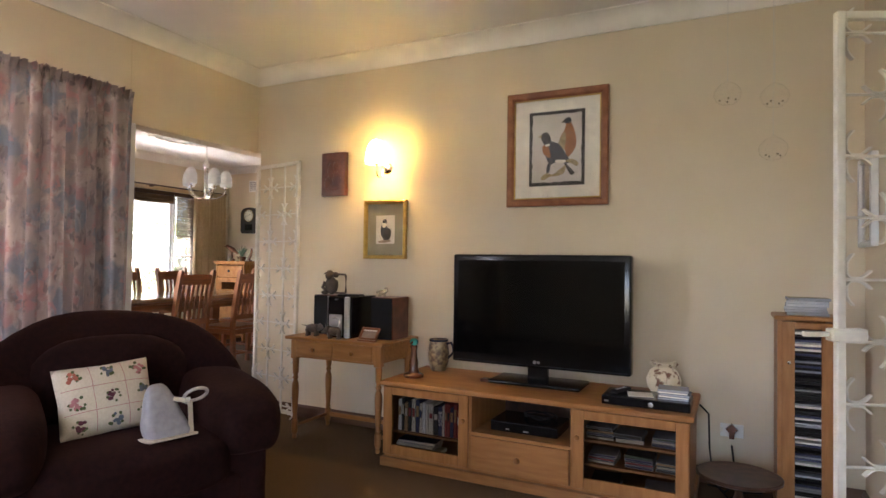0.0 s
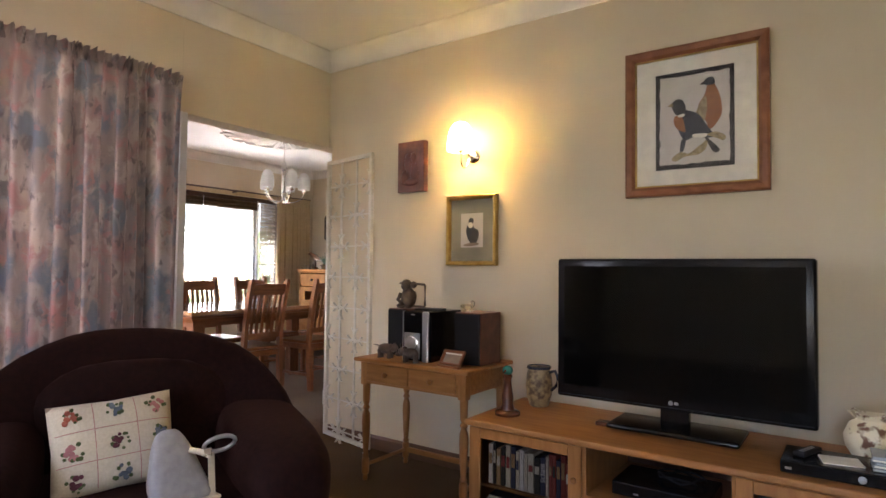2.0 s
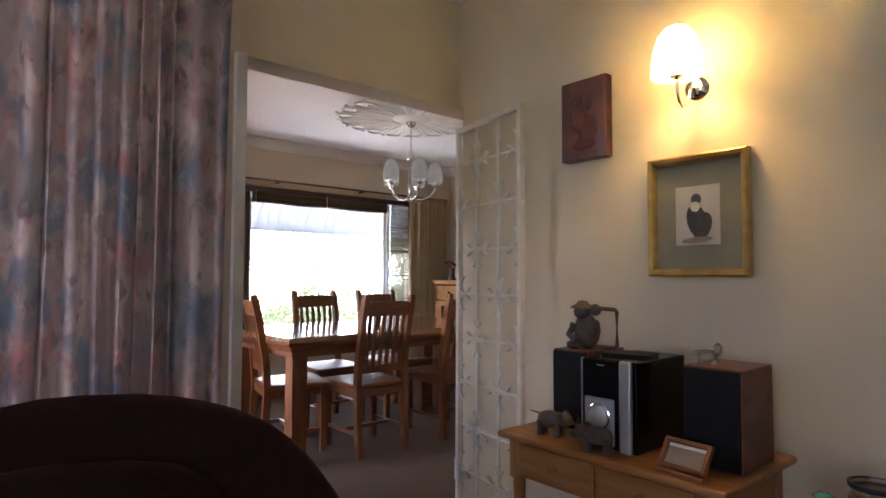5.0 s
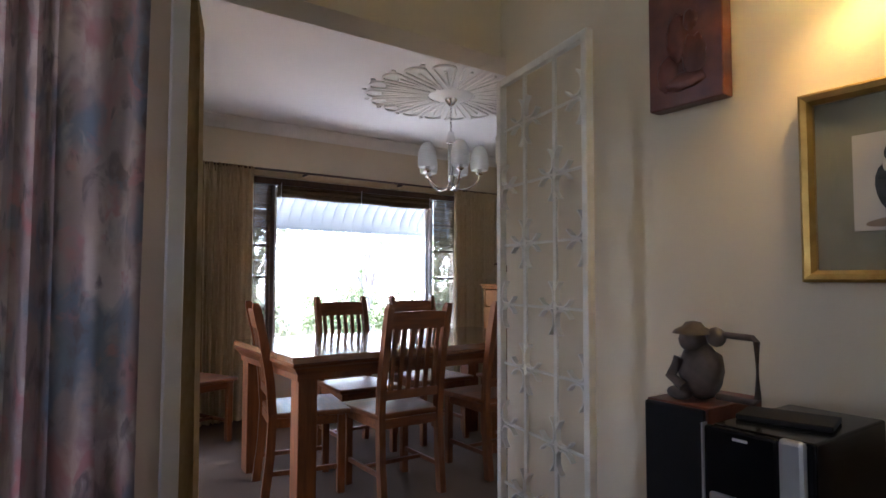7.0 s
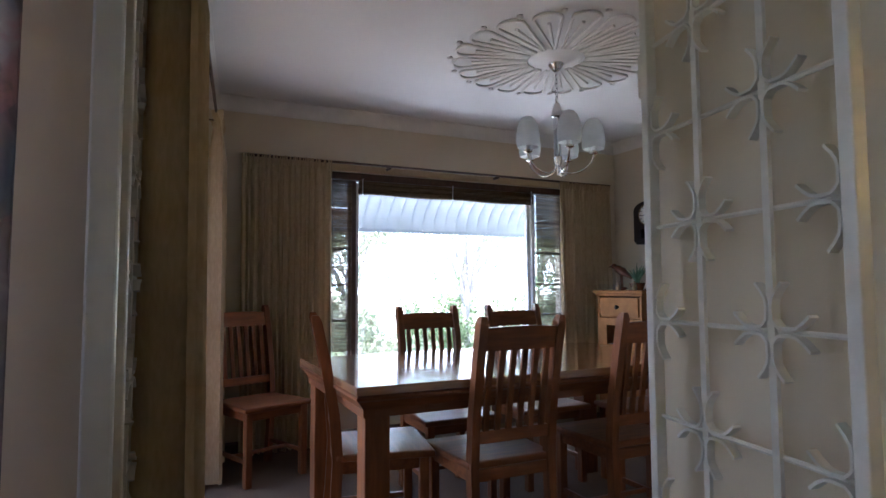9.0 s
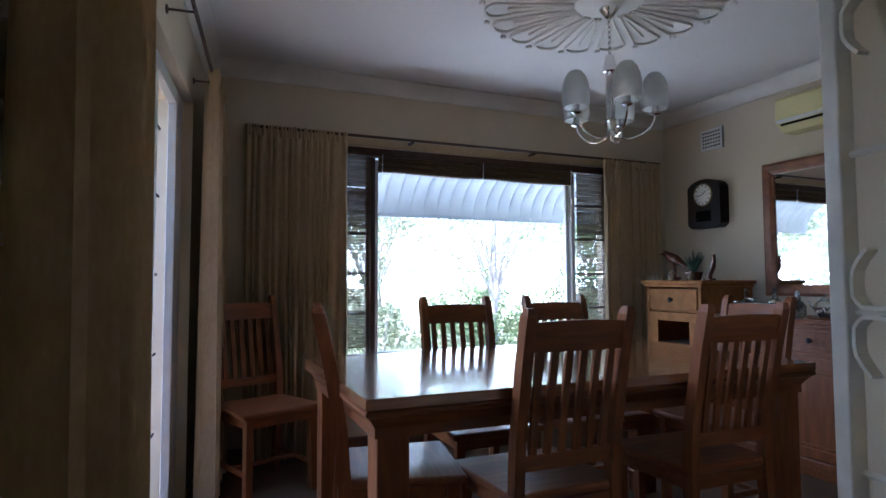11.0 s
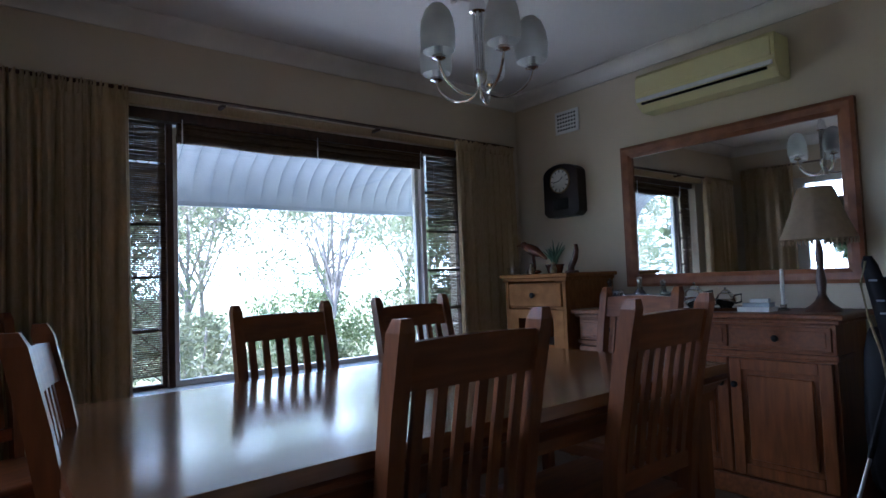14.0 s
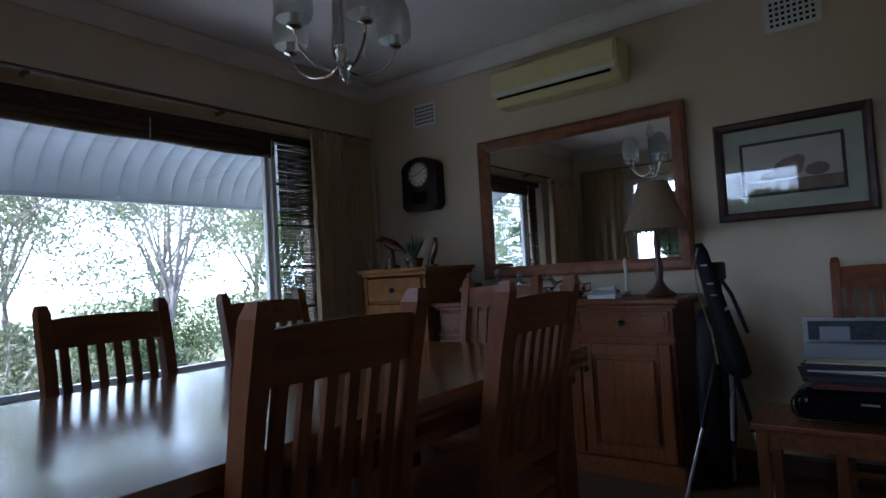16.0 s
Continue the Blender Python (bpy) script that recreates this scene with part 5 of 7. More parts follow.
part("mark_bar", box(0.009, 0.026, -0.0395, -0.0385, H0 + 0.028, H0 + 0.040), SILVER, tv)
part("neck", box(-0.06, 0.06, 0.0, 0.04, 0.02, H0 + 0.06, 0.006), BLACK, tv)
bm = box(-0.27, 0.27, -0.10, 0.16, 0.0, 0.022, 0.010, seg=3)
part("foot_plate", bm, BLACK, tv, smooth=40)
part("back_bulge", box(-0.35, 0.35, 0.0455, 0.09, H0 + 0.1, H1 - 0.1, 0.015), BLACKMATT, tv)

vp = thing("disc_player", (-0.32, 2.96, TOPZ), "slim black disc player on the cabinet top", "disc player")
part("casing", box(-0.215, 0.20, -0.10, 0.12, 0.004, 0.048, 0.005), BLACK, vp)
part("front_dial", lathe([(0.012, 0), (0.012, 0.003), (0.006, 0.004)], 14, m=pose(0.02, -0.10, 0.024, 90, 0, 0)), SILVER, vp)
part("power_light", box(-0.20, -0.18, -0.1012, -0.1, 0.018, 0.026), SILVER, vp)
for sx in (-0.17, 0.16):
    part("foot", box(sx - 0.015, sx + 0.015, -0.08, 0.1, 0, 0.0045), BLACKMATT, vp)
z = TOPZ + 0.049
for k in range(5):
    c = thing("disc_case", (-0.20 + rng.uniform(-0.006, 0.006), 2.96, z), "clear plastic disc case stacked on the player", "disc case", "discs on the player", rng.uniform(-4, 4))
    part("case", box(-0.07, 0.07, -0.06, 0.06, 0, 0.0095, 0.0015, seg=1), CASE, c)
    part("sleeve", box(-0.066, 0.066, -0.0606, 0.06, 0.002, 0.0075), PAPER if k % 2 else CASE, c)
    z += 0.010
pp = thing("folded_paper", (-0.36, 2.95, TOPZ + 0.049), "folded white paper lying on the player", "paper", rz=12)
part("sheet", box(-0.06, 0.06, -0.05, 0.05, 0, 0.004, 0.001), PAPER, pp)
rc = thing("remote_control", (-0.46, 2.99, TOPZ + 0.049), "black remote control on the player", "remote control", rz=70)
part("body", box(-0.07, 0.07, -0.02, 0.02, 0, 0.016, 0.005), BLACKMATT, rc)
for k in range(5):
    part("button", box(-0.05 + k * 0.02, -0.04 + k * 0.02, -0.008, 0.008, 0.016, 0.018), SILVER, rc)

gj = thing("ginger_jar", (-0.27, 3.17, TOPZ), "round cream jar painted with brown flowers", "jar")
part("body", lathe([(0.04, 0), (0.05, 0.006), (0.082, 0.06), (0.088, 0.10), (0.070, 0.145), (0.045, 0.162), (0.045, 0.175), (0.05, 0.182), (0.04, 0.184), (0.035, 0.165)], 28), POTTERY2, gj, smooth=40)
for s in (-1, 1):
    part("handle", tube([(s * 0.05, 0, 0.16), (s * 0.07, 0, 0.185), (s * 0.055, 0, 0.195), (s * 0.035, 0, 0.185)], 0.005, 8), POTTERY2, gj)
jg = thing("pottery_jug", (-1.66, 3.27, TOPZ), "olive painted pottery jug with a dark rim and handle", "jug")
part("body", lathe([(0.045, 0), (0.05, 0.006), (0.066, 0.06), (0.070, 0.11), (0.062, 0.165), (0.056, 0.185), (0.060, 0.198), (0.054, 0.2), (0.050, 0.185), (0.046, 0.16)], 28), POTTERY, jg, smooth=40)
part("rim", lathe([(0.0595, 0.190), (0.0625, 0.194), (0.062, 0.203), (0.055, 0.204), (0.052, 0.192)], 28), BLUEGLAZE, jg, smooth=40)
part("handle", tube([(0.055, 0.0, 0.175), (0.09, 0, 0.185), (0.105, 0, 0.155), (0.095, 0, 0.11), (0.068, 0, 0.085)], 0.008, 10), BLUEGLAZE, jg, smooth=60)
sf = thing("clay_figurine", (-1.695, 3.0, TOPZ), "tall brown glazed bird figurine with a teal head", "figurine")
bm = lathe([(0.060, 0), (0.062, 0.012), (0.055, 0.02), (0.034, 0.026), (0.026, 0.05), (0.028, 0.085), (0.020, 0.13), (0.017, 0.165), (0.023, 0.185), (0.016, 0.20)], 20)
part("body", bm, CLAY, sf, smooth=40)
part("head", blob(0.027, 0.025, 0.025, (0.0, -0.002, 0.212), 2, 0.15, 2), TEAL, sf, "teal glazed head", 60)
part("beak", tube([(0.0, -0.022, 0.213), (0.0, -0.045, 0.205)], 0.007, 8, taper=0.002), CLAY, sf)
bd = thing("wooden_block", (-1.23, 3.10, TOPZ), "small reddish wooden dish by the television foot", "dish")
part("dish", box(-0.055, 0.055, -0.03, 0.03, 0, 0.018, 0.006), CLAY, bd)

# ---------------------------------------------------------------- side table with the music system
TX0, TX1, TY0, TY1, TTZ = -2.66, -1.885, 2.935, 3.41, 0.625
stt = thing("side_table", ((TX0 + TX1) / 2, (TY0 + TY1) / 2, LOW), "honey pine side table with two drawers and turned legs", "side table")
hw_, hd_, th_ = (TX1 - TX0) / 2, (TY1 - TY0) / 2, TTZ - LOW
bm = box(-hw_, hw_, -hd_, hd_, th_ - 0.022, th_, 0.008)
part("top", bm, PINE, stt)
part("apron_back", box(-hw_ + 0.05, hw_ - 0.05, hd_ - 0.05, hd_ - 0.03, th_ - 0.135, th_ - 0.0225), PINE, stt)
part("rail_front", box(-hw_ + 0.075, hw_ - 0.075, -hd_ + 0.03, -hd_ + 0.045, th_ - 0.142, th_ - 0.0225, 0.001), PINE, stt)
for s in (-1, 1):
    part("apron_side", box(s * (hw_ - 0.045) - 0.01, s * (hw_ - 0.045) + 0.01, -hd_ + 0.06, hd_ - 0.06, th_ - 0.135, th_ - 0.0225), PINE, stt)
    x0 = -0.30 if s < 0 else 0.008
    d = part("drawer", box(x0, x0 + 0.292, -hd_ + 0.018, -hd_ + 0.0295, th_ - 0.128, th_ - 0.03, 0.004), PINE, stt)
    knob(d, (x0 + 0.146, -hd_ + 0.018, th_ - 0.08), PINE, 0.015)
    for t in (-1, 1):
        x, y = s * (hw_ - 0.055), t * (hd_ - 0.055)
        bm = box(x - 0.024, x + 0.024, y - 0.024, y + 0.024, th_ - 0.155, th_ - 0.0225, 0.003)
        lathe([(0.012, 0.0), (0.016, 0.012), (0.012, 0.03), (0.018, 0.035), (0.022, 0.05), (0.022, 0.12), (0.014, 0.13), (0.020, 0.14), (0.014, 0.15), (0.019, 0.22),
               (0.024, 0.32), (0.022, 0.37), (0.013, 0.395), (0.021, 0.41), (0.013, 0.425), (0.020, 0.445), (0.022, th_ - 0.156)], 14, bm, pose(x, y, 0))
        part("leg", bm, PINE_V, stt, smooth=35)
    part("side_stretcher", tube([(s * (hw_ - 0.055), -hd_ + 0.06, 0.085), (s * (hw_ - 0.055), hd_ - 0.06, 0.085)], 0.011, 8), PINE, stt, smooth=40)
part("back_stretcher", box(-hw_ + 0.07, hw_ - 0.07, hd_ - 0.065, hd_ - 0.045, 0.07, 0.10, 0.003), PINE, stt)


def speaker(x0, x1, y0, y1, h, lab):
    s = thing("loudspeaker", ((x0 + x1) / 2, (y0 + y1) / 2, TTZ), lab, "loudspeaker", "music system speakers")
    w, d = (x1 - x0) / 2, (y1 - y0) / 2
    part("cabinet", box(-w, w, -d + 0.014, d, 0, h, 0.003), CARVED, s, "dark red-brown veneer cabinet")
    part("grille", box(-w + 0.003, w - 0.003, -d, -d + 0.0135, 0.003, h - 0.003, 0.005), BLACKMATT, s, "black cloth grille")


speaker(-2.575, -2.43, 3.13, 3.36, 0.272, "dark red-brown bookshelf loudspeaker with a black grille")
speaker(-2.075, -1.912, 3.09, 3.31, 0.275, "dark red-brown bookshelf loudspeaker with a black grille")
hf = thing("mini_stereo", (-2.285, 3.13, TTZ), "silver and black mini stereo with a round dial", "stereo")
part("casing", box(-0.075, 0.098, -0.09, 0.20, 0, 0.272, 0.004), BLACK, hf)
part("front_plate", box(-0.085, 0.045, -0.105, -0.0905, 0.004, 0.27, 0.006), BLACK, hf)
part("silver_panel", box(-0.072, 0.032, -0.110, -0.1052, 0.015, 0.155, 0.005), SILVER, hf, "pale silver control panel")
part("side_pillar", box(0.046, 0.088, -0.108, -0.0905, 0.0, 0.274, 0.008), SILVER, hf, "silver side pillar")
for s in (-1,):
    part("edge_strip", box(-0.0885, -0.0852, -0.106, -0.091, 0.0, 0.272), SILVER, hf)
part("dial", lathe([(0.034, 0), (0.034, 0.010), (0.026, 0.014), (0.0, 0.014)], 24, m=pose(-0.02, -0.110, 0.10, 90, 0, 0)), SILVER, hf, "round chrome dial", 40)
part("dial_ring", tube([(-0.02 + 0.037 * math.cos(a), -0.111, 0.10 + 0.037 * math.sin(a)) for a in np.linspace(0, 2 * math.pi, 25)], 0.003, 6), CHROME, hf)
for k in range(3):
    part("button", box(-0.064 + k * 0.032, -0.04 + k * 0.032, -0.113, -0.110, 0.028, 0.042, 0.001), WHITEPAINT, hf)
part("maker_bar", box(-0.03, -0.004, -0.1058, -0.105, 0.252, 0.257), SILVER, hf)
dsk = thing("disc_tray_lid", (-2.28, 3.17, TTZ + 0.2725), "flat dark sleeve lying on the stereo", "sleeve", rz=14)
part("sleeve", box(-0.085, 0.07, -0.05, 0.05, 0, 0.010, 0.002), BLACKMATT, dsk)

dog = thing("wooden_monkey_carving", (-2.49, 3.22, TTZ + 0.2725), "carved dark wooden seated figure with a square handle", "carving")
bm = blob(0.048, 0.045, 0.062, (0, 0, 0.062), 3, 0.15, 3)
merge(bm, blob(0.030, 0.030, 0.030, (-0.012, -0.01, 0.130), 3, 0.1, 5))
merge(bm, lathe([(0.045, 0.143), (0.040, 0.150), (0.024, 0.158), (0.016, 0.168), (0.0, 0.171)], 16, m=pose(-0.012, -0.008, 0)))
merge(bm, blob(0.022, 0.018, 0.022, (0.036, 0, 0.138), 2))
merge(bm, tube([(0.035, 0, 0.012), (0.115, 0, 0.012), (0.122, 0, 0.02), (0.122, 0, 0.135), (0.115, 0, 0.142), (0.04, 0, 0.145)], 0.007, 8))
merge(bm, tube([(-0.03, -0.035, 0.09), (-0.045, -0.045, 0.05), (-0.01, -0.05, 0.03)], 0.012, 8))
merge(bm, blob(0.03, 0.022, 0.016, (-0.03, -0.035, 0.014), 2))
part("figure", bm, STONE, dog, smooth=60)
cr_ = thing("crystal_ornament", (-2.03, 3.16, TTZ + 0.2755), "small clear crystal animal ornament", "ornament")
bm = blob(0.030, 0.018, 0.018, (0, 0, 0.026), 2, 0.2, 1)
merge(bm, blob(0.014, 0.012, 0.022, (0.030, 0, 0.046), 1, 0.2, 2))
merge(bm, blob(0.02, 0.014, 0.012, (-0.03, 0, 0.030), 1, 0.2, 3))
for sx in (-0.018, 0.018):
    merge(bm, lathe([(0.008, 0), (0.010, 0.016)], 8, m=pose(sx, 0, 0)))
CRYSTAL = material("cut_crystal", (0.75, 0.72, 0.66), 0.05, scale=5)
CRYSTAL.node_tree.nodes["Principled BSDF"].inputs["Transmission Weight"].default_value = 0.85
part("animal", bm, CRYSTAL, cr_)
pf = thing("small_photo_frame", (-2.02, 3.005, TTZ), "small wooden frame with a tiny landscape, tilted back", "picture frame", rz=-4)
bm = bmesh.new()
merge(bm, ring_frame(0.135, 0.085, 0.014, 0.0, -0.014, 0.002))
q = part("frame", bm, REDWOOD, pf)
q.matrix_basis = pose(0, 0, 0.043, -35, 0, 0)
q = part("photo", box(-0.054, 0.054, -0.006, -0.004, -0.029, 0.029), SEPIA, pf)
q.matrix_basis = pose(0, 0, 0.043, -35, 0, 0)
q = part("mat", box(-0.054, 0.054, -0.0075, -0.0062, 0.020, 0.029), PAPER, pf)
q.matrix_basis = pose(0, 0, 0.043, -35, 0, 0)
part("ledge", box(-0.07, 0.07, -0.045, -0.02, 0.0, 0.012, 0.003), REDWOOD, pf)
part("easel", box(-0.02, 0.02, 0.0, 0.035, 0.0, 0.03, 0.002), REDWOOD, pf)


def small_elephant(at, rz, s, up, lab):
    e = thing("animal_carving", at, lab, "carving", "stone animals", rz)
    bm = blob(0.055 * s, 0.028 * s, 0.030 * s, (0, 0, 0.055 * s), 3, 0.1, 3)
    merge(bm, blob(0.026 * s, 0.022 * s, 0.025 * s, (0.058 * s, 0, 0.062 * s), 2, 0.1, 4))
    for sx in (-0.035, 0.032):
        for sy in (-0.015, 0.015):
            merge(bm, lathe([(0.012 * s, 0), (0.010 * s, 0.02 * s), (0.013 * s, 0.05 * s)], 8, m=pose(sx * s, sy * s, 0)))
    if up:
        merge(bm, tube([(0.078 * s, 0, 0.058 * s), (0.098 * s, 0, 0.052 * s), (0.108 * s, 0, 0.07 * s), (0.100 * s, 0, 0.088 * s)], 0.007 * s, 8, taper=0.003))
        merge(bm, tube([(-0.05 * s, 0, 0.07 * s), (-0.085 * s, 0, 0.075 * s)], 0.004, 6, taper=0.002))
    else:
        merge(bm, blob(0.022 * s, 0.016 * s, 0.014 * s, (0.084 * s, 0, 0.045 * s), 2))
    for sy in (-1, 1):
        merge(bm, blob(0.014 * s, 0.004 * s, 0.016 * s, (0.048 * s, sy * 0.022 * s, 0.075 * s), 2))
    part("animal", bm, STONE, e, smooth=60)


small_elephant((-2.50, 3.03, TTZ), 8, 0.95, True, "small grey-brown carved elephant with a raised trunk")
small_elephant((-2.285, 2.985, TTZ), 190, 0.90, False, "small grey-brown carved rhinoceros")

# ---------------------------------------------------------------- things on the television wall
cb = thing("carved_wall_panel", (-2.637, TVY - 0.002, 1.785), "dark red carved wooden wall panel", "wall carving")
part("board", box(-0.107, 0.107, -0.045, 0, -0.163, 0.163, 0.004), CARVED, cb)
bm = bmesh.new()
for dx, dz, rx, rz_ in ((-0.02, 0.02, 0.03, 0.07), (0.02, 0.06, 0.022, 0.03), (0.03, -0.04, 0.035, 0.06), (-0.05, -0.07, 0.03, 0.05), (0.0, -0.1, 0.06, 0.025)):
    merge(bm, blob(rx, 0.010, rz_, (dx, -0.045, dz), 3, 0.25, dx * 50))
part("relief", bm, CARVED, cb, smooth=60)
part("hanger", tube([(-0.01, -0.01, 0.163), (0.0, -0.01, 0.175), (0.01, -0.01, 0.163)], 0.003, 6), BRASS, cb)

sp = picture("gilt_framed_print", (-2.19, TVY - 0.002, 1.365), 0.352, 0.422, 0.026, GOLD, GREYCARD, "small gilt framed bird print with a grey-green mount", inner=(0.155, 0.205, SKYP))
for o, m_ in ((ellipse(0.0, -0.02, 0.035, 0.06, 15), SLATE), (ellipse(-0.002, 0.055, 0.018, 0.02, 0), SLATE), (ellipse(0.02, -0.04, 0.03, 0.05, -20), INK), (ellipse(-0.005, 0.03, 0.017, 0.018, 0), PAPER), (ellipse(0.0, -0.085, 0.055, 0.010, 5), SEPIA)):
    flat_shape(sp, o, -0.0130 - 0.0006 * len(sp.children), m_, "bird_shape")

bp = picture("bird_print", (-0.938, TVY - 0.002, 1.863), 0.645, 0.728, 0.046, REDWOOD, PAPER, "large wooden framed print of two birds of prey", glass=True)
part("gilt_slip", ring_frame(0.553, 0.636, 0.008, -0.010, -0.017, 0.001), GOLD, bp)
part("inner_mount", box(-0.177, 0.177, -0.0125, -0.0102, -0.236, 0.236), INK, bp, "dark inner mount")
rng = random.Random(3)
edge = [(-0.155 + 0.31 * t, -0.213 + rng.uniform(-0.004, 0.004)) for t in np.linspace(0, 1, 16)] + [(0.157 + rng.uniform(-0.004, 0.004), -0.213 + 0.426 * t) for t in np.linspace(0.04, 1, 20)]
edge += [(0.155 - 0.31 * t, 0.215 + rng.uniform(-0.004, 0.004)) for t in np.linspace(0.04, 1, 16)] + [(-0.157 + rng.uniform(-0.004, 0.004), 0.213 - 0.426 * t) for t in np.linspace(0.04, 0.97, 20)]
flat_shape(bp, edge, -0.0130, SKYP, "torn_edge_print")


def spline(pts, n=6):
    """A closed smooth outline through a few corners."""
    out = []
    m = len(pts)
    for i in range(m):
        p0, p1, p2, p3 = (Vector(pts[(i + k - 1) % m]) for k in range(4))
        for j in range(n):
            t = j / n
            out.append(tuple(0.5 * ((2 * p1) + (p2 - p0) * t + (2 * p0 - 5 * p1 + 4 * p2 - p3) * t * t + (3 * p1 - p0 - 3 * p2 + p3) * t ** 3)))
    return out


layer = 0


def ink(outline, mat):
    global layer
    layer += 1
    flat_shape(bp, spline(outline), -0.0140 - 0.00025 * layer, mat, "bird_shape", 0.0004)


ink([(0.02, 0.05), (0.05, 0.11), (0.065, 0.165), (0.085, 0.165), (0.115, 0.10), (0.125, 0.02), (0.105, -0.03), (0.07, -0.06), (0.055, -0.02)], RUST)
ink([(0.00, 0.0), (0.03, 0.07), (0.055, 0.10), (0.06, 0.04), (0.045, -0.02), (0.01, -0.03)], STRAW)
ink([(0.045, 0.16), (0.06, 0.185), (0.085, 0.185), (0.095, 0.16), (0.075, 0.15)], SLATE)
ink([(0.03, 0.16), (0.05, 0.172), (0.05, 0.157)], INK)
ink([(-0.07, 0.07), (-0.04, 0.05), (0.02, 0.02), (0.06, -0.04), (0.09, -0.09), (0.07, -0.10), (0.0, -0.09), (-0.04, -0.10), (-0.07, -0.04)], SLATE)
ink([(-0.085, 0.02), (-0.055, 0.02), (-0.04, -0.03), (-0.04, -0.06), (-0.075, -0.04), (-0.09, -0.01)], RUST)
ink([(-0.10, 0.075), (-0.085, 0.10), (-0.055, 0.10), (-0.035, 0.06), (-0.05, 0.03), (-0.08, 0.03)], INK)
ink([(-0.118, 0.075), (-0.098, 0.088), (-0.094, 0.072)], STRAW)
ink([(-0.07, 0.024), (-0.045, 0.03), (-0.04, 0.018), (-0.065, 0.014)], PAPER)
ink([(0.05, -0.09), (0.10, -0.14), (0.115, -0.165), (0.09, -0.17), (0.06, -0.12)], INK)
ink([(0.0, -0.075), (0.06, -0.08), (0.05, -0.095), (0.0, -0.09)], PAPER)
ink([(-0.10, -0.185), (-0.06, -0.155), (-0.02, -0.165), (0.03, -0.13), (0.06, -0.11), (0.055, -0.15), (0.02, -0.175), (-0.04, -0.18), (-0.08, -0.20)], STRAW)
ink([(0.06, -0.085), (0.10, -0.075), (0.14, -0.10), (0.13, -0.12), (0.10, -0.105)], STRAW)
ink([(-0.055, -0.10), (-0.035, -0.10), (-0.045, -0.15), (-0.062, -0.15)], SLATE)

ln = thing("wall_lamp", (-2.19, TVY - 0.001, 1.81), "chrome wall lamp with a glowing frosted glass shade", "wall lamp")
part("wall_plate", lathe([(0.0, 0.028), (0.025, 0.024), (0.042, 0.012), (0.048, 0.0)], 24, m=pose(0, 0, 0, 90, 0, 0)), CHROME, ln, smooth=40)
part("arm", tube([(0, -0.02, 0.0), (0, -0.045, -0.005), (0, -0.055, -0.04), (0, -0.075, -0.075), (0, -0.105, -0.085), (0, -0.13, -0.065), (0, -0.14, -0.03), (0, -0.14, 0.02)], 0.006, 10), CHROME, ln, smooth=60)
part("cup", lathe([(0.006, 0.0), (0.024, 0.012), (0.024, 0.02), (0.012, 0.024)], 16, m=pose(0, -0.14, 0.0)), CHROME, ln, smooth=40)
WARM = translucent(material("lit_frosted_glass", (0.95, 0.92, 0.84), 0.4, scale=6), 1.0, 0.75)
wb = WARM.node_tree.nodes["Principled BSDF"]
wb.inputs["Emission Color"].default_value, wb.inputs["Emission Strength"].default_value = (1.0, 0.78, 0.36, 1), 0.16
b2 = lathe([(0.083, 0.012), (0.082, 0.05), (0.075, 0.10), (0.060, 0.145), (0.040, 0.172), (0.018, 0.182)], 26, m=pose(0, -0.14, 0))
bmesh.ops.delete(b2, geom=[f for f in b2.faces if len(f.verts) > 4], context="FACES_ONLY")
bmesh.ops.solidify(b2, geom=b2.faces[:], thickness=0.003)
part("shade", b2, WARM, ln, "glowing frosted glass shade", 50)
part("shade_nut", lathe([(0.008, 0.180), (0.010, 0.186), (0.004, 0.196), (0.0, 0.198)], 10, m=pose(0, -0.14, 0)), CHROME, ln)

so = thing("wall_socket", (0.055, TVY - 0.001, 0.235), "white double wall socket with a red-brown plug", "socket")
part("plate", box(-0.058, 0.058, -0.009, 0, -0.036, 0.036, 0.003), WHITEPAINT, so)
part("plug", prism([(-0.03, 0.01), (0.0, 0.04), (0.03, 0.01), (0.015, -0.005), (0.012, -0.04), (-0.012, -0.04), (-0.015, -0.005)], -0.035, -0.0095), CLAY, so, "red-brown plug")
part("switch", box(-0.06, -0.045, -0.012, -0.0092, -0.012, 0.012, 0.001), PAPER, so)
cbl = thing("power_cable", (0, 0, LOW), "black cables trailing from the cabinet to the socket", "cable")
part("cable", tube([(-0.10, 3.30, 0.46), (-0.055, 3.28, 0.42), (-0.05, 3.25, 0.25), (-0.03, 3.24, 0.08), (0.02, 3.28, 0.02), (0.06, 3.36, 0.03), (0.07, 3.42, 0.10), (0.055, 3.425, 0.23)], 0.005, 6), BLACKMATT, cbl, smooth=60)
part("cable", tube([(-0.06, 3.36, 0.02), (-0.01, 3.26, 0.05), (0.04, 3.22, 0.012), (0.12, 3.30, 0.03), (0.20, 3.38, 0.012)], 0.005, 6), BLACKMATT, cbl, smooth=60)
rs = thing("round_stool_table", (0.085, 2.96, LOW), "low dark wooden stool table with a round dished top", "stool")
part("top", lathe([(0.0, 0.222), (0.165, 0.222), (0.178, 0.229), (0.186, 0.226), (0.186, 0.216), (0.165, 0.205), (0.0, 0.203)], 40), DARKWOOD, rs, smooth=35)
part("column", lathe([(0.03, 0.05), (0.018, 0.08), (0.026, 0.11), (0.016, 0.14), (0.03, 0.19), (0.05, 0.204)], 16), DARKWOOD, rs, smooth=40)
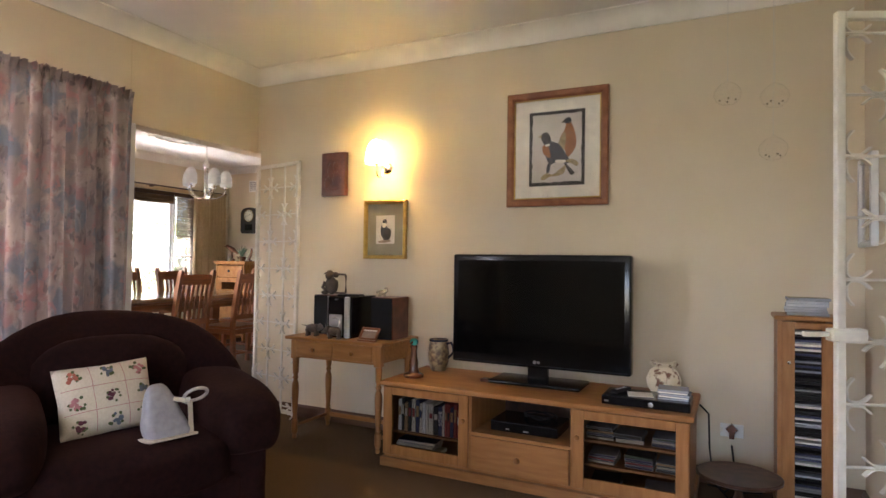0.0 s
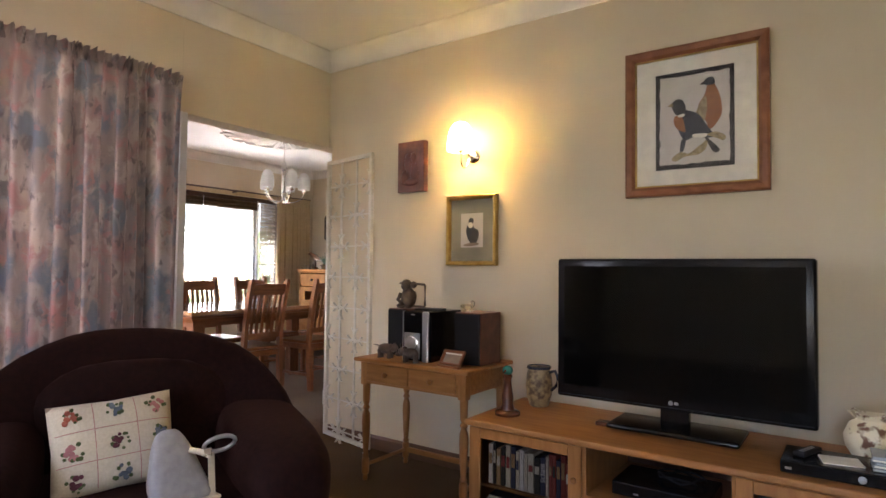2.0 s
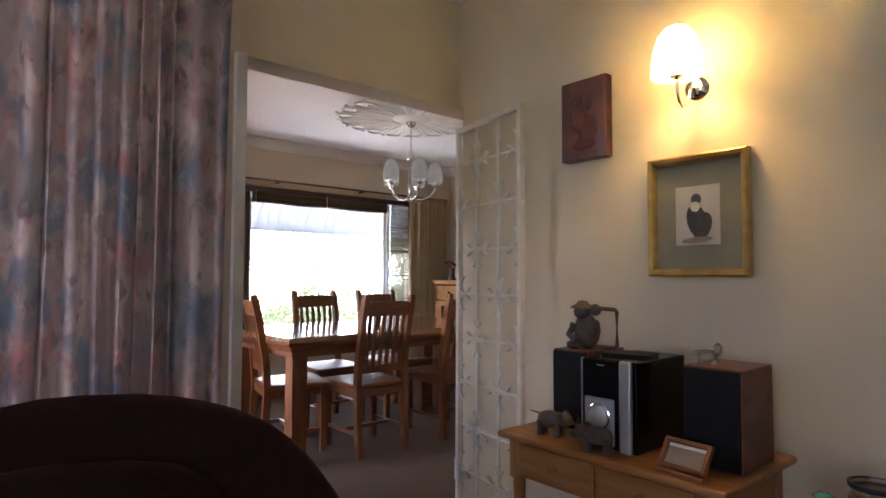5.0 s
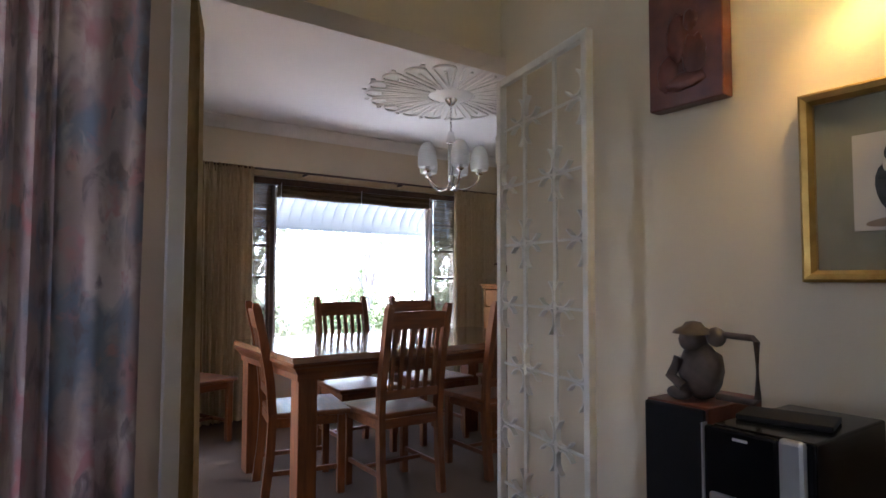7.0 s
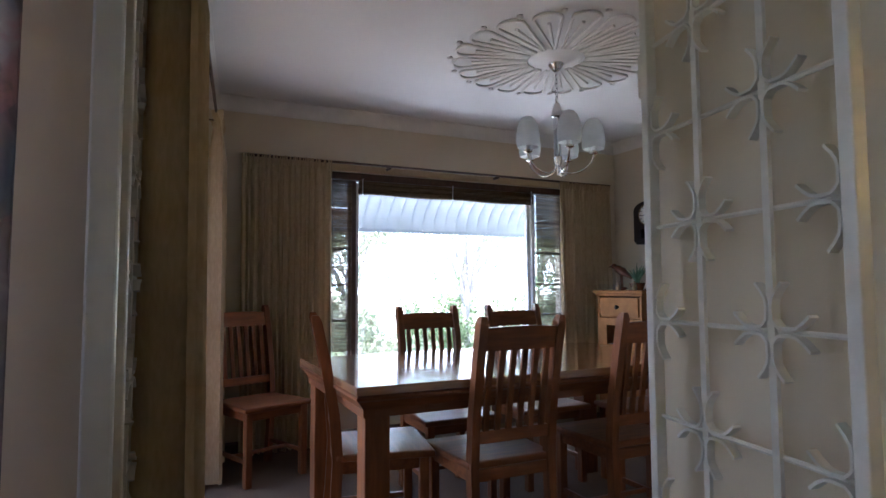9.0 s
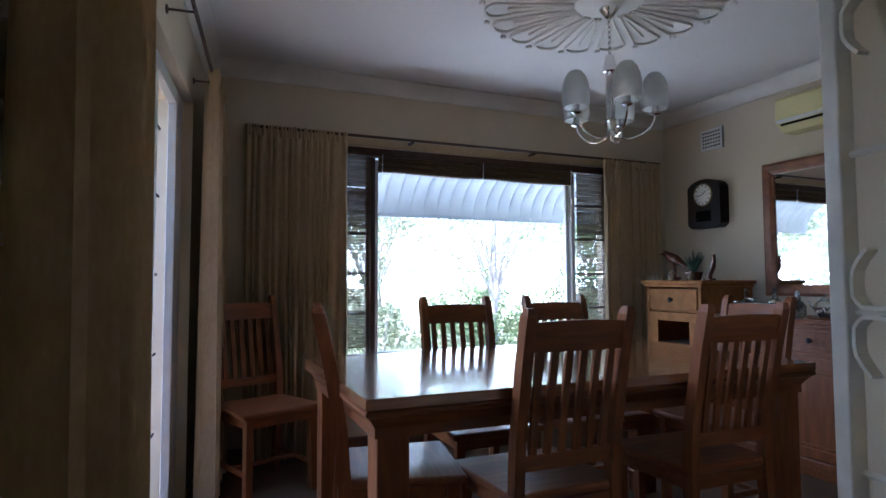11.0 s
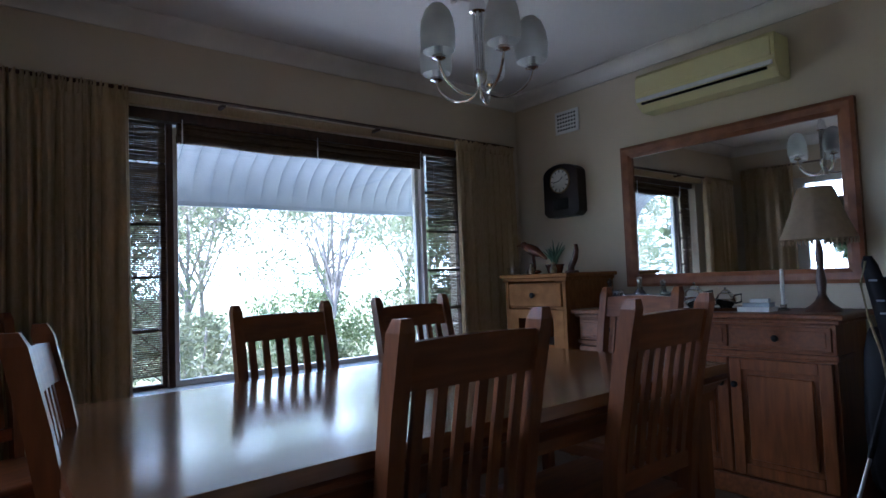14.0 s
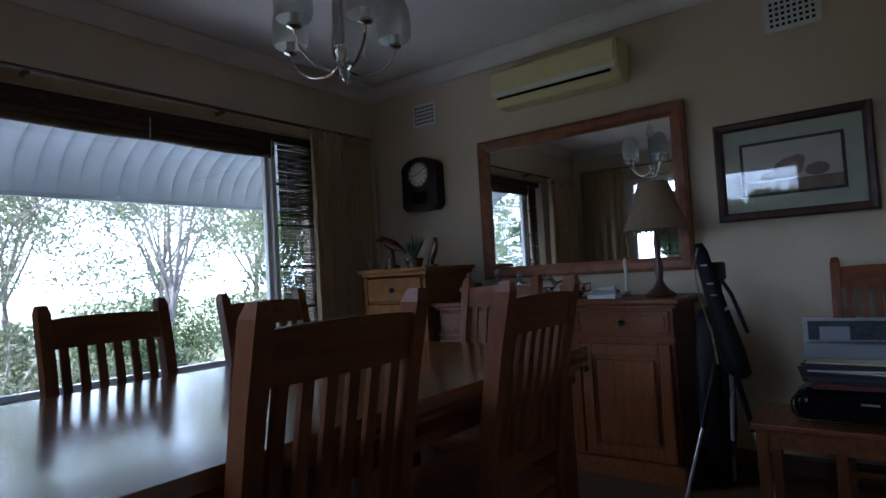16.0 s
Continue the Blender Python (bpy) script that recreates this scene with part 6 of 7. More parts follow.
for k in range(3):
    a = k * 2 * math.pi / 3 + 0.6
    part("leg", tube([(0.02 * math.cos(a), 0.02 * math.sin(a), 0.075), (0.08 * math.cos(a), 0.08 * math.sin(a), 0.06), (0.13 * math.cos(a), 0.13 * math.sin(a), 0.012)], 0.013, 8, taper=0.010), DARKWOOD, rs, smooth=60)

tw = thing("disc_tower", (0.38, 3.30, LOW), "tall narrow pine disc tower with a slotted door", "disc tower")
part("side", box(-0.125, -0.105, -0.13, 0.13, 0, 0.945, 0.002), PINE_V, tw)
part("side", box(0.105, 0.125, -0.13, 0.13, 0, 0.945, 0.002), PINE_V, tw)
part("back", box(-0.105, 0.105, 0.115, 0.129, 0, 0.945), PINE_V, tw)
part("top", box(-0.14, 0.14, -0.145, 0.135, 0.9455, 0.968, 0.008), PINE, tw)
part("plinth", box(-0.13, 0.13, -0.135, 0.13, 0.0, 0.04, 0.004), PINE, tw)
df = bmesh.new()
for a, b, c, e in ((-0.105, -0.05, 0.04, 0.94), (0.06, 0.105, 0.04, 0.94), (-0.05, 0.06, 0.04, 0.08), (-0.05, 0.06, 0.905, 0.94)):
    box(a, b, -0.13, -0.115, c, e, 0.002, bm=df, seg=1)
d = part("door", df, PINE_V, tw)
knob(d, (-0.075, -0.13, 0.74), CHROME, 0.008)
z = LOW + 0.0505
k = 0
while z < LOW + 0.89:
    if rng.random() < 0.80:
        c = thing("disc_case", (0.385, 3.28, z), "plastic disc case filed in the tower", "disc case", "discs in the tower")
        part("case", box(-0.07, 0.07, -0.10, 0.04, 0, 0.0095, 0.001, seg=1), rng.choice([CASE, BLACKMATT, BLACKMATT, BOOKS[6], BOOKS[2]]), c)
    z += 0.0115
part("disc_rack", box(0.0715 + 0.0, 0.104, -0.10, 0.10, 0.05, 0.90), BLACKMATT, tw)
part("disc_rack", box(-0.104, -0.0668, -0.10, 0.10, 0.05, 0.90), BLACKMATT, tw)
z = LOW + 0.9685
for k in range(6):
    c = thing("disc_case", (0.385 + rng.uniform(-0.008, 0.008), 3.27, z), "plastic disc case stacked on the tower", "disc case", "discs on the tower", rng.uniform(-5, 5))
    part("case", box(-0.09, 0.09, -0.065, 0.065, 0, 0.014, 0.0015, seg=1), CASE, c)
    z += 0.0145

for k, (x, z, r) in enumerate(((0.03, 2.055, 0.070), (0.25, 2.02, 0.070), (0.243, 1.745, 0.070))):
    gb = thing("glass_bubble", (x, 3.30, z), "clear blown-glass bubble hanging on a thread", "glass ornament", "hanging glass bubbles")
    b3 = lathe([(0.005, r * 1.05), (0.012, r * 0.95), (r * 0.55, r * 0.75), (r * 0.9, r * 0.35), (r, 0), (r * 0.85, -r * 0.45), (r * 0.5, -r * 0.75), (r * 0.1, -r * 0.82)], 24)
    part("bubble", b3, BUBBLE, gb, smooth=60)
    part("thread", tube([(0, 0, r), (0, 0, LCEIL - z)], 0.0008, 4), SILVER, gb)
    for j in range(4):
        a = j * 1.6 + k
        part("bead", blob(0.006, 0.006, 0.006, (r * 0.55 * math.cos(a), r * 0.55 * math.sin(a), -r * 0.45), 1), CRYSTAL, gb)
ep = picture("small_framed_print", (EASTX - 0.002, 3.28, 1.46), 0.30, 0.44, 0.03, SILVER, PAPER, "small silver framed print with yellow flowers", rz=-90, inner=(0.17, 0.26, SKYP))
flat_shape(ep, ellipse(0.0, -0.04, 0.05, 0.06), -0.0136, STRAW)


# ---------------------------------------------------------------- on and around the sideboard
SBT = HIGH + 0.8825
tl_ = thing("table_lamp", (-4.53, 5.97, SBT), "table lamp with a dark turned base and a pale flared shade", "table lamp")
part("base", lathe([(0.075, 0), (0.078, 0.012), (0.05, 0.03), (0.03, 0.05), (0.016, 0.08), (0.022, 0.14), (0.014, 0.2), (0.018, 0.27), (0.010, 0.33)], 20), DARKWOOD, tl_, smooth=40)
b2 = lathe([(0.158, 0.335), (0.135, 0.39), (0.105, 0.47), (0.085, 0.54), (0.07, 0.575)], 30)
bmesh.ops.delete(b2, geom=[f for f in b2.faces if len(f.verts) > 4], context="FACES_ONLY")
bmesh.ops.solidify(b2, geom=b2.faces[:], thickness=0.003)
part("shade", b2, LAMPSHADE, tl_, "pale flared cloth shade", 60)
for k in range(40):
    a = k * 2 * math.pi / 40
    part("fringe", box(-0.003, 0.003, -0.001, 0.001, -0.028, 0.0), LAMPSHADE, tl_).matrix_basis = pose(0.157 * math.cos(a), 0.157 * math.sin(a), 0.337, 0, 0, math.degrees(a) + 90)
cn = thing("candle", (-4.71, 6.0, SBT), "tall cream candle in a small glass holder", "candle")
part("holder", lathe([(0.03, 0), (0.03, 0.008), (0.012, 0.015), (0.016, 0.03)], 14), CRYSTAL, cn, smooth=40)
part("wax", lathe([(0.010, 0.03), (0.009, 0.20), (0.0, 0.205)], 10), PAPER, cn, smooth=40)
SILVERM = material("polished_silver", (0.80, 0.79, 0.76), 0.16, 1.0, scale=8, stain=0.1)
tr = thing("serving_tray", (-5.06, 5.98, SBT), "oval polished silver serving tray", "tray")
part("tray", lathe([(0.17, 0.004), (0.18, 0.0), (0.20, 0.016), (0.205, 0.016), (0.185, 0.004), (0.0, 0.004)], 36, m=Matrix.Diagonal((1.0, 0.7, 1.0, 1.0))), SILVERM, tr, smooth=40)


def teapot(x, y, s, lab):
    t = thing("teapot", (x, y, SBT + 0.006), lab, "teapot", "silver tea set")
    part("body", lathe([(0.03 * s, 0), (0.035 * s, 0.008 * s), (0.06 * s, 0.04 * s), (0.064 * s, 0.065 * s), (0.045 * s, 0.095 * s), (0.03 * s, 0.105 * s)], 20), SILVERM, t, smooth=40)
    part("lid", lathe([(0.032 * s, 0.105 * s), (0.024 * s, 0.118 * s), (0.006 * s, 0.125 * s), (0.009 * s, 0.137 * s), (0.0, 0.142 * s)], 16), SILVERM, t, smooth=40)
    part("spout", tube([(-0.055 * s, 0, 0.05 * s), (-0.085 * s, 0, 0.065 * s), (-0.10 * s, 0, 0.10 * s)], 0.011 * s, 8, taper=0.006 * s), SILVERM, t, smooth=60)
    part("handle", tube([(0.058 * s, 0, 0.085 * s), (0.10 * s, 0, 0.095 * s), (0.10 * s, 0, 0.045 * s), (0.06 * s, 0, 0.035 * s)], 0.006 * s, 8), BLACKMATT, t, smooth=60)


teapot(-5.15, 5.98, 1.0, "round polished silver teapot")
teapot(-4.99, 6.0, 0.8, "small polished silver sugar pot")
teapot(-5.05, 5.90, 0.6, "small polished silver cream jug")
for k, (x, y, h) in enumerate(((-5.72, 6.02, 0.16), (-5.62, 5.96, 0.11), (-5.53, 6.05, 0.17), (-5.45, 5.93, 0.10), (-5.38, 6.06, 0.15), (-5.30, 5.95, 0.10), (-5.66, 5.88, 0.09), (-5.48, 5.85, 0.09), (-5.33, 5.86, 0.09))):
    g = thing("drinking_glass" if h < 0.14 else "decanter", (x, y, SBT), "clear stemmed drinking glass" if h < 0.14 else "clear cut-glass decanter with a stopper", "glass" if h < 0.14 else "decanter", "glassware on the sideboard")
    if h < 0.14:
        part("bowl", lathe([(0.028, 0), (0.028, 0.003), (0.004, 0.008), (0.004, h * 0.45), (0.025, h * 0.6), (0.032, h * 0.85), (0.029, h), (0.027, h), (0.029, h * 0.85), (0.0, h * 0.55)], 16), CRYSTAL, g, smooth=40)
    else:
        part("body", lathe([(0.04, 0), (0.045, 0.01), (0.045, h * 0.45), (0.018, h * 0.65), (0.014, h * 0.85), (0.02, h * 0.88)], 16), CRYSTAL, g, smooth=40)
        part("stopper", lathe([(0.010, h * 0.88), (0.018, h * 0.95), (0.016, h * 1.05), (0.0, h * 1.1)], 10), CRYSTAL, g, smooth=40)
z = SBT
for k, (w, d, h, m_) in enumerate(((0.15, 0.10, 0.022, BOOKS[6]), (0.12, 0.085, 0.020, CASE), (0.08, 0.06, 0.018, BOOKS[6]))):
    bx = thing("small_box", (-4.80 + 0.008 * k, 5.92, z), "small pale box stacked on the sideboard", "box", "boxes on the sideboard", 6 * k)
    part("box", box(-w / 2, w / 2, -d / 2, d / 2, 0, h - 0.004, 0.002), m_, bx)
    part("lid", box(-w / 2 - 0.001, w / 2 + 0.001, -d / 2 - 0.001, d / 2 + 0.001, h - 0.004, h, 0.001), m_, bx)
    z += h + 0.0005
CHT = HIGH + 1.1105
bw = thing("wooden_bird_carving", (-6.27, 5.93, CHT), "carved brown wooden bird with a long tail", "carving")
bm = blob(0.085, 0.036, 0.036, (0, 0, 0), 3, 0.15, 2, m=pose(0, 0, 0.165, 0, 25, 0))
merge(bm, blob(0.030, 0.024, 0.024, (-0.082, 0, 0.205), 2))
merge(bm, tube([(-0.10, 0, 0.207), (-0.15, 0, 0.20)], 0.011, 8, taper=0.003))
merge(bm, tube([(0.05, 0, 0.145), (0.12, 0, 0.10)], 0.024, 8, taper=0.010))
merge(bm, tube([(0.0, 0, 0.14), (0.01, 0, 0.05), (0.0, 0, 0.0)], 0.012, 8))
merge(bm, blob(0.06, 0.045, 0.018, (0, 0, 0.014), 2, 0.2, 4))
part("bird", bm, CLAY, bw, smooth=60)
alo = thing("potted_aloe", (-6.08, 5.93, CHT), "small spiky green aloe in a low clay pot", "potted plant")
part("pot", lathe([(0.045, 0), (0.06, 0.05), (0.064, 0.052), (0.064, 0.06), (0.055, 0.06), (0.052, 0.045), (0.0, 0.045)], 18), CLAY, alo, smooth=40)
rng = random.Random(8)
for k in range(15):
    a = k * 2.399
    lean = 0.25 + 0.55 * (k / 15)
    h = rng.uniform(0.13, 0.19) * (1 - 0.25 * k / 15)
    pts = [(math.cos(a) * lean * h * t ** 1.3, math.sin(a) * lean * h * t ** 1.3, 0.05 + h * t * (1 - 0.15 * lean * t)) for t in np.linspace(0, 1, 6)]
    part("leaf", tube(pts, 0.014, 6, taper=0.0015), ALOE, alo, smooth=60)
fg = thing("wooden_figurine", (-5.92, 5.92, CHT), "small bent wooden figure on the chest", "figurine")
part("figure", tube([(-0.02, 0, 0), (-0.015, 0, 0.04), (0.02, 0, 0.09), (0.03, 0, 0.14), (0.028, 0, 0.18)], 0.024, 10, taper=0.014), CLAY, fg, smooth=60)
part("foot", box(-0.045, 0.02, -0.03, 0.03, 0, 0.014, 0.004), CLAY, fg)
gbx = thing("glass_dish", (-6.30, 5.82, CHT), "shallow clear glass dish on the chest", "dish")
part("dish", lathe([(0.07, 0), (0.075, 0.004), (0.085, 0.05), (0.082, 0.05), (0.072, 0.008), (0.0, 0.006)], 24), GLASS, gbx, smooth=40)
for k, (x, y) in enumerate(((-6.19, 5.82), (-6.0, 5.82))):
    sp_ = thing("small_ornament", (x, y, CHT), "tiny ochre pottery bird on the chest", "ornament", "small ornaments on the chest")
    part("ornament", lathe([(0.018, 0), (0.024, 0.02), (0.016, 0.045), (0.012, 0.055), (0.014, 0.065), (0.0, 0.075)], 12), POTTERY, sp_, smooth=40)

tp = thing("tripod", (-4.22, 5.78, HIGH), "folding metal tripod with a slim head", "tripod")
for a in (100, 215, 335):
    x, y = 0.21 * math.cos(radians(a)), 0.21 * math.sin(radians(a))
    part("leg", tube([(0.02 * math.cos(radians(a)), 0.02 * math.sin(radians(a)), 0.66), (x * 0.55, y * 0.55, 0.32)], 0.012, 8), BLACKMATT, tp, smooth=40)
    part("leg_extension", tube([(x * 0.55, y * 0.55, 0.32), (x, y, 0.01)], 0.008, 8), SILVER, tp, smooth=40)
    part("rubber_foot", blob(0.013, 0.013, 0.010, (x, y, 0.010), 1), BLACKMATT, tp)
part("column", tube([(0, 0, 0.45), (0, 0, 0.98)], 0.013, 10), BLACKMATT, tp, smooth=40)
part("collar", lathe([(0.03, 0.62), (0.034, 0.64), (0.034, 0.69), (0.02, 0.71)], 14), BLACKMATT, tp, smooth=40)
part("head", box(-0.03, 0.03, -0.03, 0.03, 0.96, 1.04, 0.010), BLACKMATT, tp)
part("pan_handle", tube([(0, -0.02, 0.99), (0.06, -0.06, 0.90), (0.12, -0.10, 0.74)], 0.008, 8), BLACKMATT, tp, smooth=40)
sc = thing("padded_case", (-4.235, 5.775, HIGH + 0.545), "long black padded case with a tan strap slung on the tripod", "case")
q = bmesh.new()
prev = None
for z, w, d, x in ((0.0, 0.030, 0.022, 0.105), (0.03, 0.060, 0.032, 0.098), (0.15, 0.066, 0.036, 0.072), (0.30, 0.056, 0.034, 0.040), (0.45, 0.048, 0.032, 0.008), (0.60, 0.042, 0.028, -0.022), (0.70, 0.036, 0.024, -0.040), (0.745, 0.018, 0.014, -0.046)):
    ring_ = [q.verts.new((0.85 * x + 0.8 * w * math.cos(a), -0.055 + d * math.sin(a), 0.78 * z)) for a in np.linspace(0, 2 * math.pi, 14, endpoint=False)]
    if prev:
        for i in range(14):
            q.faces.new((prev[i], prev[(i + 1) % 14], ring_[(i + 1) % 14], ring_[i]))
    else:
        q.faces.new(list(reversed(ring_)))
    prev = ring_
q.faces.new(prev)
part("body", q, BLACKMATT, sc, smooth=60)
part("strap", tube([(-0.040, -0.085, 0.56), (-0.060, -0.088, 0.47), (-0.040, -0.092, 0.33), (-0.005, -0.095, 0.20), (0.010, -0.09, 0.06)], 0.005, 6), STRAW, sc, "tan webbing strap", 60)
for z, x in ((0.48, -0.020), (0.40, 0.0), (0.35, 0.010)):
    part("buckle", box(x - 0.012, x + 0.016, -0.092, -0.082, z, z + 0.008, 0.002), CASE, sc)
part("hook", tube([(0.02, -0.06, 0.26), (0.06, -0.075, 0.30), (0.085, -0.06, 0.28), (0.09, -0.05, 0.24)], 0.007, 6), SILVER, sc, smooth=60)

tb_ = thing("camera_bag", (-4.30, 5.95, HIGH), "soft black padded bag standing by the sideboard", "bag")
bm = blob(0.075, 0.13, 0.36, (0, 0, 0.46), 4, 0.12, 3, square=0.7)
for v in bm.verts:
    v.co.z = max(v.co.z, 0.0) if v.co.z > 0.12 else max(0.0, v.co.z - 0.10)
part("body", bm, BLACKMATT, tb_, smooth=70)
part("strap", tube([(0.05, -0.08, 0.75), (0.085, -0.12, 0.80), (0.10, -0.15, 0.55), (0.08, -0.12, 0.25)], 0.010, 8), BAGSKIN, tb_, smooth=60)

lt = thing("small_table", (-3.74, 5.40, HIGH), "small plain brown wooden table", "table")
part("top", box(-0.30, 0.28, -0.17, 0.17, 0.462, 0.485, 0.005), OAK, lt)
part("apron", box(-0.26, 0.24, -0.15, -0.135, 0.40, 0.4615), OAK, lt)
part("apron", box(-0.27, -0.255, -0.12, 0.12, 0.40, 0.4615), OAK, lt)
for sx in (-0.265, 0.245):
    for sy in (-0.14, 0.14):
        part("leg", box(sx - 0.018, sx + 0.018, sy - 0.018, sy + 0.018, 0, 0.4615, 0.003), OAK_V, lt)
rd = thing("portable_radio", (-3.70, 5.38, HIGH + 0.4855), "black and silver portable radio with rounded ends", "radio")
bm = box(-0.21, 0.21, -0.10, 0.09, 0.0, 0.115, 0.045, seg=5)
part("casing", bm, BLACK, rd, smooth=60)
part("front", box(-0.165, 0.165, -0.106, -0.099, 0.02, 0.098, 0.003), BLACK, rd, "gloss black front")
part("trim", box(-0.19, 0.19, -0.1045, -0.098, 0.012, 0.018, 0.002), CHROME, rd)
part("maker_bar", box(-0.02, 0.03, -0.1068, -0.106, 0.075, 0.082), SILVER, rd)
for s in (-0.18, 0.18):
    part("speaker_ring", tube([(s + 0.035 * math.cos(a), -0.088, 0.058 + 0.042 * math.sin(a)) for a in np.linspace(0, 2 * math.pi, 21)], 0.004, 6), BLACKMATT, rd)
z = HIGH + 0.4855 + 0.1152
rng = random.Random(21)
for k in range(9):
    h = rng.uniform(0.006, 0.014)
    mg = thing("magazine", (-3.70 + rng.uniform(-0.02, 0.02), 5.40, z), "magazine in an untidy stack on the radio", "magazine", "papers on the radio", rng.uniform(-9, 9))
    w = rng.uniform(0.14, 0.19)
    part("cover", box(-w, w, -0.10, 0.10, h * 0.55, h), BOOKS[(1, 1, 3, 2, 3, 0, 2, 3, 0)[k]], mg)
    part("page_block", box(-w + 0.003, w - 0.003, -0.097, 0.10, 0, h * 0.55 - 0.0002), PAPER if k == 6 else BOOKS[3], mg)
    z += h + 0.0006
bx = thing("open_card_box", (-3.68, 5.45, z), "open grey box of cards standing on the papers", "box", rz=4)
part("tray", box(-0.20, 0.22, -0.05, 0.05, 0, 0.05, 0.003), CASE, bx)
part("lid", box(-0.20, 0.22, 0.05, 0.062, 0.0, 0.13, 0.003), SILVER, bx, "pale grey lid standing up")
part("lid_lining", box(-0.185, 0.205, 0.046, 0.0495, 0.052, 0.12), SLATE, bx, "dark printed lining")
for k in range(3):
    part("card", box(-0.15 + k * 0.11, -0.06 + k * 0.11, 0.0425, 0.0455, 0.054, 0.10), (CASE, SLATE, CASE)[k], bx)

# ---------------------------------------------------------------- garden
bm = bmesh.new()
bmesh.ops.create_circle(bm, cap_ends=True, radius=400, segments=48)
gr = structure("ground", bm, GRASS, "sunlit dry lawn reaching into the distance", "ground")
gr.matrix_basis = pose(-5, 3, -0.32)
pv = structure("pavement_terrace", box(-10.2, -6.96, -6, 9, -0.31, -0.25, 0.01), PAVING, "pale concrete terrace along the house", "terrace")
structure("pavement_side", box(-6.95, -3.6, -6, 2.0, -0.31, -0.24, 0.01), PAVING, "pale concrete terrace outside the garden door", "terrace")
HAZE = emitter("bright_hazy_sky", (0.90, 0.96, 1.0), 2.3)
bm = bmesh.new()
ring = []
for i in range(25):
    a = radians(95 + 170 * i / 24)
    ring.append((bm.verts.new((-5 + 110 * math.cos(a), 3 + 110 * math.sin(a), -1)), bm.verts.new((-5 + 110 * math.cos(a), 3 + 110 * math.sin(a), 45))))
for p, q in zip(ring, ring[1:]):
    bm.faces.new((p[0], q[0], q[1], p[1]))
structure("backdrop", bm, HAZE, "bright hazy sky low over the distance", "sky")


def leaves_mesh(name, centres, mat, n, size, parent, seed):
    """A crown: many small folded leaves scattered in and round uneven clumps."""
    r = np.random.RandomState(seed)
    verts, faces = [], []
    cs = np.array([c[:3] for c in centres])
    rs_ = np.array([c[3] for c in centres])
    pick = r.randint(0, len(cs), n)
    d = r.normal(size=(n, 3))
    d /= np.linalg.norm(d, axis=1)[:, None]
    rad = rs_[pick] * r.uniform(0.35, 1.1, n) ** 0.6
    p = cs[pick] + d * rad[:, None] * np.array([1, 1, 0.75])
    u = r.normal(size=(n, 3))
    u /= np.linalg.norm(u, axis=1)[:, None]
    w = np.cross(u, r.normal(size=(n, 3)))
    w /= np.linalg.norm(w, axis=1)[:, None]
    s = size * r.uniform(0.6, 1.4, n)[:, None]
    a, b, c_, e = p - u * s, p + w * s * 0.42, p + u * s, p - w * s * 0.42
    allv = np.stack([a, b, c_, e], 1).reshape(-1, 3)
    me = bpy.data.meshes.new(name)
    me.from_pydata(allv.tolist(), [], np.arange(n * 4).reshape(-1, 4).tolist())
    me.materials.append(mat)
    ob = new(name, me)
    ob.parent = parent
    return ob


def tree(at, h, spread, mat, seed, n=3600, leaf=0.055, bare=False):
    r = random.Random(seed)
    t = thing("garden_tree", at, "slender garden tree with pale branches and sparse sunlit leaves" if bare else "leafy garden tree in full sun", "tree", "garden trees")
    part("trunk", tube([(0.03 * math.sin(k + seed), 0.03 * math.cos(k * 1.3), h * 0.42 * k / 5) for k in range(6)], 0.035 * h / 2, 10, taper=0.02 * h / 2), BARK, t, smooth=60)
    clumps = []
    for k in range(9):
        a = k * 2.4 + seed
        top = (spread * r.uniform(0.5, 1.0) * math.cos(a), spread * r.uniform(0.5, 1.0) * math.sin(a), h * r.uniform(0.62, 1.0))
        b0 = (0, 0, h * r.uniform(0.22, 0.42))
        mid = (top[0] * 0.45 + r.uniform(-0.2, 0.2), top[1] * 0.45 + r.uniform(-0.2, 0.2), (b0[2] + top[2]) * 0.5 + 0.1 * h)
        part("limb", tube([b0, tuple((b0[i] + mid[i]) / 2 + r.uniform(-0.05, 0.05) for i in range(3)), mid, tuple((top[i] + mid[i]) / 2 + r.uniform(-0.1, 0.1) for i in range(3)), top], 0.016 * h / 2, 6, taper=0.004), BARK, t, smooth=60)
        clumps.append((*top, r.uniform(0.25, 0.5) * spread))
        clumps.append((*mid, r.uniform(0.2, 0.4) * spread))
        for j in range(4):
            q0 = Vector(mid).lerp(Vector(top), r.uniform(0.1, 0.9))
            q2 = q0 + Vector((r.uniform(-0.6, 0.6) * spread, r.uniform(-0.6, 0.6) * spread, r.uniform(0.05, 0.3) * h))
            q1 = q0.lerp(q2, 0.5) + Vector((r.uniform(-0.1, 0.1), r.uniform(-0.1, 0.1), r.uniform(0.0, 0.12)))
            part("twig", tube([tuple(q0), tuple(q1), tuple(q2)], 0.006 * h / 2, 5, taper=0.003), BARK, t)
            clumps.append((*q2, r.uniform(0.14, 0.26) * spread))
        for j in range(2):
            clumps.append((top[0] + r.uniform(-0.6, 0.6) * spread, top[1] + r.uniform(-0.6, 0.6) * spread, top[2] - r.uniform(0, 0.45) * h, r.uniform(0.18, 0.35) * spread))
    leaves_mesh("crown", clumps, mat, int(n * 3.0), leaf * 0.66, t, seed)
    return t


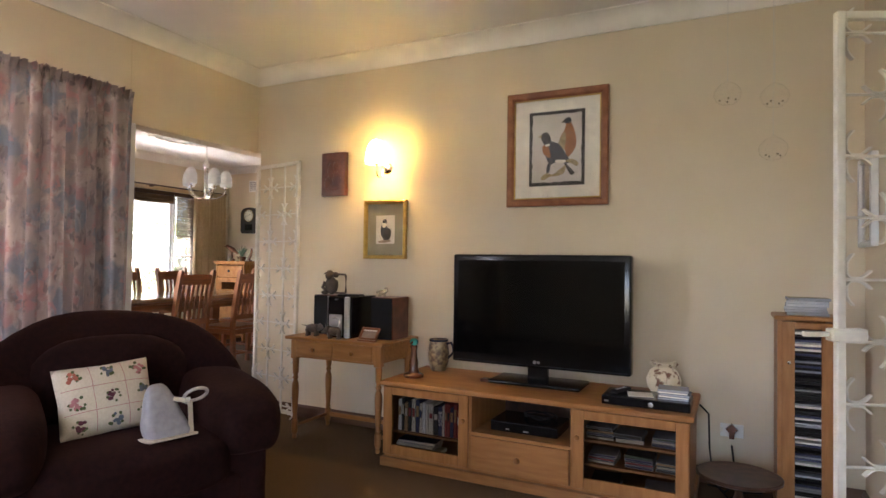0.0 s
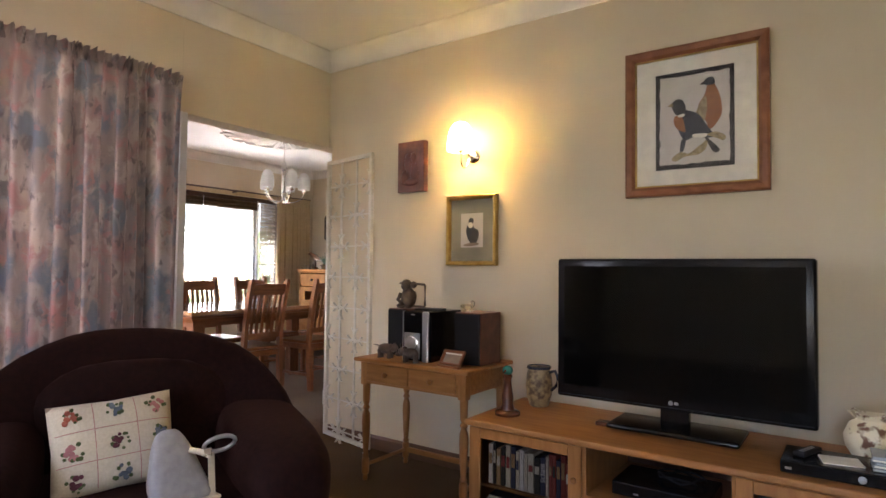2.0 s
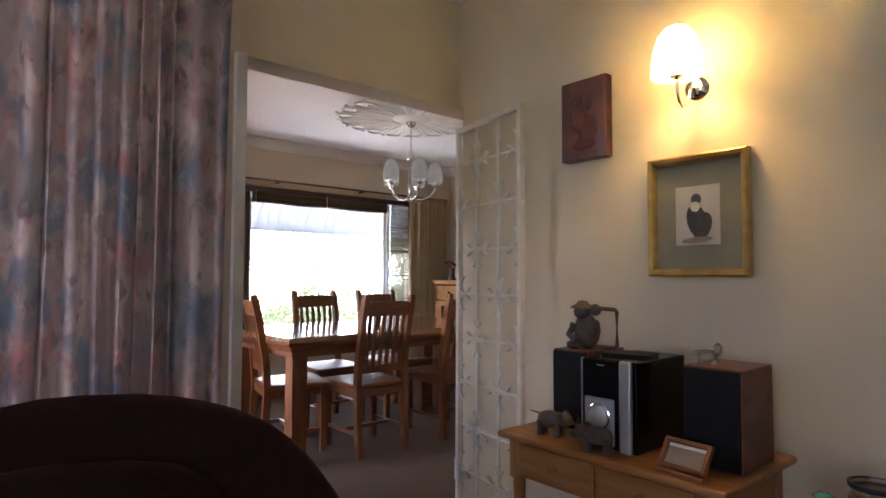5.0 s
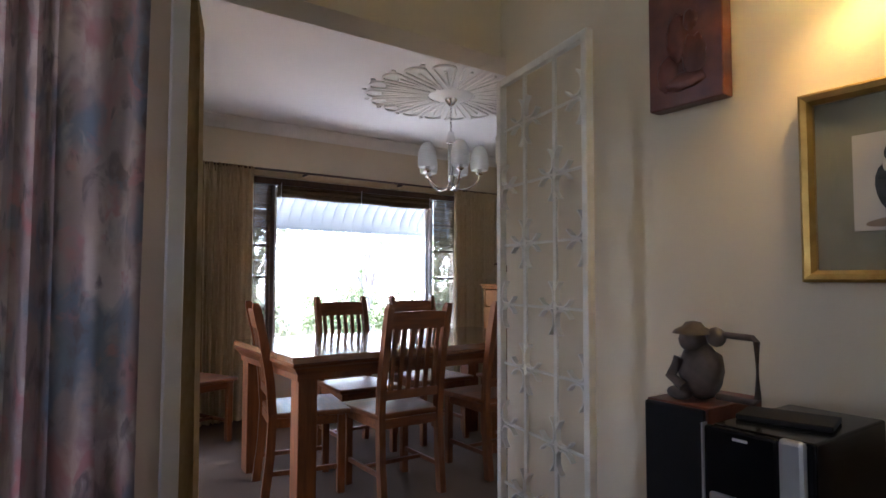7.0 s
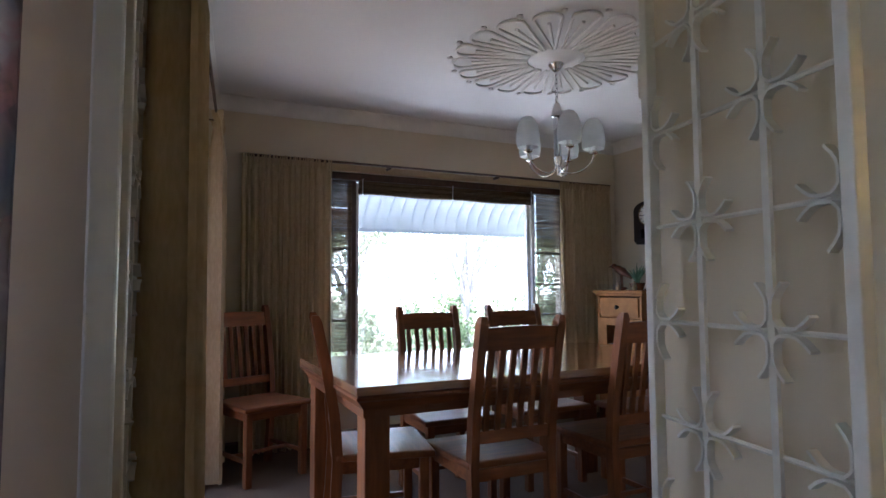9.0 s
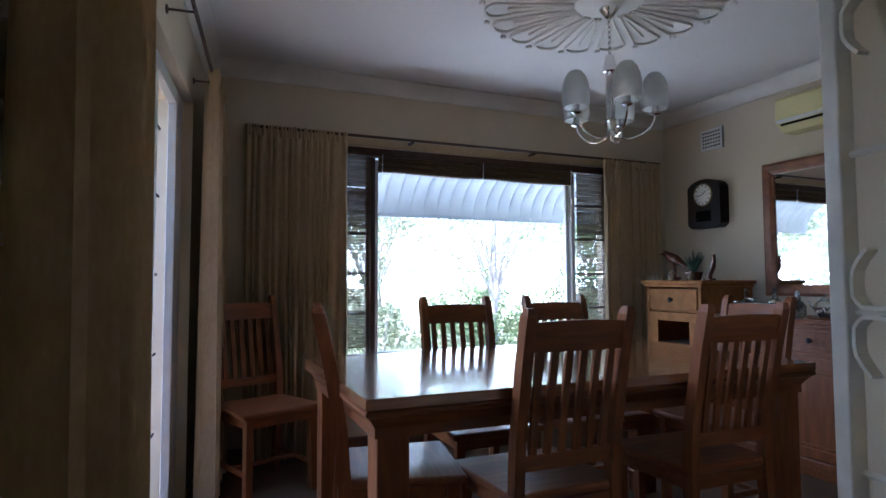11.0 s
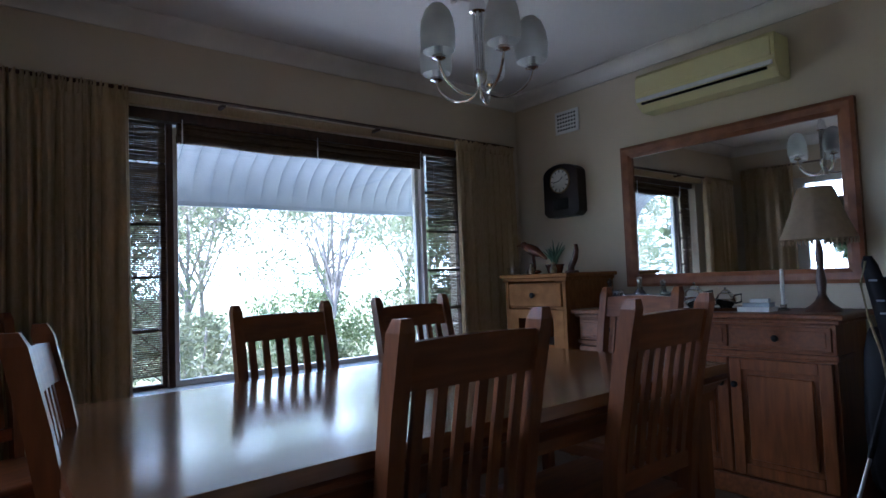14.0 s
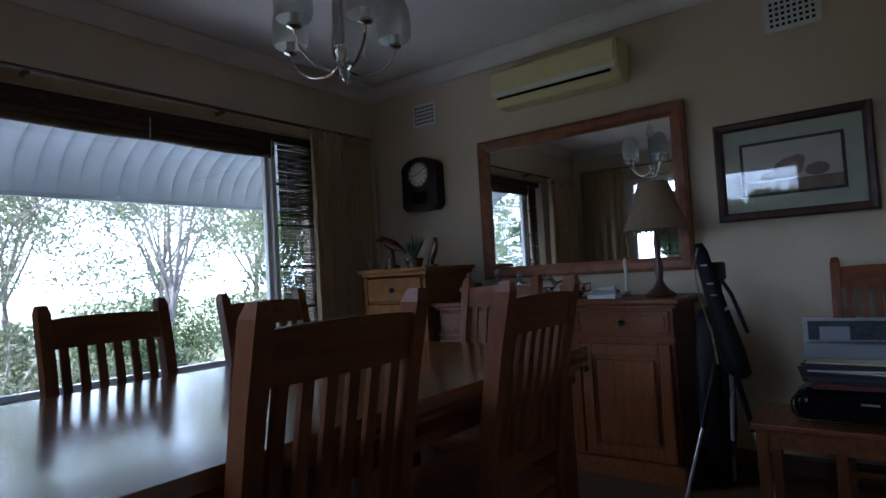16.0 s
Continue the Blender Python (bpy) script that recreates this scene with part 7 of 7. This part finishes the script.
tree((-12.3, 7.6, -0.32), 3.6, 1.4, LEAFPALE, 3, 1500, 0.045, True)
tree((-15.0, 6.0, -0.32), 3.9, 1.9, LEAFPALE, 5, 4200)
tree((-16.5, 9.6, -0.32), 4.4, 2.2, LEAFPALE, 8, 5200)
tree((-13.4, 11.6, -0.32), 3.9, 1.9, LEAF, 11, 5200)
tree((-18.5, 13.5, -0.32), 5.0, 2.6, LEAFPALE, 14, 5200, 0.08)
tree((-19.0, 4.0, -0.32), 4.2, 2.4, LEAFPALE, 17, 4600, 0.08)
tree((-21.0, 8.0, -0.32), 5.2, 3.0, LEAFPALE, 31, 6000, 0.09)
tree((-22.0, 17.0, -0.32), 5.6, 3.2, LEAFPALE, 33, 6000, 0.10)
tree((-17.0, 1.2, -0.32), 3.8, 2.0, LEAFPALE, 20, 3600, 0.08)
tree((-13.0, -2.6, -0.32), 4.0, 1.9, LEAF, 23, 5000)
tree((-16.0, -6.5, -0.32), 5.0, 2.6, LEAF, 26, 6000, 0.09)


def shrub(at, r0, h, mat, seed, n=1500):
    rr = random.Random(seed)
    s = thing("garden_shrub", at, "rounded sunlit garden shrub", "shrub", "garden shrubs")
    cl = [(rr.uniform(-r0, r0), rr.uniform(-r0, r0), rr.uniform(0.25, 1.0) * h, rr.uniform(0.3, 0.55) * r0) for _ in range(12)]
    for k in range(5):
        a = k * 1.3
        part("stem", tube([(0.05 * math.cos(a), 0.05 * math.sin(a), 0), (0.5 * r0 * math.cos(a), 0.5 * r0 * math.sin(a), h * 0.8)], 0.02, 6, taper=0.006), BARK, s)
    leaves_mesh("foliage", cl, mat, n * 3, 0.042, s, seed)


for k, (x, y, r0, h) in enumerate(((-11.6, 5.2, 0.9, 1.1), (-12.2, 6.9, 0.8, 0.9), (-11.8, 10.4, 1.1, 1.3), (-13.4, 10.0, 1.1, 1.7), (-12.6, 3.6, 0.8, 0.9), (-14.0, 7.6, 1.2, 1.5), (-10.8, 0.6, 0.8, 1.0), (-14.5, 4.6, 1.1, 1.4))):
    shrub((x, y, -0.32), r0, h, LEAF if k % 2 else LEAFPALE, 40 + k)

def hedge(at, rz, seed):
    hd = thing("garden_hedge", at, "tall dense green hedge added to screen sky glow from the garden door", "hedge", "garden hedges", rz)
    rr = random.Random(seed)
    for k in range(9):
        x = -1.6 + 0.4 * k
        part("stem", tube([(x, 0, 0), (x + rr.uniform(-0.1, 0.1), rr.uniform(-0.1, 0.1), 1.2), (x + rr.uniform(-0.2, 0.2), rr.uniform(-0.1, 0.1), 2.3)], 0.03, 6, taper=0.01), BARK, hd)
    leaves_mesh("foliage", [(rr.uniform(-1.75, 1.75), rr.uniform(-0.15, 0.15), rr.uniform(0.1, 2.4), rr.uniform(0.2, 0.38)) for _ in range(90)], LEAF, 14000, 0.07, hd, seed + 1)


# both hedges are added to hold sky glow back from the garden door
hedge((-5.3, -1.75, -0.25), 0, 77)
hedge((-7.75, 0.05, -0.25), 90, 87)

pm = thing("palm_clump", (-9.7, -0.5, -0.32), "low clump of arching palm fronds in sunlight", "palm")
rng = random.Random(2)
for k in range(26):
    a = k * 2.4
    L = rng.uniform(1.1, 1.9)
    up = rng.uniform(1.0, 2.2)
    pts = [Vector((math.cos(a) * L * t, math.sin(a) * L * t, 0.2 + up * math.sin(t * 2.2) * 1.2)) for t in np.linspace(0, 1, 9)]
    bm = bmesh.new()
    for i in range(1, 8):
        d = (pts[i + 1] - pts[i - 1]).normalized()
        side = d.cross(Vector((0, 0, 1))).normalized()
        for s in (-1, 1):
            for j in range(4):
                p = pts[i].lerp(pts[i + 1], j * 0.25)
                tip = p + side * s * 0.34 * math.sin(math.pi * (i + 0.5) / 9) + d * 0.16 - Vector((0, 0, 0.06))
                q = [bm.verts.new(p - d * 0.018), bm.verts.new(p + d * 0.018), bm.verts.new(tip)]
                bm.faces.new(q)
    tube([tuple(p) for p in pts], 0.010, 5, bm, taper=0.003)
    part("frond", bm, LEAFPALE if k % 3 else LEAF, pm)
